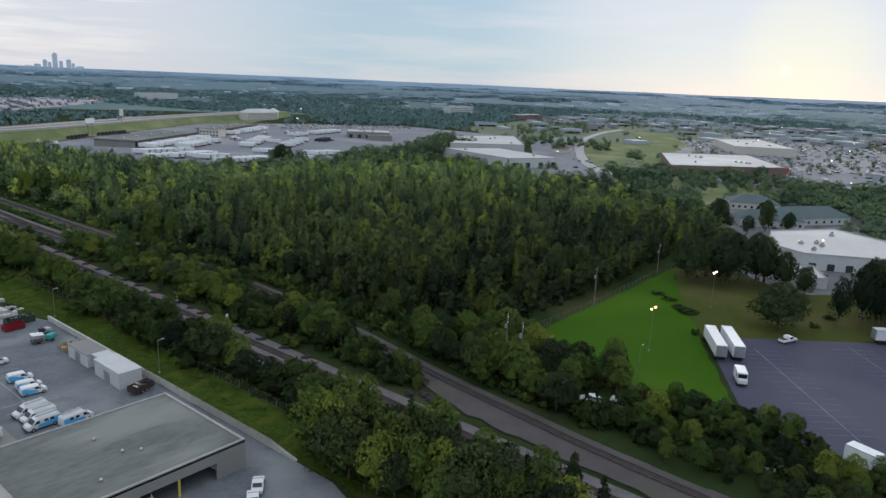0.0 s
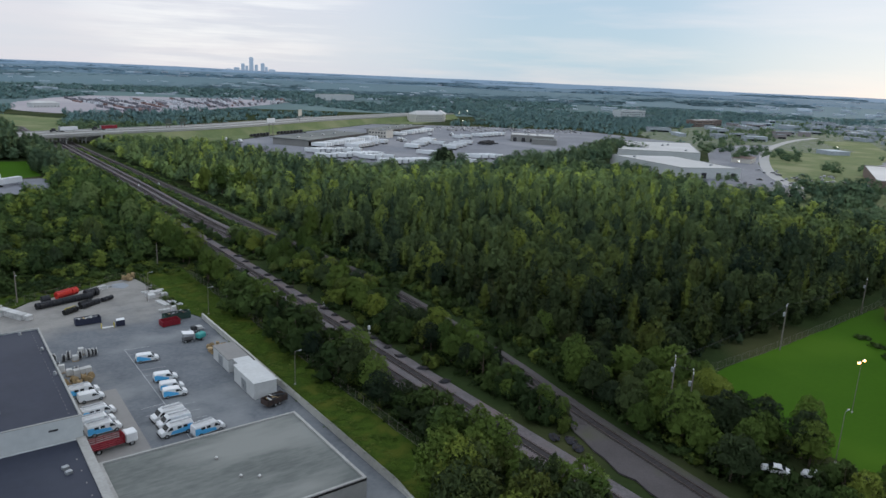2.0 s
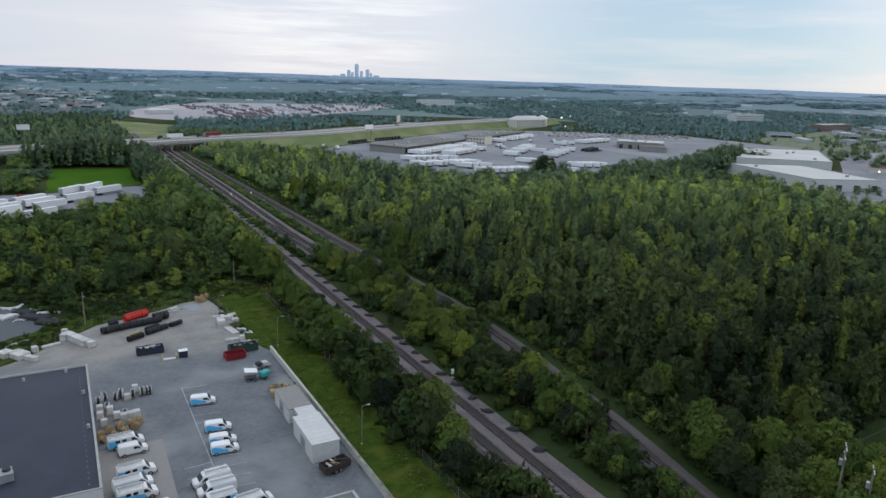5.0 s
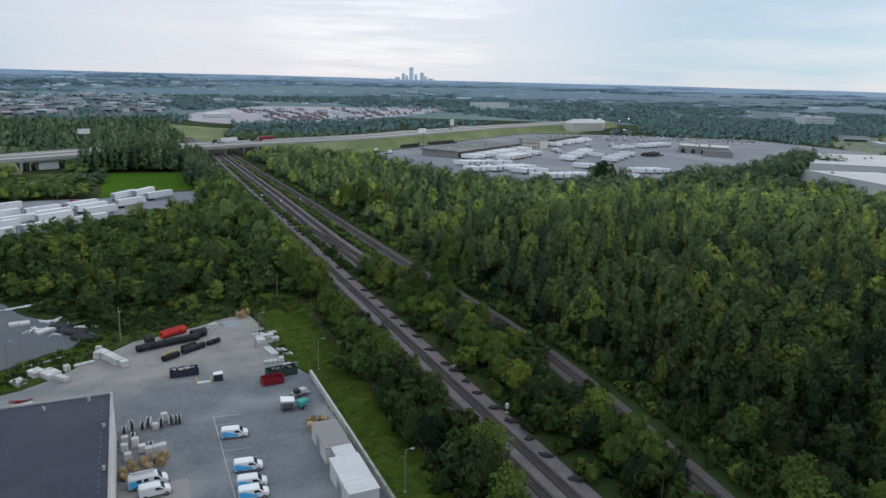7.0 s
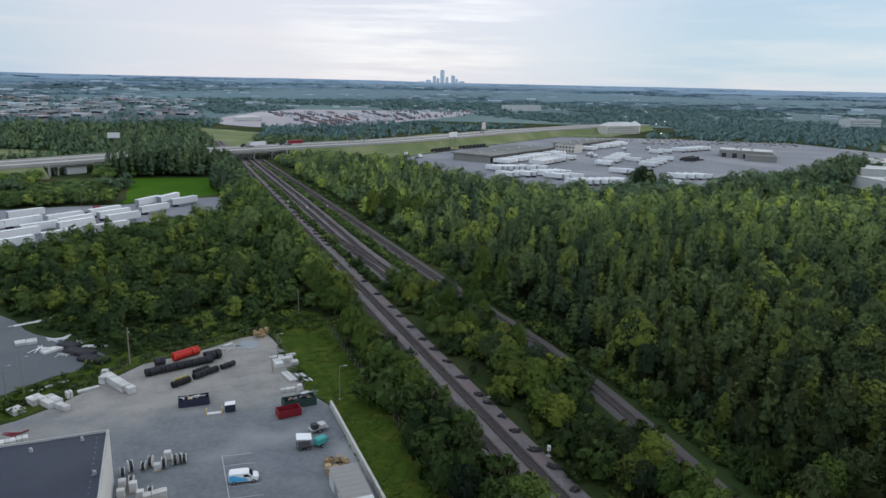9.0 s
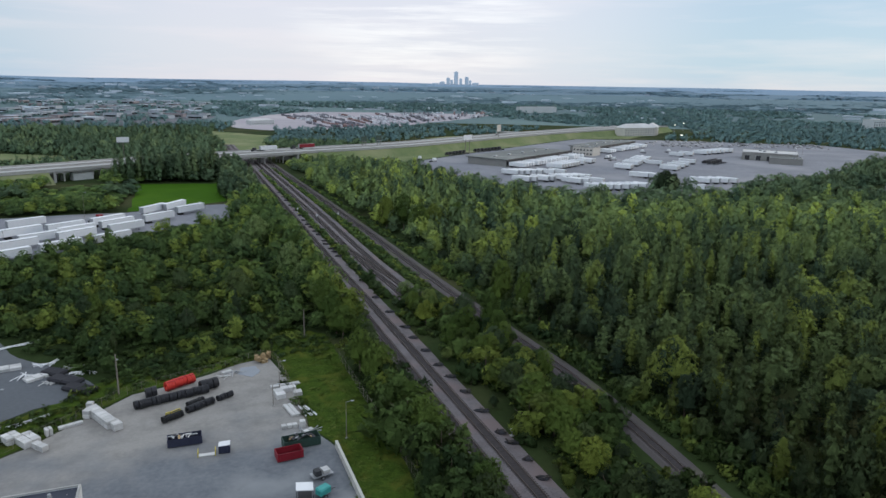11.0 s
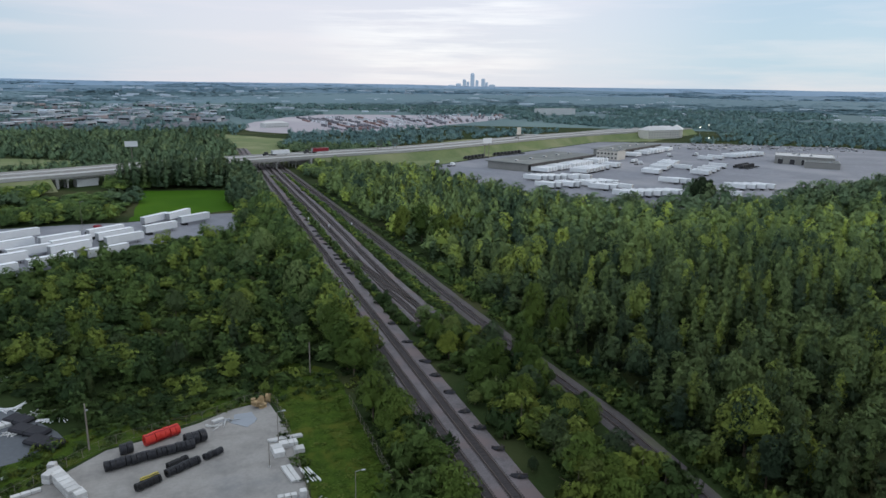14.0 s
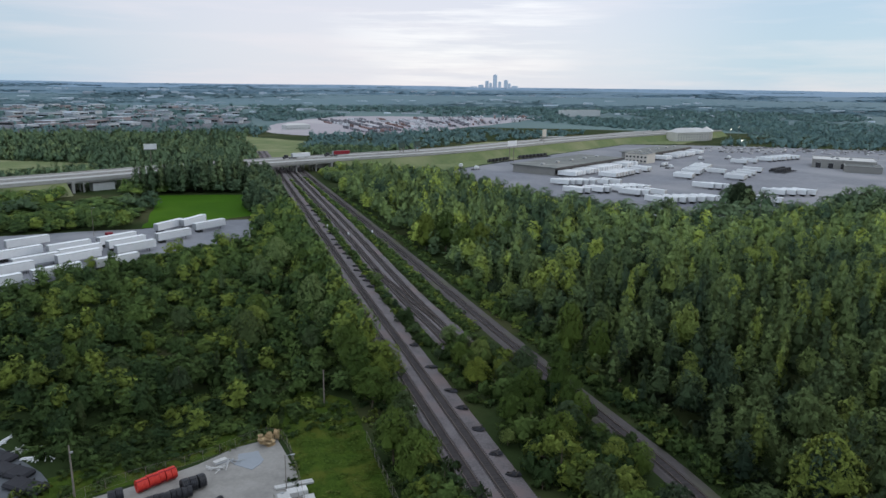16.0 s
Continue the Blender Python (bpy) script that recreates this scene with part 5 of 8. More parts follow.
solo("remote_roofs", raw_mesh("remote_roofs", verts, faces), M["far_roofs"], "tiny roofs of a remote town, paled for haze", "buildings", kind="stuff")
# block of tall trees before the viaduct
blk = [(x, y, rng.uniform(15.5, 19), rng.uniform(3.0, 4.4)) for poly in ([(-84, 502), (-66, 500), (-33, 503), (-25, 516), (-24, 556), (-60, 535)],) for x, y in scatter(poly, 4.6, rng)]
blk += [(x, y, rng.uniform(8, 12.5), rng.uniform(2.8, 4)) for x, y in scatter([(-25, 425), (-7, 425), (-6, 572), (-24, 560), (-22, 490), (-27, 450)], 4.6, rng)]
wood("viaduct_trees", blk, LOD_SPIRE_B, M["mid"], "tall dark green trees before the viaduct", "woodland")
west = [(x, y, rng.uniform(3.5, 8) * (1 if y < 425 else 0.36), rng.uniform(2.6, 4.0)) for x, y in scatter([(-76, 404), (-73, 455), (-74, 480), (-92, 492), (-130, 470), (-220, 412), (-260, 385), (-150, 402)], 4.8, rng)]
west += [(x, y, rng.uniform(4.5, 7.5), rng.uniform(2.6, 4.0)) for poly in ([(-240, 410), (-117, 474), (-117, 508), (-140, 502), (-215, 452)], [(-92, 498), (-66, 500), (-64, 536), (-84, 530), (-94, 516)]) for x, y in scatter(poly, 5.0, rng)]
wood("west_thicket", west, LOD_BROAD_B, M["scrub"], "brownish-green thicket below the viaduct", "woodland")
# shade trees in the park beside the east lot, and round the buildings beyond
for kind, x, y, h, w in (
    ("broad_dark", 139, 58, 15.5, 0.85), ("broad_dark", 144, 48, 17.5, 0.95), ("broad_dark", 151, 41, 16.5, 0.9), ("broad_dark", 155, 52, 16, 0.9), ("broad_bright", 158, 40, 15, 0.9), ("broad_dark", 148, 63, 13, 0.8), ("broad_dark", 153, 33, 12, 0.7),
    ("broad_dark", 109, 23, 12.2, 1.22), ("broad_dark", 146, 25, 10.5, 0.55), ("broad", 123, 11, 14, 0.5), ("broad", 126, 6, 19, 0.55), ("broad", 129, 2, 16, 0.6), ("broad_dark", 134, 1, 18, 0.55), ("broad_dark", 139, 4, 18, 0.7), ("broad_dark", 137, -6, 18, 0.6), ("broad", 130, -9, 13, 0.7), ("broad", 146, -6, 15, 0.9), ("broad_dark", 152, 5, 14, 0.8),
    ("bush", 87, 37.5, 2.0, 0.8), ("bush", 91, 35.0, 2.2, 0.8), ("bush", 84, 34.0, 1.8, 0.7), ("bush", 112, 55, 1.4, 2.2), ("bush", 107, 49, 1.3, 3.0), ("bush", 104, 46, 1.4, 2.6), ("bush", 116, 60, 1.2, 2.4), ("bush", 93, 32.5, 1.8, 0.9), ("bush", 118, 16, 1.6, 1.4), ("bush", 130, 14, 1.8, 1.5), ("bush", 136, 30, 1.7, 1.8),
    ("broad_dark", 254, 66, 15, 0.5), ("broad_dark", 262, 58, 9, 0.7), ("broad", 257, 45, 6, 0.9), ("broad_dark", 276, 74, 10, 0.7), ("broad_dark", 246, 84, 11, 0.8), ("broad", 240, 70, 9, 0.9), ("broad_dark", 268, 92, 11, 0.8), ("broad", 256, 100, 11, 1.0)):
    plant(kind, x, y, h, rng, w, "park trees")
town = []
for poly, gap, h0, h1 in (([(262, 102), (300, 112), (345, 112), (370, 95), (420, 90), (450, 128), (420, 175), (380, 215), (330, 215), (300, 170)], 7.5, 7, 12), ([(330, 50), (370, 92), (440, 60), (420, 10), (340, 20)], 8, 6, 11), ([(254, 34), (330, 44), (340, 20), (250, 8)], 9, 5, 9), ([(352, 330), (366, 336), (372, 296), (362, 300)], 8, 5, 8), ([(560, 300), (640, 330), (640, 430), (575, 420)], 15, 6, 9),
                          ([(206, 372), (232, 372), (232, 393), (210, 391)], 5.5, 11, 14), ([(242, 330), (314, 330), (314, 360), (250, 364)], 6.5, 10, 14), ([(366, 360), (384, 360), (384, 374), (366, 374)], 5.5, 10, 13), ([(248, 352), (300, 366), (372, 392), (440, 432), (480, 452), (470, 420), (410, 392), (380, 372), (300, 340)], 6.0, 10.5, 15)):
    town += [(x, y, rng.uniform(h0, h1), rng.uniform(3.2, 5.2)) for x, y in scatter(poly, gap, rng) if rng.random() < (0.33 if h1 == 12 else 0.8) and not any(math.hypot(x - cx, y - cy) < cr for cx, cy, cr in ((297, 87, 20), (284, 57, 22), (322, 72, 20)))]
town += [(x, y, h, w) for x, y, h, w in ((458, 409, 13, 8), (466, 402, 12, 7), (539, 381, 11, 8), (516, 328, 14, 6), (510, 332, 12, 5), (383, 209, 12, 6), (377, 198, 11, 6), (340, 179, 13, 7), (499, 242, 12, 7), (505, 250, 11, 6), (358, 172, 15, 8), (366, 166, 16, 8), (352, 164, 13, 7), (436, 142, 12, 7), (444, 138, 11, 6), (482, 132, 10, 6), (431, 157, 9, 6), (358, 254, 7, 3), (364, 251, 8, 3), (369, 248, 7, 3))]
wood("roadside_trees", town, LOD_BROAD_B, M["mid"], "dark green trees along streets and lots", "woodland")

# ---- buildings ----


def wall_box(bm, pts, z0, z1, thick=0.3):
    """Four or more walls with thickness round an outline."""
    n = len(pts)
    cx, cy = sum(p[0] for p in pts) / n, sum(p[1] for p in pts) / n
    inner = [(x + (cx - x) * thick / max(1, math.hypot(cx - x, cy - y)) * 1.4, y + (cy - y) * thick / max(1, math.hypot(cx - x, cy - y)) * 1.4) for x, y in pts]
    v = [[bm.verts.new((x, y, z)) for x, y in ring] for ring, z in ((pts, z0), (pts, z1), (inner, z1), (inner, z0))]
    for i in range(n):
        j = (i + 1) % n
        for a in range(4):
            b = (a + 1) % 4
            bm.faces.new((v[a][i], v[a][j], v[b][j], v[b][i]))
    bmesh.ops.recalc_face_normals(bm, faces=bm.faces)
    return bm


def openings(t, pts, edge, count, w, h, z, name, material, inset=0.04, label=""):
    """Windows or doors set in one wall, each a framed pane standing just proud of the wall."""
    (x0, y0), (x1, y1) = pts[edge], pts[(edge + 1) % len(pts)]
    ang = math.degrees(math.atan2(y1 - y0, x1 - x0))
    for i in range(count):
        f = (i + 0.5) / count
        fr = part(name, box(B(), 0, 0, 0, w + 0.2, 0.16, h + 0.2), M["wall_white"], t, label, pose(x0 + (x1 - x0) * f, y0 + (y1 - y0) * f, z - 0.1, 0, 0, ang))
        part("pane", box(B(), 0, 0, 0.1, w, 0.24, h), material, fr)


def flat_building(name, pts, h, wall, roof, label, category="building", units=3, seed=0, rows=()):
    t = thing(name, label, category)
    part("wall", wall_box(B(), pts, 0, h), wall, t)
    part("roof", slab(B(), pts, h - 0.5, h - 0.25), roof, t)
    part("parapet", wall_box(B(), pts, h, h + 0.25, 0.35), M["concrete"], t)
    r = random.Random(seed)
    cx, cy = sum(p[0] for p in pts) / len(pts), sum(p[1] for p in pts) / len(pts)
    for i in range(units):
        k = r.randrange(len(pts))
        f = r.uniform(0.15, 0.7)
        x, y = cx + (pts[k][0] - cx) * f, cy + (pts[k][1] - cy) * f
        u = part("roof_unit", box(B(), x, y, h - 0.25, 2.2, 1.6, 1.1, bevel=0.06), M["steel"], t)
        part("fan_cowl", cyl(B(), Matrix.Translation((x, y, h + 0.95)), 0.5, 0.45, 0.25, 10), M["frame"], u)
    for edge, count, w, hh, z, nm in rows:
        openings(t, pts, edge, count, w, hh, z, nm, M["glass"] if nm == "window" else M["frame"])
    return t


def yard_building_grey():
    """Low flat-roofed garage with an open bay front to the south."""
    t = thing("garage_building", "low grey garage with gravel roof and open vehicle bays", "garage")
    x0, x1, y0, y1, h = -62.2, -31.2, 67.5, 91.7, 5.0
    part("roof", slab(B(), [(x0, y0), (x1, y0), (x1, y1), (x0, y1)], h - 0.45, h - 0.12), M["roof_grey"], t, "weathered grey gravel roof with ponding stains")
    part("parapet", wall_box(B(), [(x0, y0), (x1, y0), (x1, y1), (x0, y1)], h - 0.45, h + 0.12, 0.4), M["concrete"], t, "pale metal-capped roof edge")
    part("wall", slab(B(), [(x1 - 0.3, y0), (x1, y0), (x1, y1), (x1 - 0.3, y1)], 0, h - 0.45), M["wall_grey"], t)
    part("wall", slab(B(), [(x0, y1 - 0.3), (x1 - 0.3, y1 - 0.3), (x1 - 0.3, y1), (x0, y1)], 0, h - 0.45), M["wall_grey"], t)
    part("wall", slab(B(), [(x0, y0 + 6), (x0 + 0.3, y0 + 6), (x0 + 0.3, y1 - 0.3), (x0, y1 - 0.3)], 0, h - 0.45), M["wall_grey"], t)
    part("wall", slab(B(), [(x1 - 5.2, y0), (x1 - 0.3, y0), (x1 - 0.3, y0 + 0.3), (x1 - 5.2, y0 + 0.3)], 0, h - 0.45), M["wall_grey"], t)
    part("fascia", slab(B(), [(x0, y0 - 0.02), (x1 - 5.2, y0 - 0.02), (x1 - 5.2, y0 + 0.3), (x0, y0 + 0.3)], 2.9, h - 0.45), M["wall_grey"], t, "deep painted fascia over the bays")
    # back of the bays, coloured dark in place of shade
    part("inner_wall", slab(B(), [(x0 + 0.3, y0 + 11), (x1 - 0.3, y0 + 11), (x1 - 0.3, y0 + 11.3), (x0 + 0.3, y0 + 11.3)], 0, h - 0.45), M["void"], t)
    for i in range(4):
        part("column", box(B(), x1 - 11.5 - 6.2 * i, y0 + 0.15, 0, 0.3, 0.3, 2.9), M["yellow"] if i == 0 else M["concrete"], t)
    for x, y in ((-47.5, 84), (-44, 76), (-52, 72), (-46.2, 77.5)):
        v = part("roof_vent", box(B(), x, y, h - 0.12, 0.5, 0.45, 0.3, 20, 0.05), M["slab"], t)
        part("vent_cap", cyl(B(), Matrix.Translation((x, y, h + 0.26)), 0.22, 0.18, 0.14, 10), M["pale"], v)
    for i in range(12):
        part("cap_joint", box(B(), x1 - 0.15, y0 + 1 + 2 * i, h + 0.11, 0.44, 0.06, 0.03), M["steel"], t)


def warehouse_dark():
    t = thing("warehouse", "large warehouse with dark membrane roof and white walls", "warehouse")
    x1, y0, y1, h = -62.5, 100.5, 144.5, 9.0
    P = [(-118, y0), (x1, y0), (x1, y1), (-118, y1)]
    part("wall", wall_box(B(), P, 0, h - 0.05, 0.3), M["wall_white"], t, "white painted metal wall")
    part("roof", slab(B(), [(-117.6, y0 + 0.3), (x1 - 0.35, y0 + 0.3), (x1 - 0.35, y1 - 0.3), (-117.6, y1 - 0.3)], h - 0.7, h - 0.15), M["roof_dark"], t, "dark blue-grey membrane roof")
    part("parapet", wall_box(B(), P, h - 0.05, h + 0.12, 0.3), M["concrete"], t, "pale parapet cap")
    for i in range(27):
        part("roof_anchor", box(B(), x1 - 1.5, y0 + 2 + 1.55 * i, h - 0.15, 0.10, 0.24, 0.04), M["slab"], t, "pale seam patch on the roof edge")
    u = part("roof_unit", box(B(), -74.2, 108.2, h - 0.15, 3.0, 2.0, 1.3, 8, 0.08), M["steel"], t, "grey rooftop air handler")
    part("fan_cowl", cyl(B(), Matrix.Translation((-73.4, 108.4, h + 1.3)), 0.55, 0.5, 0.3, 12), M["frame"], u)
    part("fan_cowl", cyl(B(), Matrix.Translation((-75.0, 108.1, h + 1.3)), 0.55, 0.5, 0.3, 12), M["frame"], u)
    for x, y in ((-66, 142.6), (-72.5, 141.5), (-63.6, 132), (-63.4, 119)):
        part("roof_vent", cyl(B(), Matrix.Translation((x, y, h + 0.15)), 0.3, 0.22, 0.6, 10), M["steel"], t)
    for x in (-76, -90, -104):
        part("roof_seam", box(B(), x, 122.5, h - 0.15, 0.12, 43, 0.02), M["blue_asphalt"], t, "faint roof seam")
    part("sign_panel", box(B(), -66.5, y0 - 0.06, 7.4, 1.3, 0.08, 0.3), M["frame"], t)
    # lower southern range
    P2 = [(-118, 55), (-62.7, 55), (-62.7, 100.2), (-118, 100.2)]
    part("wall", wall_box(B(), P2, 0, 5.45, 0.3), M["wall_white"], t, "white painted lower wall")
    part("roof", slab(B(), [(-117.6, 55.4), (-63.6, 55.4), (-63.6, 100.15), (-117.6, 100.15)], 4.9, 5.35), M["roof_dark"], t, "dark lower membrane roof")
    part("parapet", slab(B(), [(-63.6, 55), (-62.3, 55), (-62.3, 100.2), (-63.6, 100.2)], 5.3, 5.6), M["concrete"], t, "wide pale gutter edge")
    for i in range(11):
        part("roof_anchor", box(B(), -64.6, 58 + 3.6 * i, 5.35, 0.16, 0.34, 0.05), M["slab"], t)
    for x, y in ((-79, 90), (-66.2, 90.5), (-66.4, 92.0)):
        part("roof_vent", box(B(), x, y, 5.35, 0.9, 0.7, 0.5, 15, 0.05), M["steel"], t)


yard_building_grey()
warehouse_dark()


def shed(x0, y0, x1, y1, h, label):
    t = thing("storage_shed", label, "shed", group="storage sheds")
    P = [(x0, y0), (x1, y0), (x1, y1), (x0, y1)]
    part("wall", wall_box(B(), P, 0.05, h, 0.12), M["shed"], t)
    n = max(3, int((y1 - y0) / 1.2))
    part("roof", slab(B(), [(x0 - 0.12, y0 - 0.12), (x1 + 0.12, y0 - 0.12), (x1 + 0.12, y1 + 0.12), (x0 - 0.12, y1 + 0.12)], h, h + 0.14), M["slab"] if h < 2.85 else M["shed"], t)
    for i in range(n):
        part("roof_rib", box(B(), (x0 + x1) / 2, y0 + (i + 0.5) * (y1 - y0) / n, h + 0.14, x1 - x0, 0.06, 0.025), M["slab"] if h < 2.85 else M["shed"], t)
    d = part("door", box(B(), x0 - 0.03, (y0 + y1) / 2, 0.05, 0.06, 2.4, 2.3), M["steel"], t, "roll-up shed door")
    part("handle", box(B(), x0 - 0.09, (y0 + y1) / 2, 1.0, 0.05, 0.3, 0.08), M["frame"], d)


shed(-31.2, 123.6, -26.9, 132.8, 2.8, "cream metal storage shed with flat grey roof")
shed(-31.6, 108.8, -27.0, 119.4, 3.35, "white metal storage shed with ribbed roof")
shed(-30.2, 119.9, -27.0, 123.3, 2.9, "small white storage shed between two others")

bm = slab(B(), [(-24.75, 63), (-24.3, 63), (-24.32, 70), (-24.5, 130), (-24.7, 159), (-25.15, 159), (-24.95, 130), (-24.77, 70)], -0.2, 1.3)
for vv in bm.verts:
    if vv.co.y < 66 and vv.co.z > 0:
        vv.co.z = 0.3
solo("retaining_wall", bm, M["wall_cast"], "long stained concrete retaining wall beside the yard", "wall", kind="structure")
for i in range(30):
    tagged(part("wall_joint", box(B(), -24.545 - 0.0126 * i, 70.5 + 2.95 * i, 0.0, 0.46, 0.04, 1.305), M["concrete"], None), "vertical joint in the retaining wall", "joint", "wall joints", "structure")

# east side, from near to far
flat_building("office_building", [(189.5, 35), (197, 50), (227, 57), (256, 38), (240, 10), (205, 7)], 6.0, M["wall_white"], M["roof_white"], "white single-storey building with a patched pale roof", "building", 6, 1, ((1, 7, 1.6, 1.2, 1.6, "window"), (5, 5, 2.6, 2.6, 0.1, "door")))
flat_building("annex_building", [(158, 33), (176, 41), (182, 30), (165, 22)], 3.6, M["wall_white"], M["roof_white"], "low white annex with a pale roof", "building", 1, 2)


def gabled(name, x, y, rz, w, d, h, rise, wall, roof, label, wins=4, group="", storeys=1):
    t = thing(name, label, "building", pose(x, y, 0, 0, 0, rz), group)
    part("wall", wall_box(B(), [(-w / 2, -d / 2), (w / 2, -d / 2), (w / 2, d / 2), (-w / 2, d / 2)], 0, h, 0.3), wall, t)
    bm = B()
    e, o = 0.6, min(d / 2, w / 2) * 0.9
    lo = [bm.verts.new(p) for p in ((-w / 2 - e, -d / 2 - e, h - 0.1), (w / 2 + e, -d / 2 - e, h - 0.1), (w / 2 + e, d / 2 + e, h - 0.1), (-w / 2 - e, d / 2 + e, h - 0.1))]
    a, b = bm.verts.new((-w / 2 + o, 0, h + rise)), bm.verts.new((w / 2 - o, 0, h + rise))
    for f in ((lo[0], lo[1], b, a), (lo[1], lo[2], b), (lo[2], lo[3], a, b), (lo[3], lo[0], a), (lo[3], lo[2], lo[1], lo[0])):
        bm.faces.new(f)
    part("roof", bm, roof, t)
    for s in range(storeys):
        for i in range(wins):
            for sd in (-1, 1):
                fr = part("window", box(B(), 0, 0, 0, 1.6, 0.14, 1.5), M["wall_white"], t, m=pose(-w / 2 + (i + 0.5) * w / wins, sd * d / 2, 0.9 + 3.0 * s))
                part("pane", box(B(), 0, 0, 0.1, 1.3, 0.2, 1.3), M["glass"], fr)
    return t


gabled("clinic_building", 325, 93, -62, 26, 18, 4.0, 3.8, M["tan"], M["roof_teal"], "low clinic with a hipped blue-green shingle roof", 8)
gabled("clinic_building", 300, 60, -33, 44, 17, 4.0, 4.4, M["wall_white"], M["roof_teal"], "long low clinic with grey-green hipped roof", 9)
gabled("clinic_building", 274, 70, -60, 30, 12, 4.0, 3.8, M["wall_white"], M["roof_teal"], "white clinic wing with grey-green hipped roof", 7)
flat_building("store_building", [(434, 185), (538, 236), (600, 176), (505, 119)], 8, M["maroon"], M["roof_white"], "big store with wide pale roof and brick walls", "store", 9, 3, ((3, 6, 3, 2.5, 0.2, "door"),))
solo("store_sign", box(B(), 503, 122.5, 3.2, 12, 0.4, 5.2, -43, 0.1), M["red_pipe"], "plain red sign panel on the store corner", "sign")
flat_building("store_building", [(696, 219), (800, 278), (862, 240), (731, 165)], 8.5, M["tan"], M["roof_white"], "far white-roofed retail building", "store", 7, 4)
flat_building("warehouse", [(375, 363), (424, 338), (399, 262), (356, 282)], 7.5, M["wall_white"], M["roof_white"], "white metal warehouse with pale roof", "warehouse", 2, 5, ((2, 4, 4, 4, 0.1, "door"),))
flat_building("warehouse", [(420, 392), (500, 457), (568, 420), (476, 346)], 7.5, M["wall_white"], M["roof_white"], "wide pale-roofed warehouse behind trees", "warehouse", 5, 6)
gabled("depot_building", 345, 207, -57, 32, 15, 3.6, 1.6, M["tan"], M["slab"], "low tan depot with a pale roof", 6)
gabled("depot_building", 520, 330, 20, 26, 16, 4.2, 2.4, M["tan"], M["maroon"], "small building with a reddish hipped roof", 5)

# truck terminal


def dock(x, y, length, depth, rz, h, label):
    t = thing("truck_dock", label, "warehouse", pose(x, y, 0, 0, 0, rz))
    part("wall", wall_box(B(), [(0, 2.5), (length, 2.5), (length, depth), (0, depth)], 0, h - 0.6, 0.3), M["wall_grey"], t)
    part("roof", slab(B(), [(-1, 0), (length + 1, 0), (length + 1, depth + 2), (-1, depth + 2)], h - 0.6, h), M["roof_grey"], t, "long flat grey dock roof")
    part("canopy_edge", slab(B(), [(-1, -0.15), (length + 1, -0.15), (length + 1, 0), (-1, 0)], h - 1.6, h + 0.1), M["frame"], t, "dark canopy fascia")
    n = int(length / 4.2)
    for i in range(n):
        part("dock_door", box(B(), (i + 0.5) * length / n, 2.44, 1.2, 2.8, 0.16, 3.0), M["frame"], t)
    for i in range(5):
        part("roof_unit", box(B(), length * (i + 0.5) / 5, depth * 0.5, h, 3, 2.2, 1.1, 0, 0.08), M["steel"], t)


dock(190, 531, 106, 38, 32.7, 6.0, "long truck dock with flat grey roof and dark canopy")
dock(322, 616, 102, 26, 33.4, 6.0, "shorter truck dock with flat roof")
flat_building("terminal_office", [(292, 607), (306, 616), (317, 600), (303, 591)], 8, M["tan"], M["roof_grey"], "two-storey tan terminal office", "office", 2, 7, ((3, 6, 1.6, 1.4, 1.2, "window"), (3, 6, 1.6, 1.4, 4.6, "window")))
flat_building("repair_shop", [(428, 542), (452, 566), (484, 533), (456, 506)], 7, M["wall_grey"], M["roof_white"], "pale truck repair shop with big doors", "workshop", 3, 8, ((3, 5, 4, 4.2, 0.1, "door"),))
flat_building("repair_shop", [(426, 508), (440, 522), (458, 504), (444, 490)], 5, M["wall_grey"], M["roof_grey"], "lower grey wing of the repair shop", "workshop", 1, 9)
gabled("hotel_building", 512, 818, 8, 52, 18, 10.5, 5.0, M["cream"], M["roof_white"], "three-storey tan hotel with gabled roof", 12, storeys=3)
gabled("hotel_building", 552, 836, 50, 34, 16, 10.5, 5.0, M["cream"], M["roof_white"], "tan hotel wing with gabled roof", 8, storeys=3)
flat_building("hospital_building", [(1010, 870), (1082, 868), (1084, 890), (1012, 892)], 17, M["wall_white"], M["roof_white"], "pale multi-storey building above far trees", "building", 2, 10, ((0, 14, 2.2, 1.6, 4, "window"), (0, 14, 2.2, 1.6, 8, "window"), (0, 14, 2.2, 1.6, 12, "window")))
flat_building("office_block", [(985, 690), (1080, 700), (1084, 722), (990, 712)], 11, M["maroon"], M["roof_white"], "brick office block with strip windows", "office", 3, 11, ((0, 16, 4, 1.4, 3, "window"), (0, 16, 4, 1.4, 7, "window")))

flat_building("storage_hall", [(-107.5, 524.5), (-97, 531), (-99.5, 535), (-110, 528.5)], 4.4, M["wall_white"], M["roof_white"], "small white hall beside the viaduct piers", "building", 0, 13)

# scattered far buildings
rng = random.Random(71)
# far palette: wall and roof colours greyed and blued in place of haze
M["town_wall_hazed"] = mat("town_wall_hazed", (0.40, 0.43, 0.46), (0.32, 0.35, 0.38), 0.3, 0.05, 0.8)
M["town_brick_hazed"] = mat("town_brick_hazed", (0.30, 0.26, 0.26), (0.24, 0.21, 0.215), 0.3, 0.05, 0.9)
M["town_roof_hazed"] = mat("town_roof_hazed", (0.50, 0.54, 0.58), (0.40, 0.44, 0.48), 0.2, 0.03, 0.8)
M["town_roof_dark_hazed"] = mat("town_roof_dark_hazed", (0.22, 0.25, 0.28), (0.17, 0.195, 0.22), 0.2, 0.03, 0.8)
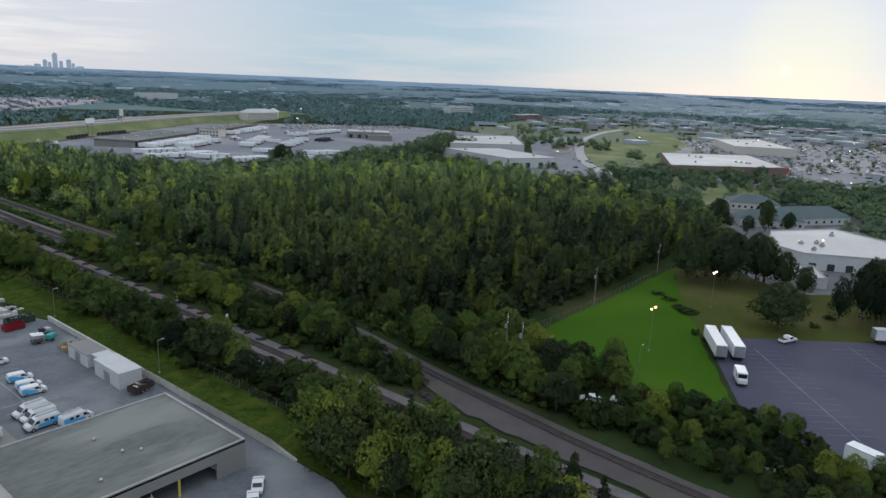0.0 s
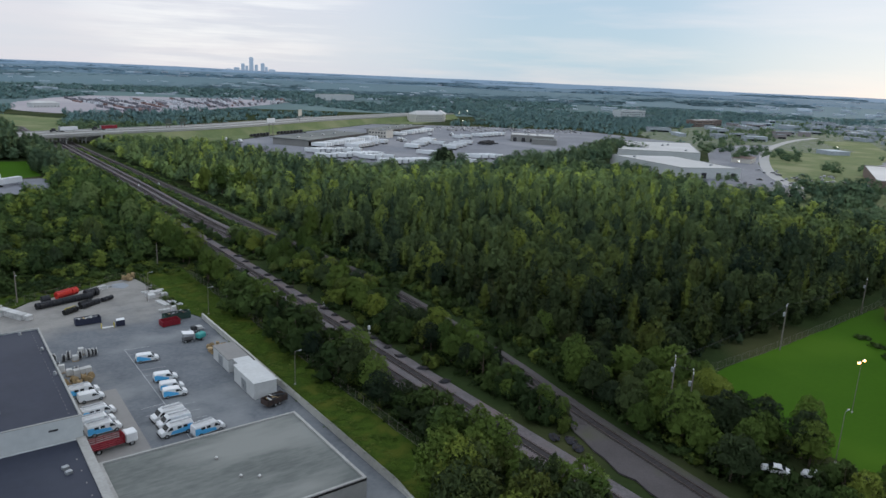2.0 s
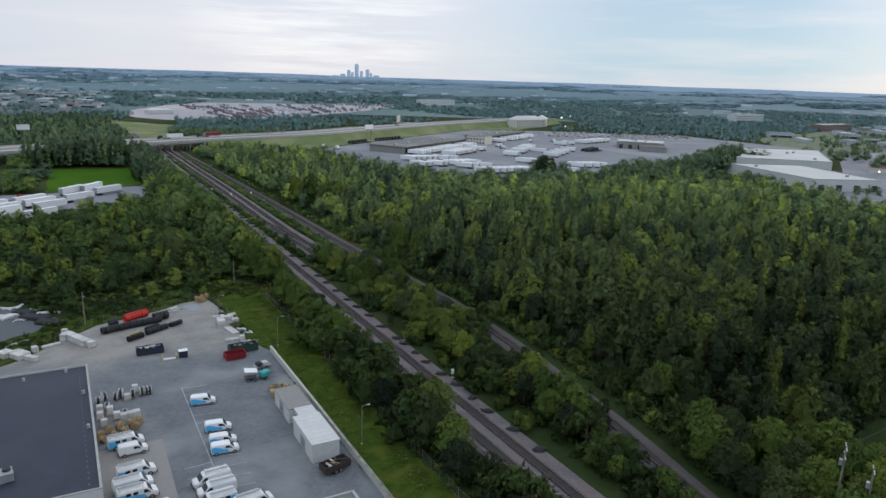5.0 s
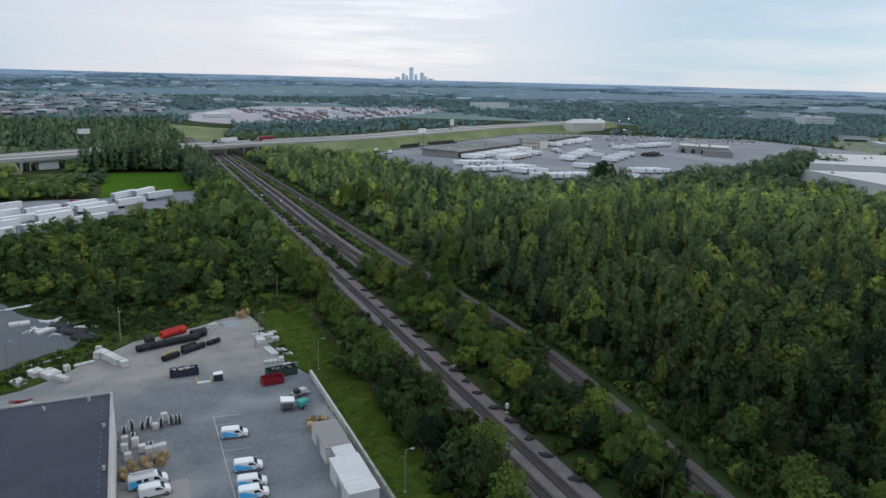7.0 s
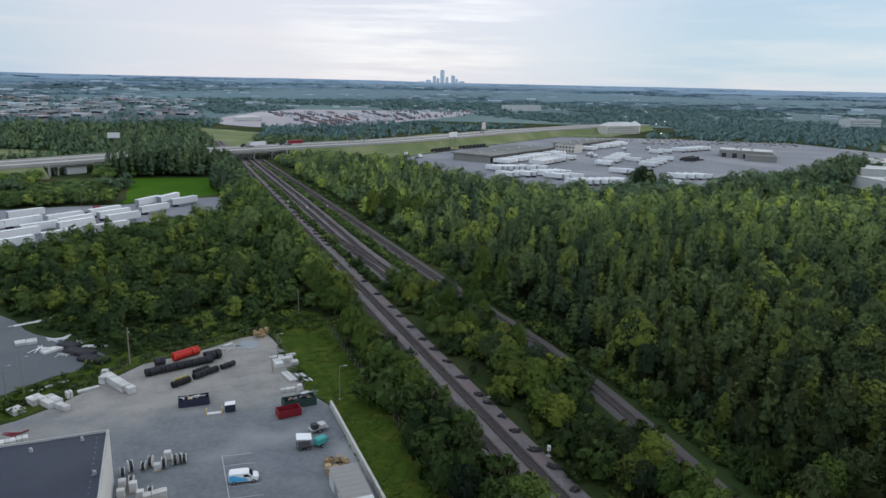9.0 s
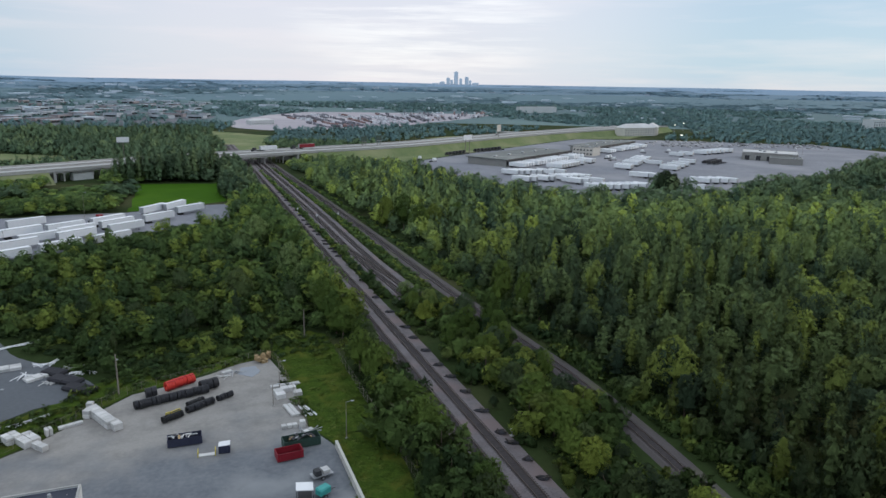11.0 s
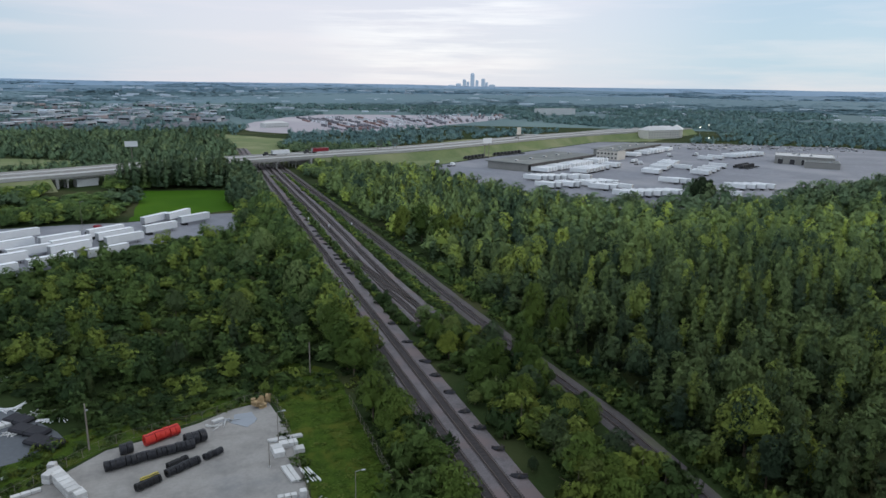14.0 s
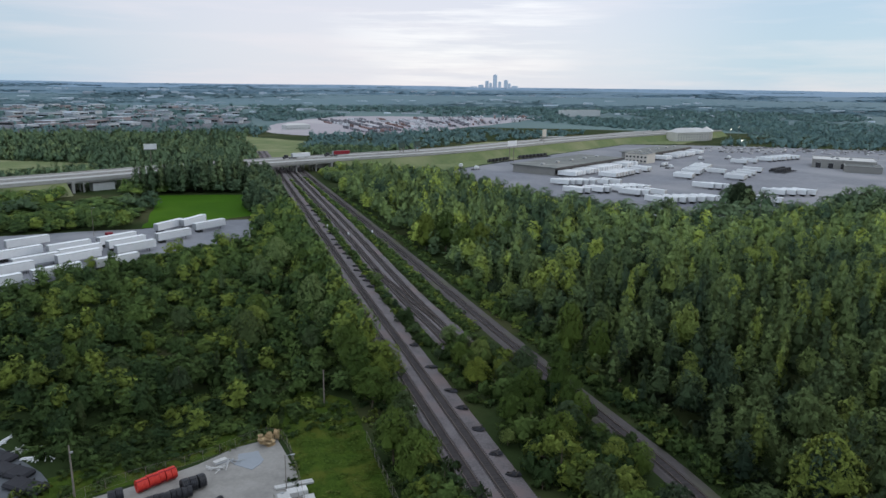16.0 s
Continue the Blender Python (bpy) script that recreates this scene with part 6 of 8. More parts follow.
WALLS = ["town_wall_hazed", "town_wall_hazed", "town_brick_hazed", "town_wall_hazed"]
ROOFS = ["town_roof_hazed", "town_roof_dark_hazed", "town_roof_hazed", "town_roof_dark_hazed"]


def far_building(x, y, rz, w, d, h):
    t = thing("commercial_building", "low flat-roofed commercial building in the distance", "building", pose(x, y, ground_height(math.hypot(x, y)), 0, 0, rz), "far buildings")
    P = [(-w / 2, -d / 2), (w / 2, -d / 2), (w / 2, d / 2), (-w / 2, d / 2)]
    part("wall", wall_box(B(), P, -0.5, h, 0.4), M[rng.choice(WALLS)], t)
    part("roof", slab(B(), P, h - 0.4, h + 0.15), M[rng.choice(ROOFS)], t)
    part("shop_front", box(B(), 0, -d / 2, 0.2, w * 0.8, 0.3, 2.4), M["glass"], t)


def spread(poly, spacing, keep, hmax):
    for x, y in scatter(poly, spacing, rng):
        if rng.random() < keep and not any(inside(x, y, c) for c in CLEAR if c is not CLEAR[7]):
            far_building(x, y, rng.choice((-35, -30, 55, 60)) + rng.uniform(-6, 6), rng.uniform(12, 42), rng.uniform(9, 24), rng.uniform(3.5, hmax * 0.85))


spread([(620, 300), (1000, 470), (1480, 760), (1500, -40), (950, 40), (900, 300)], 52, 0.72, 8)
spread([(640, 520), (760, 620), (950, 670), (1400, 780), (1000, 470), (700, 440)], 62, 0.6, 8)
spread([(400, 30), (640, 90), (900, 20), (900, -60), (420, -60)], 62, 0.5, 6)
spread([(-60, 1090), (-320, 1060), (-640, 1250), (-640, 1900), (40, 1900), (10, 1300)], 52, 0.66, 7)
spread([(30, 1010), (60, 960), (100, 980), (100, 1100), (60, 1180)], 40, 0.5, 7)
gabled("depot_hall", 66, 1080, 20, 36, 15, 6, 2.5, M["wall_white"], M["roof_white"], "white depot hall with a pale pitched roof", 8)
flat_building("elevated_building", [(660, 1440), (760, 1455), (764, 1480), (664, 1465)], 14, M["wall_white"], M["roof_white"], "long white building far down the highway", "building", 0, 12)


def tower(x, y, w, d, h):
    t = thing("skyscraper", "distant downtown tower tinted blue-grey for haze", "tower", pose(x, y, 40, 0, 0, -22), "downtown skyline")
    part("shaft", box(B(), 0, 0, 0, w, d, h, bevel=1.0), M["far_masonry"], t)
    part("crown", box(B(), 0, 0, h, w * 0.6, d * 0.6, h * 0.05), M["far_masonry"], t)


for az, w, h in ((21.85, 36, 92), (22.22, 26, 50), (22.7, 34, 60), (22.98, 22, 40), (21.5, 24, 42), (21.22, 30, 54), (20.75, 46, 30), (23.4, 56, 26), (20.2, 60, 20)):
    w *= 0.72
    tower(-60 + 4650 * math.sin(radians(az)), 30 + 4650 * math.cos(radians(az)), w, 26, h)

# ---- vehicles ----


def wheels(t, xs, half, r, w=0.24):
    for x in xs:
        for s in (-1, 1):
            wl = part("wheel", cyl(B(), Matrix.Translation((0, 0, 0)) @ pose(0, 0, 0, 90), r, r, w, 14), M["tyre"], t, m=pose(x, s * half, r))
            part("rim", cyl(B(), pose(0, s * (w / 2 + 0.005), 0, 90), r * 0.58, r * 0.58, 0.03, 10), M["steel"], wl)


def small_van(body="white", livery=True, label="small white and sky-blue service van parked in a bay"):
    """Nose to +x, base centre at the origin."""
    t = thing("service_van", label, "van", group="service vans")
    bm = prism(B(), [(-2.25, 0.35), (-2.3, 1.1), (-2.15, 1.78), (-1.7, 1.86), (0.45, 1.84), (0.85, 1.72), (1.35, 1.18), (2.05, 1.0), (2.28, 0.75), (2.28, 0.35)], 1.76)
    bmesh.ops.bevel(bm, geom=[e for e in bm.edges if abs(e.verts[0].co.y - e.verts[1].co.y) < 0.01], offset=0.09, segments=2, affect="EDGES")
    part("body", bm, M[body], t)
    for s in (-1, 1):
        if livery:
            part("side_panel", prism(B(), [(-2.2, 0.5), (-2.2, 1.5), (-1.6, 1.6), (-0.6, 1.25), (0.5, 0.9), (0.6, 0.5)], 0.03, s * 0.885), M["cyan"], t, "sky-blue livery panel")
        part("side_window", prism(B(), [(0.0, 1.18), (0.05, 1.62), (0.62, 1.6), (1.12, 1.18)], 0.03, s * 0.885), M["glass"], t)
        part("mirror", box(B(), 1.0, s * 1.0, 1.15, 0.12, 0.2, 0.18), M["frame"], t)
        part("headlight", box(B(), 2.2, s * 0.65, 0.72, 0.14, 0.3, 0.16), M["steel"], t)
    part("windscreen", prism(B(), [(0.82, 1.70), (0.90, 1.74), (1.42, 1.20), (1.34, 1.16)], 1.45), M["glass"], t)
    part("bumper", box(B(), 2.26, 0, 0.32, 0.14, 1.7, 0.26, bevel=0.04), M["frame"], t)
    part("bumper", box(B(), -2.28, 0, 0.32, 0.12, 1.7, 0.24, bevel=0.04), M["frame"], t)
    wheels(t, (-1.45, 1.5), 0.8, 0.33)
    return t


def large_van(livery=True, windows=True, label="white and sky-blue work van with roof ladder rack"):
    t = thing("work_van", label, "van", group="work vans")
    bm = prism(B(), [(-2.8, 0.4), (-2.85, 1.2), (-2.75, 2.0), (-2.4, 2.1), (1.05, 2.1), (1.4, 1.95), (1.95, 1.32), (2.65, 1.12), (2.85, 0.85), (2.85, 0.4)], 1.98)
    bmesh.ops.bevel(bm, geom=[e for e in bm.edges if abs(e.verts[0].co.y - e.verts[1].co.y) < 0.01], offset=0.1, segments=2, affect="EDGES")
    part("body", bm, M["white"], t)
    for s in (-1, 1):
        if livery:
            part("side_panel", prism(B(), [(-2.75, 0.55), (-2.75, 1.75), (-2.0, 1.75), (-0.9, 1.35), (0.9, 1.1), (1.2, 0.55)], 0.03, s * 0.995), M["cyan"], t, "sky-blue livery panel")
        part("side_window", prism(B(), [(0.75, 1.3), (0.8, 1.85), (1.2, 1.82), (1.68, 1.3)], 0.03, s * 0.998), M["glass"], t)
        if windows:
            for k in range(2):
                part("side_window", box(B(), -0.35 - 1.0 * k, s * 1.0, 1.35, 0.7, 0.03, 0.45), M["glass"], t)
        part("mirror", box(B(), 1.55, s * 1.14, 1.3, 0.14, 0.24, 0.24), M["frame"], t)
        part("headlight", box(B(), 2.78, s * 0.72, 0.82, 0.14, 0.32, 0.18), M["steel"], t)
        part("rack_rail", rod(B(), (-2.5, s * 0.62, 2.33), (0.9, s * 0.62, 2.33), 0.05), M["white"], t)
    for x in (-2.3, -1.2, -0.1, 0.8):
        r = part("rack_bar", box(B(), x, 0, 2.3, 0.07, 1.6, 0.06), M["white"], t)
        for s in (-1, 1):
            part("rack_foot", box(B(), x, s * 0.76, 2.08, 0.07, 0.07, 0.24), M["white"], r)
    part("ladder", box(B(), -0.8, 0.2, 2.38, 3.6, 0.4, 0.09), M["steel"], t, "aluminium ladder on the rack")
    part("windscreen", prism(B(), [(1.36, 1.92), (1.45, 1.97), (2.02, 1.34), (1.94, 1.28)], 1.62), M["glass"], t)
    part("bumper", box(B(), 2.84, 0, 0.36, 0.16, 1.9, 0.3, bevel=0.04), M["frame"], t)
    part("bumper", box(B(), -2.84, 0, 0.36, 0.16, 1.9, 0.26, bevel=0.04), M["steel"], t)
    wheels(t, (-1.75, 1.85), 0.9, 0.38)
    return t


def place(ob, spots):
    """The thing at the first spot, copies at the rest: x, y, heading[, z]."""
    first, *rest = spots
    ob.matrix_basis = pose(first[0], first[1], first[3] if len(first) > 3 else 0.03, 0, 0, first[2])
    for s in rest:
        copy_thing(ob, pose(s[0], s[1], s[3] if len(s) > 3 else 0.03, 0, 0, s[2]))


place(small_van(), [(-43.6, 138.2, -7), (-43.1, 126.6, -6), (-43.3, 121.6, -6), (-43.6, 118.6, -5)])
place(small_van("white", False, "plain white service van parked on the slab"), [(-57.2, 124.6, 4, 0.07)])
place(large_van(), [(-57.4, 117.2, 6, 0.07), (-57.9, 110.6, 5, 0.07), (-47.8, 103.8, 183), (-43.0, 101.4, 8), (-58.0, 127.6, 4, 0.07)])
place(large_van(False, False, "plain white work van with roof ladder rack"), [(-58.2, 113.6, 5, 0.07), (-47.4, 110.0, 184), (-47.2, 107.0, 182)])
place(large_van(True, True, "white and blue van under the garage roof"), [(-47.6, 70.5, -80)])


def car(paint, label, name="car"):
    t = thing(name, label, "car", group="parked cars")
    bm = prism(B(), [(-2.2, 0.3), (-2.25, 0.85), (-1.9, 0.95), (-1.5, 1.02), (-0.9, 1.42), (0.35, 1.42), (1.05, 0.98), (1.95, 0.86), (2.2, 0.65), (2.2, 0.3)], 1.76)
    bmesh.ops.bevel(bm, geom=[e for e in bm.edges if abs(e.verts[0].co.y - e.verts[1].co.y) < 0.01], offset=0.1, segments=2, affect="EDGES")
    part("body", bm, M[paint], t)
    for s in (-1, 1):
        part("side_window", prism(B(), [(-1.25, 1.04), (-0.85, 1.34), (0.3, 1.34), (0.85, 1.02)], 0.03, s * 0.885), M["glass"], t)
        part("headlight", box(B(), 2.14, s * 0.6, 0.62, 0.12, 0.32, 0.13), M["steel"], t)
    part("windscreen", prism(B(), [(0.36, 1.41), (0.44, 1.45), (1.1, 1.02), (1.02, 0.98)], 1.45), M["glass"], t)
    part("rear_window", prism(B(), [(-1.5, 1.03), (-1.55, 1.08), (-0.98, 1.45), (-0.92, 1.40)], 1.4), M["glass"], t)
    wheels(t, (-1.35, 1.4), 0.8, 0.32)
    return t


place(car("white", "white car parked on the asphalt drive"), [(-33.4, 61.2, 50), (-36.2, 58.6, 55), (-34.6, 70.9, 90), (31.0, 38.6, 120, 0.0), (34.8, 33.6, 100, 0.0)])


def pickup(paint, label, bed=None):
    t = thing("pickup_truck", label, "pickup", group="pickups")
    bm = prism(B(), [(-2.7, 0.5), (-2.7, 1.12), (-0.75, 1.14), (-0.65, 1.8), (0.55, 1.82), (1.15, 1.2), (2.45, 1.08), (2.7, 0.8), (2.7, 0.5)], 1.9)
    bmesh.ops.bevel(bm, geom=[e for e in bm.edges if abs(e.verts[0].co.y - e.verts[1].co.y) < 0.01], offset=0.08, segments=2, affect="EDGES")
    part("body", bm, M[paint], t)
    part("bed", box(B(), -1.72, 0, 1.10, 1.75, 1.55, 0.06), M["frame"], t, "dark open truck bed")
    for s in (-1, 1):
        part("side_window", prism(B(), [(-0.55, 1.2), (-0.5, 1.7), (0.48, 1.7), (0.95, 1.2)], 0.03, s * 0.955), M["glass"], t)
    part("windscreen", prism(B(), [(0.52, 1.8), (0.62, 1.83), (1.22, 1.22), (1.12, 1.18)], 1.55), M["glass"], t)
    if bed:
        part("load", box(B(), -1.7, 0, 1.14, 2.1, 1.8, 1.0, bevel=0.05), M[bed], t)
    wheels(t, (-1.7, 1.75), 0.86, 0.38)
    return t


place(pickup("white", "white pickup parked by the park edge"), [(99.5, 18.0, -22, 0.06)])


def scrap_trailer():
    """Open box trailer heaped with torn panels and offcuts."""
    t = thing("scrap_trailer", "rusty brown box trailer heaped with scrap panels", "trailer", pose(-29.0, 105.4, 0.03, 0, 0, 14))
    rust = mat("rusty_brown_steel", (0.075, 0.05, 0.04), (0.04, 0.03, 0.028), 3, 0.6, 0.85, world_co=False)
    part("floor", box(B(), 0, 0, 0.6, 4.6, 2.2, 0.12), rust, t)
    for s in (-1, 1):
        part("side_panel", box(B(), 0, s * 1.1, 0.6, 4.6, 0.08, 1.1), rust, t)
        part("end_panel", box(B(), s * 2.3, 0, 0.6, 0.08, 2.2, 1.1), rust, t)
        for k in range(5):
            part("side_post", box(B(), -2.1 + 1.05 * k, s * 1.17, 0.6, 0.1, 0.08, 1.15), M["frame"], t)
    r = random.Random(7)
    for k in range(16):
        part("scrap", box(B(), 0, 0, 0, r.uniform(0.7, 2.0), r.uniform(0.15, 0.6), 0.06), M[("frame", "wood", "pale", "tarp", "tarp")[k % 5]], t, m=pose(r.uniform(-1.6, 1.6), r.uniform(-0.7, 0.7), 1.35 + 0.03 * k, r.uniform(-18, 18), r.uniform(-18, 18), r.uniform(0, 180)))
    part("drawbar", rod(B(), (2.3, 0, 0.6), (3.4, 0, 0.4), 0.06), M["frame"], t)
    wheels(t, (-0.5, 0.4), 1.0, 0.36)


scrap_trailer()


def stake_truck():
    t = thing("stake_truck", "red flatbed truck with a white cab", "truck", pose(-57.6, 104.4, 0.07, 0, 0, 5))
    part("cab", box(B(), 2.6, 0, 0.6, 1.9, 2.1, 1.7, bevel=0.15), M["white"], t, "white truck cab")
    part("windscreen", box(B(), 3.56, 0, 1.4, 0.04, 1.7, 0.6), M["glass"], t)
    part("chassis", box(B(), -0.4, 0, 0.55, 6.6, 0.9, 0.3), M["frame"], t)
    part("bed", box(B(), -1.2, 0, 0.9, 5.2, 2.3, 0.2, bevel=0.03), M["red"], t, "red steel truck bed")
    for s in (-1, 1):
        for k in range(3):
            part("side_rail", box(B(), -1.2, s * 1.12, 1.25 + 0.35 * k, 5.2, 0.06, 0.16), M["red"], t)
        for k in range(5):
            part("stake", box(B(), -3.7 + 1.25 * k, s * 1.12, 1.1, 0.09, 0.1, 1.1), M["red"], t)
    part("headboard", box(B(), 1.4, 0, 1.1, 0.08, 2.3, 1.3), M["red"], t)
    wheels(t, (-2.6, 2.6), 0.9, 0.45)


stake_truck()


def trailer(paint="trailer", label="white box trailer parked on its landing legs", length=15.0, fine=True):
    t = thing("semi_trailer", label, "trailer", group="box trailers")
    bm = box(B(), 0, 0, 1.15, length, 2.6, 2.85, bevel=0.06)
    part("box_body", bm, M[paint], t)
    part("underframe", box(B(), 0, 0, 0.95, length * 0.96, 1.0, 0.2), M["frame"], t)
    part("rear_door", box(B(), -length / 2 - 0.02, 0, 1.2, 0.05, 2.4, 2.7), M["steel"], t)
    for s in (-1, 1):
        if fine:
            part("side_rail", box(B(), 0, s * 1.3, 1.12, length, 0.05, 0.16), M["steel"], t)
            part("top_rail", box(B(), 0, s * 1.3, 3.86, length, 0.04, 0.12), M["steel"], t)
        part("landing_leg", box(B(), length / 2 - 2.6, s * 0.9, 0, 0.16, 0.16, 1.0), M["frame"], t)
    for x in (-length / 2 + 1.5, -length / 2 + 2.8):
        part("axle", cyl(B(), pose(x, 0, 0.5, 90), 0.5, 0.5, 2.4, 14), M["tyre"], t)
    return t


tr = trailer()
place(tr, [(-108.3, 377.0, 33, .06), (-106.7, 358.5, 36, .06), (-92.0, 364.6, 34, .06), (-77.2, 375.0, 38, .06), (-98.7, 345.5, 33, .06), (-86.2, 348.0, 36, .06), (-87.1, 356.6, 36, .06), (-69.1, 358.6, 35, .06), (-104.4, 334.5, 34, .06), (-89.3, 328.5, 34, .06), (-104.0, 318.0, 35, .06), (-73.0, 338.5, 34, .06), (-73.2, 367.6, 38, .06), (-57.0, 377.4, 38, .06), (-59.8, 398.4, 50, .06), (-50.4, 405.8, 54, .06), (-43.6, 395.0, 38, .06), (-119.0, 349.5, 34, .06),
           (79.3, 30.1, 29.7, .06), (82.0, 26.8, 29.7, .06), (120.4, -4.8, -55, .06), (38.6, -13.0, 252, .06)])
rt = trailer("trailer", "white trailer parked at the truck terminal", 14.0, False)
u = Vector((0.8387, 0.5446, 0))
v = Vector((-0.5446, 0.8387, 0))
spots = []
rng = random.Random(81)
for i in range(25):
    if rng.random() < 0.8:
        p = Vector((190, 531, 0)) + u * (2.0 + 4.2 * i) - v * 6.6
        spots.append((p.x, p.y, math.degrees(math.atan2(-v.y, -v.x)), 0.06))
for i in range(22):
    if rng.random() < 0.7:
        p = Vector((322, 616, 0)) + u * (2.0 + 4.5 * i) - v * 6.6
        spots.append((p.x, p.y, math.degrees(math.atan2(-v.y, -v.x)), 0.06))
for (ax, ay), (bx, by), n in (((221, 515), (270, 547), 13), ((166, 489), (206, 485), 10), ((162, 455), (208, 456), 11), ((186, 441), (211, 436), 6), ((272, 500), (329, 552), 12), ((304, 486), (351, 522), 9), ((383, 575), (464, 601), 12), ((278, 421), (297, 417), 4), ((254, 455), (262, 449), 3), ((190, 412), (224, 409), 7), ((307, 522), (316, 520), 2), ((248, 407), (253, 397), 2)):
    for i in range(n):
        if rng.random() < 0.74:
            f = i / max(1, n - 1)
            spots.append((ax + (bx - ax) * f, ay + (by - ay) * f, 118 + rng.uniform(-4, 4), 0.06))
place(rt, spots)


def tractor(paint, label):
    t = thing("truck_tractor", label, "truck", group="truck tractors")
    part("cab", box(B(), 1.6, 0, 0.9, 2.4, 2.4, 2.2, bevel=0.2), M[paint], t)
    part("hood", box(B(), 3.4, 0, 0.8, 1.6, 2.0, 1.2, bevel=0.2), M[paint], t)
    part("windscreen", box(B(), 2.82, 0, 1.95, 0.04, 2.0, 0.8), M["glass"], t)
    part("chassis", box(B(), 0, 0, 0.7, 7.6, 0.9, 0.3), M["frame"], t)
    wheels(t, (-2.8, -1.5, 3.2), 1.0, 0.5, 0.4)
    return t


place(tractor("white", "white truck tractor standing on the apron"), [(x, y, a, .06) for x, y, a in ((304, 570, 40), (309, 573, 40), (301, 557, 10), (338, 566, 50), (402, 612, 20), (372, 610, 80), (145, 578, 30), (139, 594, 60))])
place(tractor("frame", "dark truck tractor parked in a row"), [(368 + 4.0 * (i % 6), 512 + 6 * (i // 6) + 2.0 * (i % 6), 130, .06) for i in range(12)] + [(176 + 4.4 * i, 622 + 3.0 * i, 120, .06) for i in range(6)] + [(214 + 4.6 * i, 647 + 2.4 * i, 120, .06) for i in range(8)])
place(tractor("red", "red truck tractor in the trailer lot"), [(-82.5, 383.2, 36, .06)])
# lorries on the highway deck
hw = trailer("trailer", "white box trailer on the highway deck", 14.5)
place(hw, [(20.0, 615.2, 23, 7.4)])
place(trailer("red", "red box trailer on the highway deck", 14.5), [(52.5, 628.8, 22, 7.4)])
place(tractor("frame", "dark tractor hauling a trailer on the highway"), [(10.4, 611.2, 203, 7.4), (42.9, 624.9, 202, 7.4)])


def step_van():
    t = thing("step_van", "white delivery step van parked on the lot", "van", pose(63.6, 19.0, 0.06, 0, 0, 205))
    part("box_body", box(B(), -0.6, 0, 0.6, 4.9, 2.2, 2.3, bevel=0.1), M["white"], t)
    part("nose", box(B(), 2.3, 0, 0.6, 1.2, 2.05, 1.1, bevel=0.15), M["white"], t)
    part("windscreen", prism(B(), [(1.82, 1.75), (1.86, 2.6), (1.92, 2.6), (2.1, 1.75)], 1.9), M["glass"], t)
    for s in (-1, 1):
        part("side_window", box(B(), 1.2, s * 1.11, 1.7, 0.7, 0.03, 0.7), M["glass"], t)
    part("bumper", box(B(), 2.95, 0, 0.5, 0.12, 2.0, 0.25), M["frame"], t)
    wheels(t, (-1.8, 1.7), 0.98, 0.42)


step_van()


def car_field(name, poly, spacing, keep, seed, label, rz):
    """Cars too small and many to count, as one mesh: body and cabin of each."""
    r = random.Random(seed)
    verts, faces = [], []
    for x, y in scatter(poly, spacing, r):
        if r.random() > keep:
            continue
        a = radians(rz + r.choice((0, 90)))
        c, s = math.cos(a), math.sin(a)
        for (lx, w, z0, z1, ox, ta) in ((2.2, 0.9, 0.25, 0.9, 0, 1.0), (1.2, 0.85, 0.9, 1.45, -0.2, 0.75)):
            b = len(verts)
            for z, k in ((z0, 1.0), (z1, ta)):
                for i, j in ((-1, -1), (1, -1), (1, 1), (-1, 1)):
                    px, py = ox + lx * i * k, w * j
                    verts.append((x + px * c - py * s, y + px * s + py * c, z + 0.06))
            faces += [(b + 4, b + 5, b + 6, b + 7), (b, b + 1, b + 5, b + 4), (b + 1, b + 2, b + 6, b + 5), (b + 2, b + 3, b + 7, b + 6), (b + 3, b, b + 4, b + 7)]
    solo(name, raw_mesh(name, verts, faces), CARS, label, "cars", kind="stuff")


CARS = mat("assorted_car_paint", (0.36, 0.36, 0.37), (0.16, 0.16, 0.17), 0.05, 0.02, 0.4, island=0.85)
car_field("retail_lot_cars", [(405, 70), (500, 112), (610, 165), (640, 262), (820, 320), (1100, 300), (900, 40), (480, 62)], 7.5, 0.3, 3, "many small parked cars in the retail lot", 40)
car_field("terminal_lot_cars", [(430, 700), (500, 735), (640, 650), (610, 600), (520, 640), (450, 640)], 8, 0.6, 4, "rows of parked cars at the terminal", 35)
car_field("town_lot_cars", [(900, 60), (1100, 300), (1000, 440), (1400, 700), (1450, 0)], 15, 0.5, 5, "scattered parked cars among far shops", 40)
car_field("works_lot_cars", [(330, 225), (385, 220), (465, 215), (500, 250), (470, 300), (430, 262), (360, 255)], 8, 0.35, 6, "parked cars beside the warehouses", 20)
car_field("office_lot_cars", [(160, 32), (250, 70), (330, 95), (380, 40), (250, 5)], 9, 0.3, 7, "parked cars round the clinics", 20)
car_field("highway_cars", [(-200, 482), (-204, 490), (-110, 545), (-20, 595), (60, 630), (150, 668), (300, 762), (304, 754), (152, 656), (60, 616), (-20, 583), (-108, 534)], 16, 0.22, 9, "a few cars on the highway", 35)
for o in bpy.data.objects:
    if o.name == "highway_cars":
        o.location.z = 7.4

# rail yard wagons and containers, far off: long rows in lines that fan out


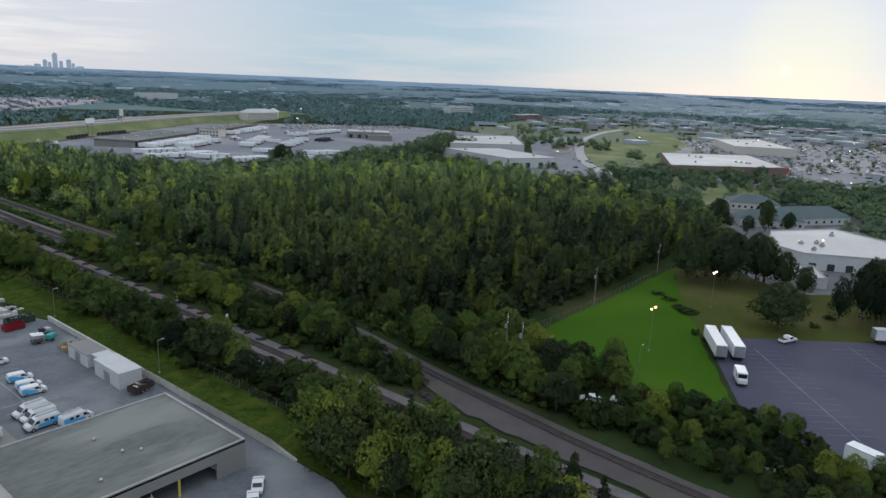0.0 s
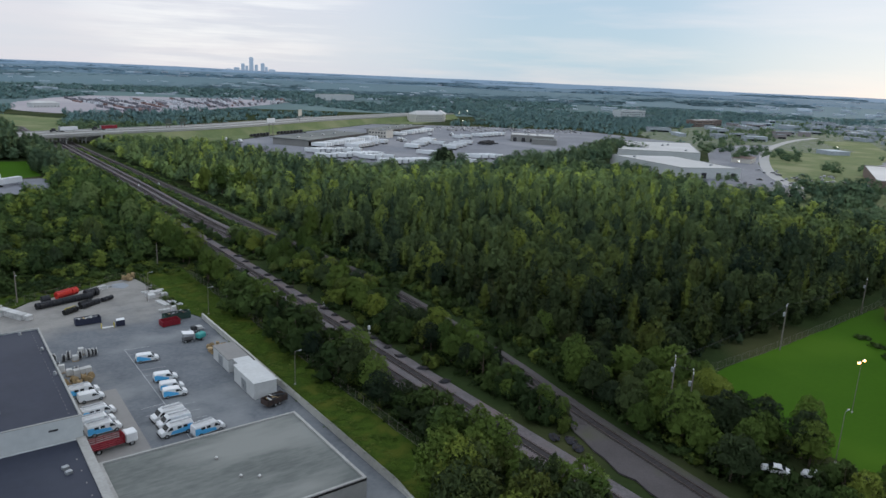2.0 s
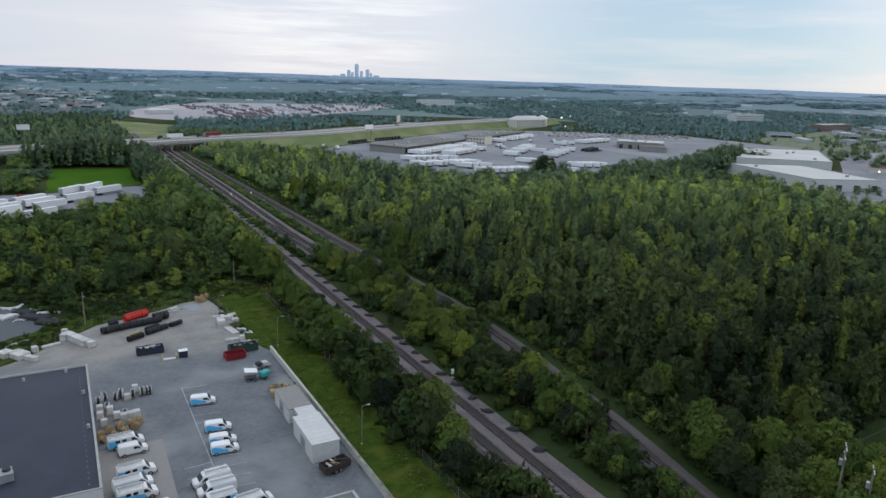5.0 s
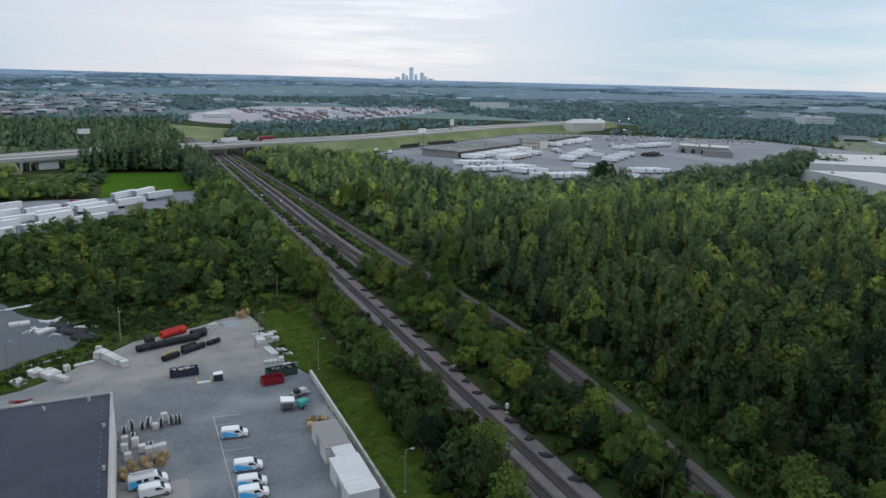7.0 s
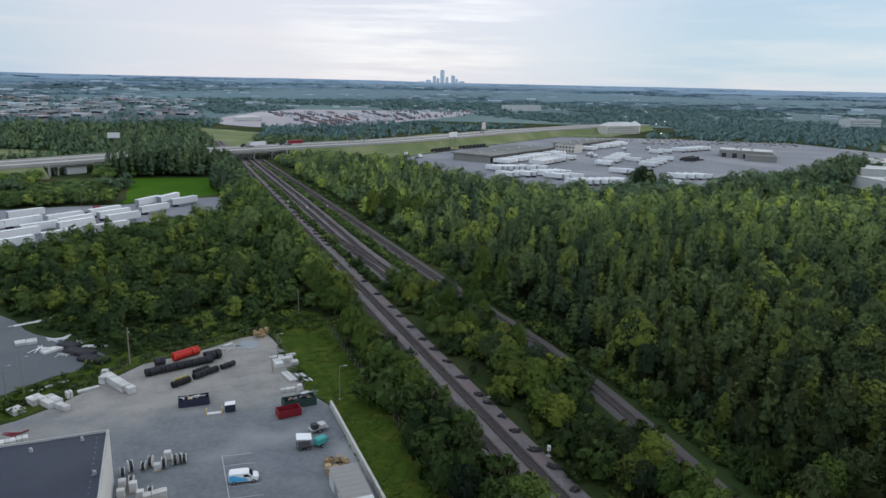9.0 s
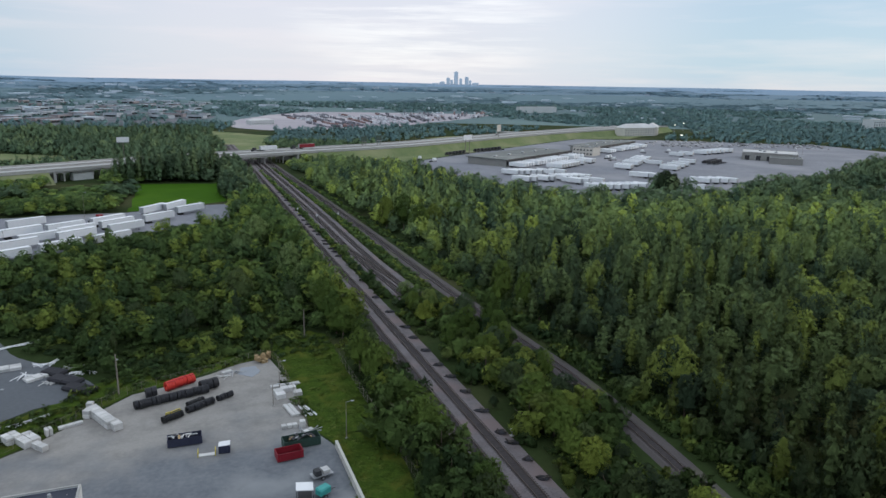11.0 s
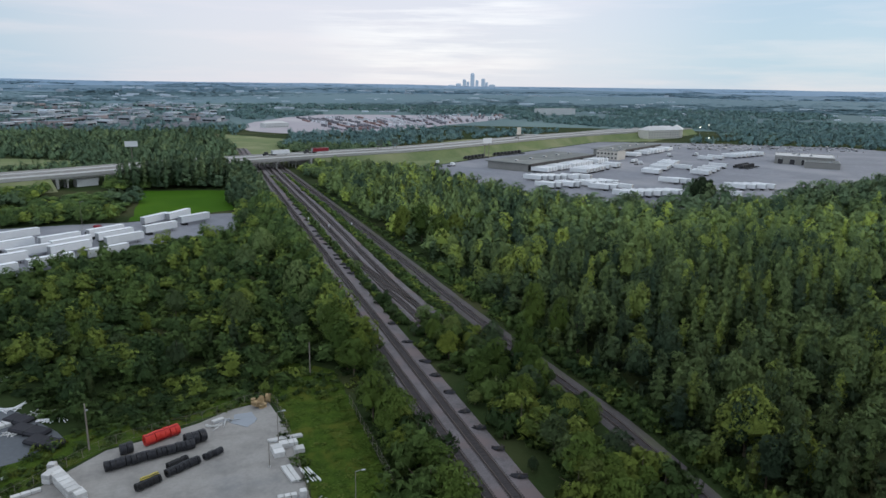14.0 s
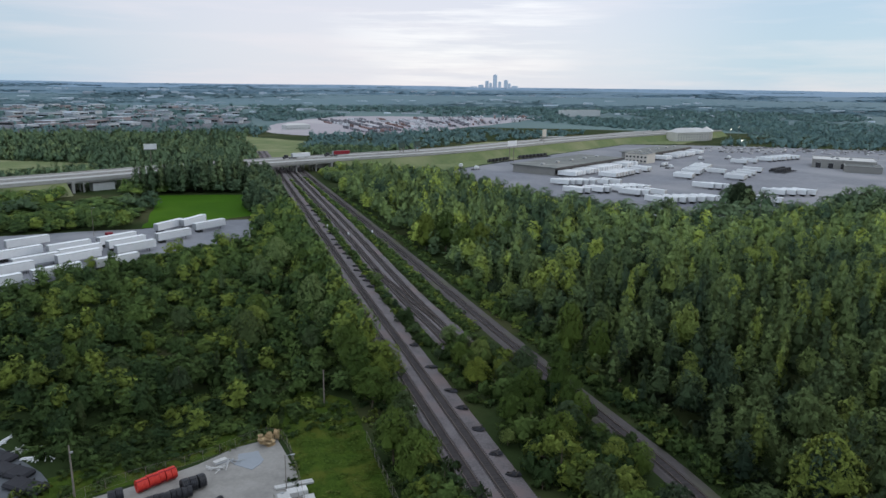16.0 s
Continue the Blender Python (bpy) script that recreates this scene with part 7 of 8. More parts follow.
def wagon_rows(name, keep, seed, paint, label):
    r = random.Random(seed)
    verts, faces = [], []
    for row in range(46):
        f = row / 45
        p0, p1 = Vector((110 + 500 * f, 1330 + 150 * f)), Vector((150 + 330 * f, 985 + 270 * f))
        n = int((p1 - p0).length / 15)
        a = math.atan2(p1.y - p0.y, p1.x - p0.x)
        c, s = math.cos(a), math.sin(a)
        run = 0
        for i in range(n):
            if run == 0:
                run = r.choice((3, 5, 8)) if r.random() < keep else -r.choice((3, 5, 7))
            on = run > 0
            run += -1 if run > 0 else 1
            if not on:
                continue
            p = p0.lerp(p1, (i + 0.5) / n) + Vector((r.uniform(-1, 1), r.uniform(-1, 1)))
            length, width, height = r.choice((6.1, 12, 13.5)), 2.6, r.choice((2.4, 2.9, 3.8))
            b = len(verts)
            for z in (0.05, height):
                for i2, j2 in ((-1, -1), (1, -1), (1, 1), (-1, 1)):
                    px, py = length / 2 * i2, width / 2 * j2
                    verts.append((p.x + px * c - py * s, p.y + px * s + py * c, z))
            faces += [(b + 4, b + 5, b + 6, b + 7), (b, b + 1, b + 5, b + 4), (b + 1, b + 2, b + 6, b + 5), (b + 2, b + 3, b + 7, b + 6), (b + 3, b, b + 4, b + 7)]
    solo(name, raw_mesh(name, verts, faces), paint, label, "wagons", kind="stuff")


wagon_rows("rust_wagons", 0.16, 92, mat("wagon_rust", (0.24, 0.15, 0.135), (0.20, 0.125, 0.12), 0.06, 0.02, 0.8, island=0.35), "rows of rust-red wagons in the far rail yard")
wagon_rows("dark_wagons", 0.30, 93, mat("wagon_grey", (0.14, 0.14, 0.16), (0.19, 0.18, 0.20), 0.06, 0.02, 0.8, island=0.4), "rows of dark grey wagons in the far rail yard")
wagon_rows("pale_containers", 0.3, 94, mat("container_pale", (0.52, 0.52, 0.54), (0.42, 0.43, 0.46), 0.06, 0.02, 0.7, island=0.3), "rows of pale containers in the far rail yard")

# ---- yard things ----


def dumpster(x, y, rz, L, W, H, paint, label, lid=False, junk=False):
    t = thing("dumpster", label, "dumpster", pose(x, y, 0.03, 0, 0, rz), "dumpsters")
    part("tub", wall_box(B(), [(-L / 2, -W / 2), (L / 2, -W / 2), (L / 2, W / 2), (-L / 2, W / 2)], 0.15, H, 0.09), M[paint], t)
    part("floor_plate", box(B(), 0, 0, 0.12, L - 0.1, W - 0.1, 0.12), M["frame"], t)
    for s in (-1, 1):
        for k in range(max(2, int(L / 1.1))):
            part("rib", box(B(), -L / 2 + 0.5 + k * (L - 1) / max(1, int(L / 1.1) - 1), s * (W / 2 + 0.05), 0.2, 0.12, 0.1, H - 0.25), M[paint], t)
        part("skid", box(B(), 0, s * W * 0.3, 0, L * 0.95, 0.16, 0.16), M["frame"], t)
    if lid:
        part("lid", box(B(), 0, 0, H, L, W, 0.08, ry=-4), M["white"], t, "pale plastic lid")
    if junk:
        r = random.Random(L)
        for k in range(12):
            part("scrap", box(B(), 0, 0, 0, r.uniform(0.6, 1.8), r.uniform(0.15, 0.5), 0.12), M[r.choice(["pale", "frame", "wood", "steel"])], t, m=pose(r.uniform(-L, L) * 0.36, r.uniform(-W, W) * 0.3, H - 0.25 + r.uniform(0, 0.2), r.uniform(-20, 20), r.uniform(-20, 20), r.uniform(0, 180)))
    return t


dumpster(-49.6, 168.6, 0, 5.7, 2.1, 1.6, "navy", "long dark navy roll-off dumpster half full of scrap", junk=True)
dumpster(-43.3, 163.6, -6, 1.9, 1.6, 1.5, "navy", "small navy dumpster with a pale lid", lid=True)
dumpster(-33.2, 158.2, 6, 4.4, 2.4, 1.5, "red", "red roll-off dumpster on the asphalt")
dumpster(-30.6, 161.6, 4, 6.4, 2.4, 1.7, "green", "dark green roll-off dumpster heaped with scrap", junk=True)


def barrier():
    t = thing("barrier_frame", "yellow steel safety barrier round a pale slab", "barrier", pose(-46.2, 163.4, 0.03, 0, 0, -4))
    part("plinth", box(B(), 0, 0, 0, 2.6, 0.9, 0.15), M["pale"], t)
    for x in (-1.4, 1.4):
        for s in (-0.6, 0.6):
            part("post", rod(B(), (x, s, 0), (x, s, 1.1), 0.07), M["yellow"], t)
        part("rail", rod(B(), (x, -0.6, 1.05), (x, 0.6, 1.05), 0.06), M["yellow"], t)


barrier()


def pipe_coil(x, y, rz, n, r, w, paint, label):
    """Coils of plastic conduit standing side by side on edge, each a hollow drum of wound pipe."""
    rj = random.Random(n * 7 + int(r * 100))
    for i in range(n):
        off = pose((i - (n - 1) / 2) * w * 1.1, rj.uniform(-0.12, 0.12), 0, 0, 0, rj.uniform(-9, 9))
        t = thing("conduit_coil", label, "pipe coil", pose(x, y, 0.03 + r, 0, 0, rz) @ off @ pose(0, 0, 0, 0, 90, 0), "conduit coils")
        me = COILS.get((r, w, paint))
        if me is None:
            bm = B()
            prof = [(r * 0.5, 0.0), (r * 0.5, -w / 2), (r * 0.93, -w / 2)]
            for k in range(8):
                prof.append((r if k % 2 == 0 else r * 0.95, -w / 2 + (k + 0.5) * w / 8))
            prof += [(r * 0.93, w / 2), (r * 0.5, w / 2), (r * 0.5, 0.0)]
            rings = [[bm.verts.new((math.cos(a * math.pi / 9) * q, math.sin(a * math.pi / 9) * q, zz)) for a in range(18)] for q, zz in prof[:-1]]
            rings.append(rings[0])
            for p0, p1 in zip(rings, rings[1:]):
                for a in range(18):
                    bm.faces.new((p0[a], p0[(a + 1) % 18], p1[(a + 1) % 18], p1[a]))
            bmesh.ops.recalc_face_normals(bm, faces=bm.faces)
            me = COILS[(r, w, paint)] = mesh_of(bm, "winding")
        part("winding", me, M[paint], t)
        for k in range(4):
            a = k * math.pi / 2 + 0.4
            part("strap", box(B(), math.cos(a) * r, math.sin(a) * r, -w / 2, 0.05, 0.16, w, math.degrees(a)), M["frame"] if paint != "red_pipe" else M["red"], t)


COILS = {}
pipe_coil(-50.2, 193.6, 29, 7, 1.0, 0.82, "red_pipe", "bright red coil of plastic conduit standing on edge")
pipe_coil(-55.6, 190.4, 20, 2, 1.0, 1.0, "black_pipe", "black coil of plastic conduit standing on edge")
pipe_coil(-51.6, 187.2, 15, 18, 0.85, 0.72, "black_pipe", "black coil of conduit in a long row")
pipe_coil(-44.6, 190.6, 18, 3, 1.1, 1.1, "black_pipe", "large black coil of conduit with pale straps")
pipe_coil(-51.6, 178.6, 30, 9, 0.66, 0.40, "tyre", "worn dark cable reel lying on gravel")
pipe_coil(-51.4, 179.9, 30, 7, 0.62, 0.36, "yellow", "dark-strapped yellow cable coil on gravel")
pipe_coil(-46.6, 182.0, 31, 12, 0.70, 0.44, "black_pipe", "small black cable coil in a row on gravel")
pipe_coil(-47.4, 183.5, 31, 8, 0.66, 0.40, "tyre", "worn dark cable coil in a second row")
pipe_coil(-41.8, 184.9, 31, 7, 0.58, 0.44, "black_pipe", "small black cable coil in a row on gravel")


def cable_reel(x, y, rz, r, w, flange, core, label, upright=True, z=0.03):
    t = thing("cable_reel", label, "cable reel", pose(x, y, z + (r if upright else 0), 0, 0, rz) @ (pose(0, 0, 0, 90) if upright else pose(0, 0, w / 2)), "cable reels")
    for s in (-1, 1):
        part("flange", cyl(B(), Matrix.Translation((0, 0, s * w / 2)), r, r, 0.09, 16), M[flange], t)
    part("drum", cyl(B(), Matrix(), r * 0.72, r * 0.72, w, 14), M[core], t)
    part("hub", cyl(B(), Matrix(), r * 0.12, r * 0.12, w + 0.14, 8), M["frame"], t)


rng = random.Random(101)
for x, y, k in ((-61.3, 146.0, 0), (-60.2, 147.2, 0), (-61.2, 142.4, 1), (-59.9, 143.0, 0), (-61.3, 139.6, 1), (-59.6, 140.8, 1), (-58.2, 146.8, 0), (-57.2, 147.6, 0), (-60.8, 136.6, 1), (-58.6, 138.4, 1), (-57.2, 138.8, 0), (-56.2, 146.0, 1), (-54.6, 148.8, 1), (-53.6, 147.0, 0), (-52.8, 147.2, 0), (-52.1, 147.0, 0), (-55.2, 146.6, 0)):
    if k:
        t = thing("palletised_load", "shrink-wrapped grey load on a wooden pallet", "pallet", pose(x, y, 0.03, 0, 0, rng.uniform(-8, 8)), "yard pallets")
        part("pallet", box(B(), 0, 0, 0, 1.25, 1.1, 0.14), M["wood"], t)
        part("load", box(B(), 0, 0, 0.14, 1.1, 1.0, rng.uniform(0.9, 1.6), bevel=0.08), M["pale"], t)
    else:
        cable_reel(x, y, 90 + rng.uniform(-15, 15), rng.uniform(0.75, 1.0), 0.6, "pale", "frame", "pale steel cable reel standing on edge", True, 0.03)
for x, y in ((-57.6, 136.4), (-56.4, 136.6), (-55.4, 136.8)):
    solo("crate", box(B(), 0, 0, 0, 1.15, 1.2, 1.9, bevel=0.05), M["pale"], "tall pale wrapped crate beside the warehouse", "crate", pose(x, y, 0.03, 0, 0, 4), "crates")
for x, y in ((-61.6, 132.0), (-61.4, 130.6), (-60.2, 133.6), (-59.6, 131.4), (-58.4, 134.2), (-57.8, 132.2), (-56.6, 134.6), (-56.0, 133.0), (-55.2, 135.0)):
    cable_reel(x, y, rng.uniform(0, 180), rng.uniform(0.62, 0.8), 0.75, "wood", "wood", "empty wooden cable reel", rng.random() < 0.75, 0.03)
for k in range(16):
    cable_reel(-29.3 + rng.uniform(-1.5, 2.2), 135.8 + rng.uniform(-2.2, 3.2), rng.uniform(0, 180), rng.uniform(0.4, 0.62), 0.6, "wood", "wood" if k % 3 else "black_pipe", "small wooden cable reel in a heap", k % 2 == 0, 0.03 if k < 10 else 0.7)
for k in range(15):
    cable_reel(-32.6 + rng.uniform(-1.7, 1.7), 202.4 + rng.uniform(-1.8, 1.2), rng.uniform(0, 180), rng.uniform(0.4, 0.7), 0.6, "wood", "wood", "weathered wooden cable reel in a heap", k % 2 == 0, 0.03 if k < 10 else 0.7)


def block_stack(x, y, rz, nx, ny, nz, size, label, gap=0.08):
    t = thing("block_stack", label, "block stack", pose(x, y, 0.03, 0, 0, rz), "pale stacks")
    me = mesh_of(box(B(), 0, 0, 0, size[0], size[1], size[2], bevel=0.05), "block")
    for i in range(nx):
        for j in range(ny):
            for k in range(nz):
                part("block", me, M["pale"], t, m=pose((i - (nx - 1) / 2) * (size[0] + gap) + rng.uniform(-.05, .05), (j - (ny - 1) / 2) * (size[1] + gap), k * size[2], 0, 0, rng.uniform(-3, 3)))


block_stack(-63.9, 182.6, -62, 7, 1, 2, (1.2, 1.9, 0.75), "long stack of pale grey blocks at the fence")
block_stack(-61.2, 178.4, -62, 3, 1, 2, (0.7, 1.6, 0.65), "short stack of pale pallets")
block_stack(-66.4, 184.6, -30, 1, 1, 2, (1.4, 1.2, 0.8), "two pale crates stacked")
block_stack(-66.2, 187.4, -20, 1, 1, 2, (1.2, 1.1, 0.9), "two pale crates stacked")
block_stack(-69.0, 181.8, 20, 3, 1, 1, (1.3, 0.8, 0.5), "low row of pale blocks")
block_stack(-72.2, 179.6, 25, 2, 1, 1, (0.5, 1.4, 1.3), "pale upright pallets leaning together")
block_stack(-75.2, 177.6, -55, 3, 2, 1, (1.3, 1.4, 1.2), "white wrapped bales in rows")
block_stack(-77.8, 178.8, -55, 2, 2, 2, (1.2, 1.2, 0.7), "white wrapped bales stacked two high")
block_stack(-72.8, 174.6, -50, 2, 1, 1, (1.5, 1.2, 1.0), "two white wrapped bales")
block_stack(-80.6, 175.6, -50, 2, 2, 1, (1.2, 1.1, 0.9), "pale wrapped bales by the bank")
block_stack(-79.0, 163.0, 12, 5, 1, 1, (0.8, 1.4, 0.9), "row of white appliances behind the warehouse")
# beside the verge
block_stack(-29.6, 187.2, 5, 1, 2, 1, (6.0, 0.45, 0.4), "long white beams laid on the ground")
block_stack(-31.4, 182.6, 10, 1, 2, 1, (1.8, 1.6, 1.0), "white wrapped load on gravel")
block_stack(-29.4, 184.6, 5, 2, 1, 1, (1.5, 1.5, 0.9), "pair of white wrapped loads")
block_stack(-27.9, 182.2, 5, 1, 1, 1, (1.7, 1.6, 0.8), "pale green-white crate on gravel")
block_stack(-30.2, 175.2, 100, 1, 2, 1, (5.2, 0.75, 0.45), "long white panels laid side by side")
block_stack(-31.6, 168.6, 0, 3, 1, 1, (0.9, 0.9, 0.7), "low row of white sacks")
block_stack(-29.2, 168.4, 0, 1, 1, 2, (1.0, 1.0, 0.6), "two white blocks stacked")


def lay_bars(x, y, rz, n, length, spread_deg, material, label, name="pipe", z=0.03, r=0.09):
    for i in range(n):
        a = rz + (i - n / 2) * spread_deg + rng.uniform(-3, 3)
        bm = rod(B(), (-length / 2, 0, r), (length / 2, 0, r), r, seg=8)
        solo(name, bm, M[material], label, "pipe", pose(x + rng.uniform(-.5, .5) + 0.35 * i, y + rng.uniform(-.4, .4), z + (i % 2) * r * 2, 0, 0, a), "loose pipes")


lay_bars(-28.4, 174.2, 105, 6, 4.6, 3, "white", "white plastic pipe lying on gravel")
lay_bars(-29.6, 166.2, 160, 7, 3.2, 24, "steel", "bent steel bar in a scrap heap")
lay_bars(-41.6, 195.6, 30, 6, 3.0, 25, "pale", "pale broken board on gravel")
lay_bars(-40.2, 197.0, 100, 7, 2.2, 31, "steel", "bent steel offcut on gravel")
block_stack(-40.6, 197.6, 25, 2, 1, 1, (1.1, 0.9, 0.5), "low pale scrap blocks on gravel")
lay_bars(-71.0, 207.5, 60, 10, 3.4, 17, "white", "white scrap pipe beside the storage lot")
lay_bars(-76.5, 203.5, 10, 9, 2.6, 28, "pale", "pale scrap bar beside the storage lot")
lay_bars(-82.0, 209.0, 120, 9, 3.8, 14, "white", "white scrap pipe beside the storage lot")
block_stack(-78.2, 207.2, 35, 3, 2, 1, (1.6, 1.1, 0.6), "pale scrap blocks beside the storage lot")
block_stack(-84.6, 214.0, 10, 2, 2, 1, (2.2, 1.2, 0.7), "white panels stacked beside the storage lot")
lay_bars(-76.6, 186.6, 30, 3, 7.5, 6, "white", "long white beam at the lot's edge")
lay_bars(-74.0, 210.5, 150, 9, 3.6, 22, "pale", "pale scrap bar beside the storage lot")
lay_bars(-79.0, 214.8, 20, 8, 4.5, 18, "white", "white scrap pipe beside the storage lot")
lay_bars(-86.0, 229.0, 25, 4, 9.0, 5, "white", "long white pole stacked by the storage lot")
lay_bars(28.5, 3.2, -20, 7, 4.0, 18, "pale", "pale broken pipe in the weeds")
lay_bars(-80.0, 166.5, 10, 5, 3.0, 20, "red", "rusty red frame behind the warehouse")
block_stack(-28.6, 165.6, 30, 2, 1, 1, (0.9, 0.9, 0.7), "pale sacks by the scrap")
for x, y, L in ((-72.4, 203.4, 7.5), (-69.2, 198.0, 7.0), (-75.2, 208.6, 5)):
    t = thing("tarped_stack", "black tarpaulin over a low stack", "tarp", pose(x, y, 0.05, 0, 0, -38), "tarped stacks")
    part("tarp", box(B(), 0, 0, 0, L, 3.2, 0.9, bevel=0.35), M["tarp"], t)
    part("strap", box(B(), 0, 0, 0.02, 0.12, 3.24, 0.92), M["frame"], t)


def canopy_cart():
    t = thing("canopy_cart", "equipment cart under a square white canopy", "cart", pose(-32.8, 145.2, 0.03, 0, 0, -8))
    part("canopy", box(B(), 0, 0, 2.1, 2.6, 2.3, 0.1, ry=5, bevel=0.03), M["white"], t, "white canopy sheet")
    for x in (-1.1, 1.1):
        for s in (-1, 1):
            part("post", rod(B(), (x, s, 0.5), (x, s, 2.15), 0.05), M["steel"], t)
    part("deck", box(B(), 0, 0, 0.5, 2.6, 2.0, 0.2), M["frame"], t)
    wheels(t, (-0.7, 0.7), 0.9, 0.3)


canopy_cart()


def chipper():
    t = thing("trailer_machine", "teal wheeled generator trailer", "machine", pose(-30.0, 145.0, 0.03, 0, 0, 30))
    part("housing", box(B(), 0, 0, 0.5, 2.2, 1.5, 1.2, bevel=0.2), M["teal"], t, "teal machine housing")
    part("grille", box(B(), 1.1, 0, 0.7, 0.06, 1.1, 0.7), M["frame"], t)
    part("drawbar", rod(B(), (1.0, 0, 0.5), (2.4, 0, 0.4), 0.06), M["frame"], t)
    wheels(t, (-0.3,), 0.85, 0.35)


chipper()
t = thing("utility_trailer", "flat grey utility trailer with boxes", "trailer", pose(-29.2, 150.4, 0.03, 0, 0, 15))
part("deck", box(B(), 0, 0, 0.55, 3.4, 1.8, 0.15), M["steel"], t)
part("box_load", box(B(), 0.7, 0.1, 0.7, 1.2, 1.4, 0.6, bevel=0.04), M["pale"], t)
part("box_load", box(B(), -0.8, -0.1, 0.7, 1.0, 1.2, 0.9, bevel=0.04), M["frame"], t)
wheels(t, (-0.2,), 0.95, 0.33)

solo("puddle", slab(B(), wavy([(-37.6, 199.5), (-34.2, 200), (-33.4, 196.5), (-35.6, 193.8), (-38.2, 196)], 1.2, 0.35, 44), 0.03, 0.085), mat("damp_gravel", (0.27, 0.29, 0.32), (0.23, 0.25, 0.27), 1, 0.3, 0.6), "damp bluish patch on the gravel", "puddle", kind="structure")

# ---- poles, lamps, fences, signs ----


def street_lamp(x, y, h, label, head="steel", two=False, rz=0.0, lit=None):
    t = thing("lamp_post", label, "street lamp", pose(x, y, 0, 0, 0, rz), "lamp posts")
    part("pole", rod(B(), (0, 0, -0.1), (0, 0, h), 0.085, 0.05, 8), M["pole"], t)
    part("base", cyl(B(), Matrix.Translation((0, 0, 0.15)), 0.2, 0.2, 0.3, 10), M["concrete"], t)
    for s in ((-1, 1) if two else (1,)):
        a = part("arm", rod(B(), (0, 0, h - 0.1), (s * 1.0, 0, h + 0.05), 0.035), M["steel"], t)
        hd = part("lamp_head", box(B(), s * 1.15, 0, h - 0.08, 0.6, 0.3, 0.16, bevel=0.05), M["steel"] if not lit else M["white"], a)
        if lit:
            part("bulb", box(B(), s * 1.15, 0, h - 0.32, 0.6, 0.42, 0.24), M[lit], t, "glowing lamp")


for x, y, h in ((-22.0, 111.2, 7.3), (-22.6, 161.3, 7.2), (-80.7, 184.8, 7.5), (-83.0, 181.0, 7.5), (-30.9, 186.2, 6.0), (-33.2, 178.5, 4.5), (43.3, 34.3, 9.8), (-88, 392, 12)):
    street_lamp(x, y, h, "slim grey lamp post with a pale head")
street_lamp(66.8, 41.7, 11.2, "tall wooden lamp post with a lit orange lamp", two=True, lit="sodium")
street_lamp(114.8, 43.2, 11.0, "tall lamp post with a lit reddish lamp", two=True, lit="redlamp")
street_lamp(206, 33, 9.0, "lamp post with a lit white lamp by the building", lit="sodium")
for x, y in ((520, 560), (640, 700), (430, 790), (470, 740)):
    street_lamp(x, y, 14, "tall lamp post at the terminal", two=True)


def utility_pole(x, y, h, arms, rz, label):
    t = thing("utility_pole", label, "utility pole", pose(x, y, 0, 0, 0, rz), "utility poles")
    part("pole", rod(B(), (0, 0, -0.2), (0, 0, h), 0.17, 0.11, 8), M["pole"], t)
    for k in range(arms):
        z = h - 0.4 - 1.3 * k
        a = part("crossarm", box(B(), 0, 0, z, 2.6, 0.13, 0.15), M["pole"], t)
        for i in (-1.15, -0.5, 0.5, 1.15):
            part("insulator", cyl(B(), Matrix.Translation((i, 0, z + 0.26)), 0.08, 0.05, 0.22, 8), M["white"], a)
    if arms:
        part("transformer", cyl(B(), Matrix.Translation((0, 0.36, h - 2.6)), 0.26, 0.26, 0.9, 12), M["steel"], t)


utility_pole(-61.7, 193.5, 8.6, 0, 0, "bare weathered utility pole at the yard fence")
part("lamp_bracket", box(B(), 0.25, 0, 7.3, 0.4, 0.25, 0.25), M["steel"], bpy.data.objects["utility_pole"])
utility_pole(30.6, 59.6, 13.4, 2, 35, "wooden utility pole with two crossarms")
utility_pole(29.6, 55.0, 12.6, 1, 35, "wooden utility pole with one crossarm")
utility_pole(87.5, 67.6, 12.0, 1, 20, "wooden utility pole beside the field fence")
utility_pole(140, 70.6, 10.5, 1, 20, "wooden utility pole beside the woods")
utility_pole(-21.0, 214.0, 7.5, 0, 0, "thin weathered pole in the scrub")
utility_pole(-48, 226, 6.5, 0, 0, "thin weathered pole in the scrub")
utility_pole(206, 352, 11, 1, 30, "wooden utility pole by the terminal drive")


def wire(a, b, sag):
    t = bpy.data.curves.new("wire", "CURVE")
    t.dimensions, t.bevel_depth = "3D", 0.025
    sp = t.splines.new("POLY")
    sp.points.add(12)
    for i in range(13):
        f = i / 12
        p = Vector(a).lerp(Vector(b), f)
        sp.points[i].co = (p.x, p.y, p.z - sag * 4 * f * (1 - f), 1)
    ob = new("overhead_wire", t)
    ob.data.materials.append(M["frame"])
    tagged(ob, "thin black overhead wire between utility poles", "wire", "overhead wires")


wire((30.6, 59.6, 13.3), (87.5, 67.6, 11.9), 1.2)
wire((87.5, 67.6, 11.9), (140, 70.6, 10.4), 1.2)
wire((30.6, 59.6, 12.0), (29.6, 55.0, 12.5), 0.1)


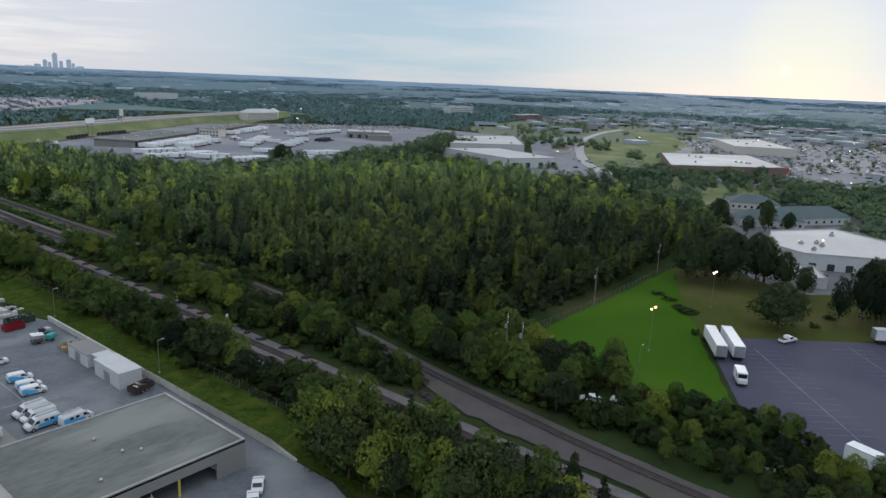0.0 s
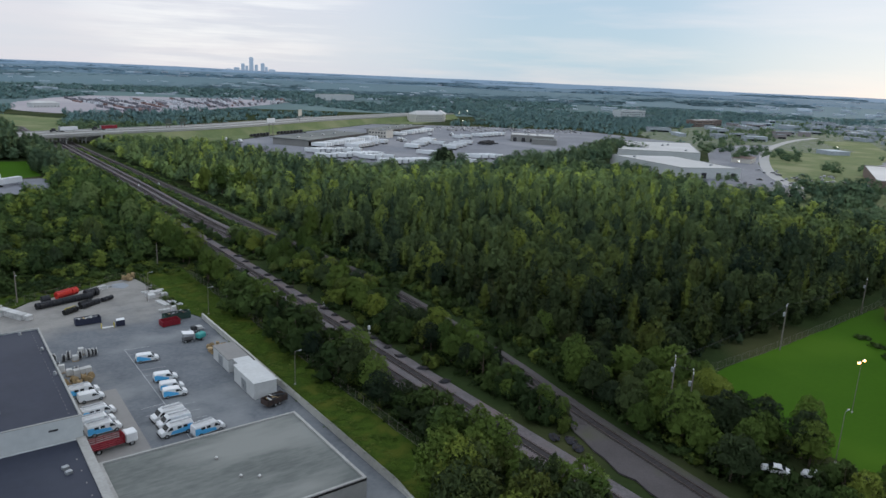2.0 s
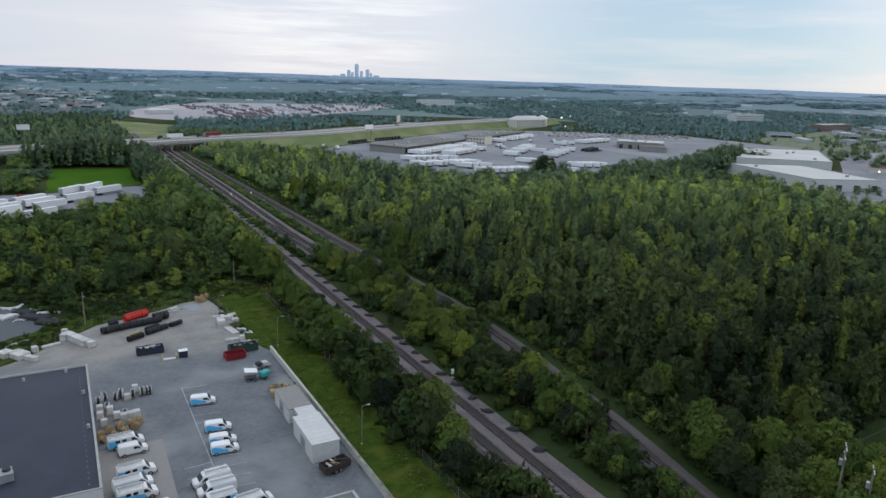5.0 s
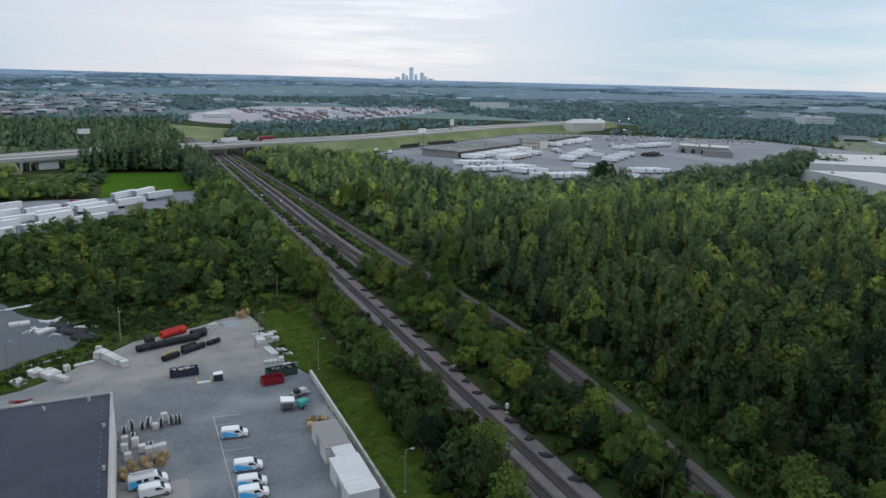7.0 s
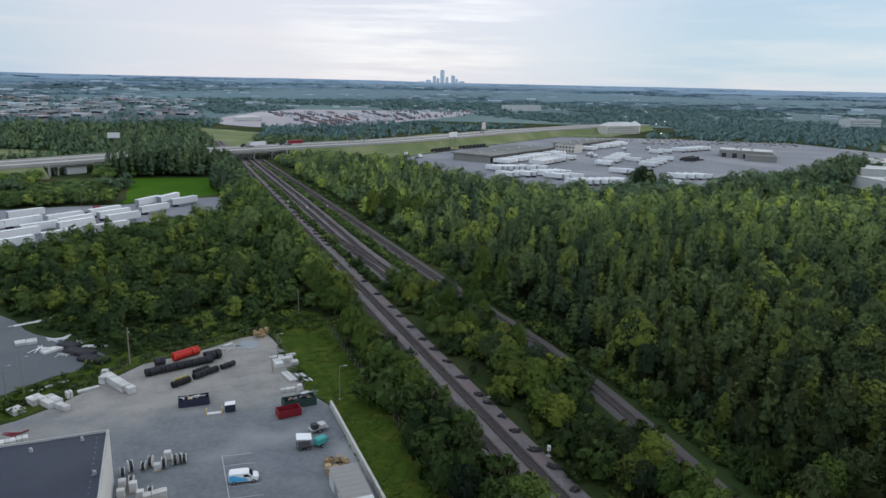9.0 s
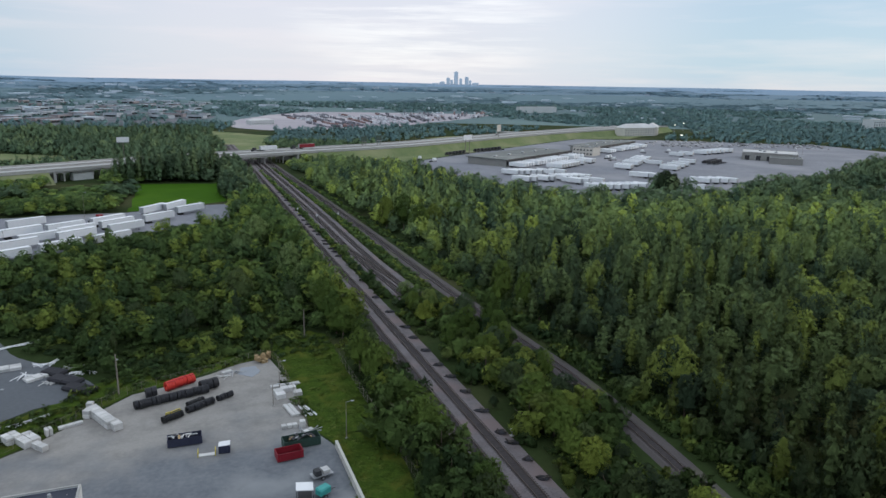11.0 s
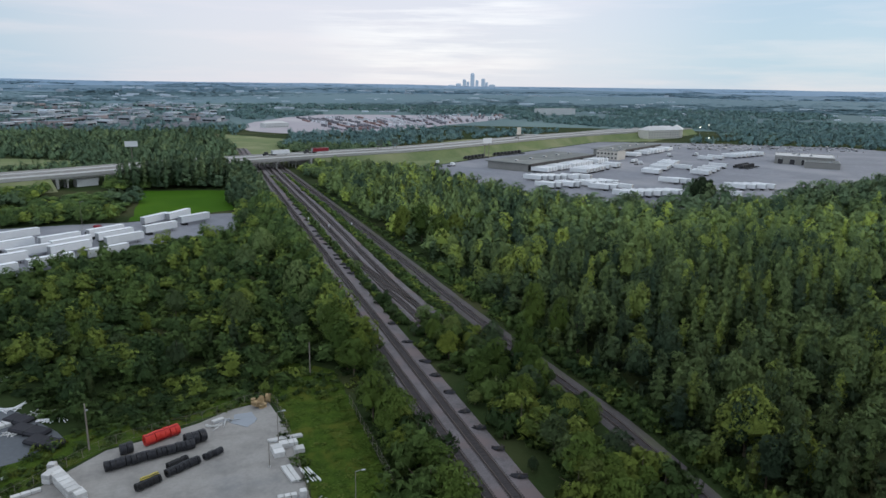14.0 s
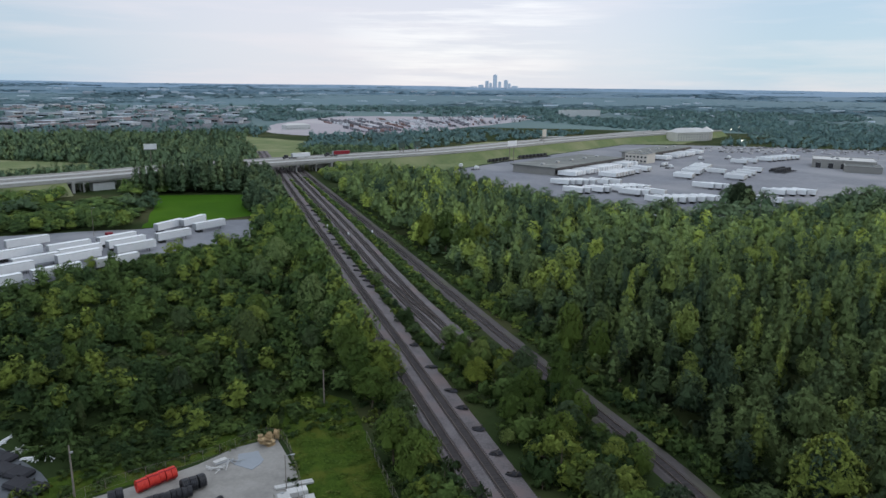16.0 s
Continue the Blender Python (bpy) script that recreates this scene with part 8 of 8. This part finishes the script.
def fence(path, h, gap, label, weeds=False):
    t = thing("chain_fence", label, "fence")
    pts = along(path, gap)
    me = mesh_of(rod(B(), (0, 0, 0), (0, 0, h), 0.035, seg=6), "post")
    for p, d in pts:
        part("post", me, M["pole"], t, m=pose(p.x, p.y, 0))
    for z in (h - 0.03, 0.12):
        part("rail", ribbon(B(), path, [(-0.012, z - 0.012), (-0.012, z + 0.012), (0.012, z + 0.012), (0.012, z - 0.012)], gap), M["pole"], t)
    for k in range(6):
        z = 0.3 + k * (h - 0.4) / 6
        part("mesh_wire", ribbon(B(), path, [(-0.003, z - 0.003), (-0.003, z + 0.003), (0.003, z + 0.003), (0.003, z - 0.003)], gap), M["pole"], t)


fence([(-14.9, 60), (-14.9, 120), (-15.2, 160), (-15.8, 198)], 1.9, 3.0, "galvanised chain-link fence along the railway verge")
fence([(56, 69.2), (92, 68.6), (158, 70.6), (246, 75.5)], 2.0, 3.2, "weedy wire fence between field and forest")
fence([(-28.6, 167), (-28.9, 191), (-31.4, 204.2), (-44, 198.8), (-59, 193.6), (-69.4, 183), (-80, 173.2)], 1.8, 3.0, "chain-link fence round the yard's end")
block_stack(50.5, 18.5, 20, 1, 1, 1, (2.0, 0.8, 0.2), "pale slab lying on the grass edge")


def billboard(x, y, h, w, hh, rz, label, paint="white", posts=1):
    t = thing("billboard", label, "billboard", pose(x, y, 0, 0, 0, rz))
    for k in range(posts):
        part("post", rod(B(), ((k - (posts - 1) / 2) * w * 0.5, 0, 0), ((k - (posts - 1) / 2) * w * 0.5, 0, h), 0.3, seg=8), M["pole"], t)
    part("panel", box(B(), 0, -0.2, h, w, 0.4, hh), M[paint], t)
    part("frame", box(B(), 0, 0.1, h - 0.3, w + 0.6, 0.3, 0.3), M["frame"], t)
    part("catwalk", box(B(), 0, -0.7, h - 0.4, w, 0.8, 0.1), M["steel"], t)


billboard(-86.5, 650, 12.5, 9, 4.0, 10, "white billboard panel on a tall post")
billboard(196, 628, 13, 12, 4.5, 30, "pale billboard beside the terminal", posts=2)
billboard(268, 716, 14, 9, 7, 40, "dark roadside sign on a tall mast", "tan")
for x, y in ((104, 640), (120, 650)):
    billboard(x, y, 12, 7, 4, 28, "green overhead highway sign", "green", 2)

t = thing("tank_trailer", "white rounded tanker standing under the viaduct", "trailer", pose(-86, 550, 0, 0, 0, 33))
part("tank", cyl(B(), pose(0, 0, 2.2, 0, 90, 0), 1.5, 1.5, 9, 16), M["white"], t)
part("cradle", box(B(), 0, 0, 0, 9, 2.2, 1.2), M["frame"], t)

# isolated lights of the far town
bulb = mesh_of(box(B(), 0, 0, 0, 0.9, 0.9, 0.7, bevel=0.2), "lamp_glow")
for x, y, z in ((640, 880, 12), (700, 330, 9), (560, 800, 14), (820, 230, 10), (900, 140, 10), (1100, 420, 12), (1200, 300, 12), (760, 120, 9), (980, 260, 12), (460, 300, 6), (620, 110, 8), (1320, 200, 12), (440, 640, 14)):
    t = thing("area_light", "small lit area light on a mast", "area light", pose(x, y, 0), "far lit lights")
    part("mast", rod(B(), (0, 0, 0), (0, 0, z), 0.12, seg=6), M["steel"], t)
    part("lamp_glow", bulb, M["lamp_white"], t, m=pose(0, 0, z))
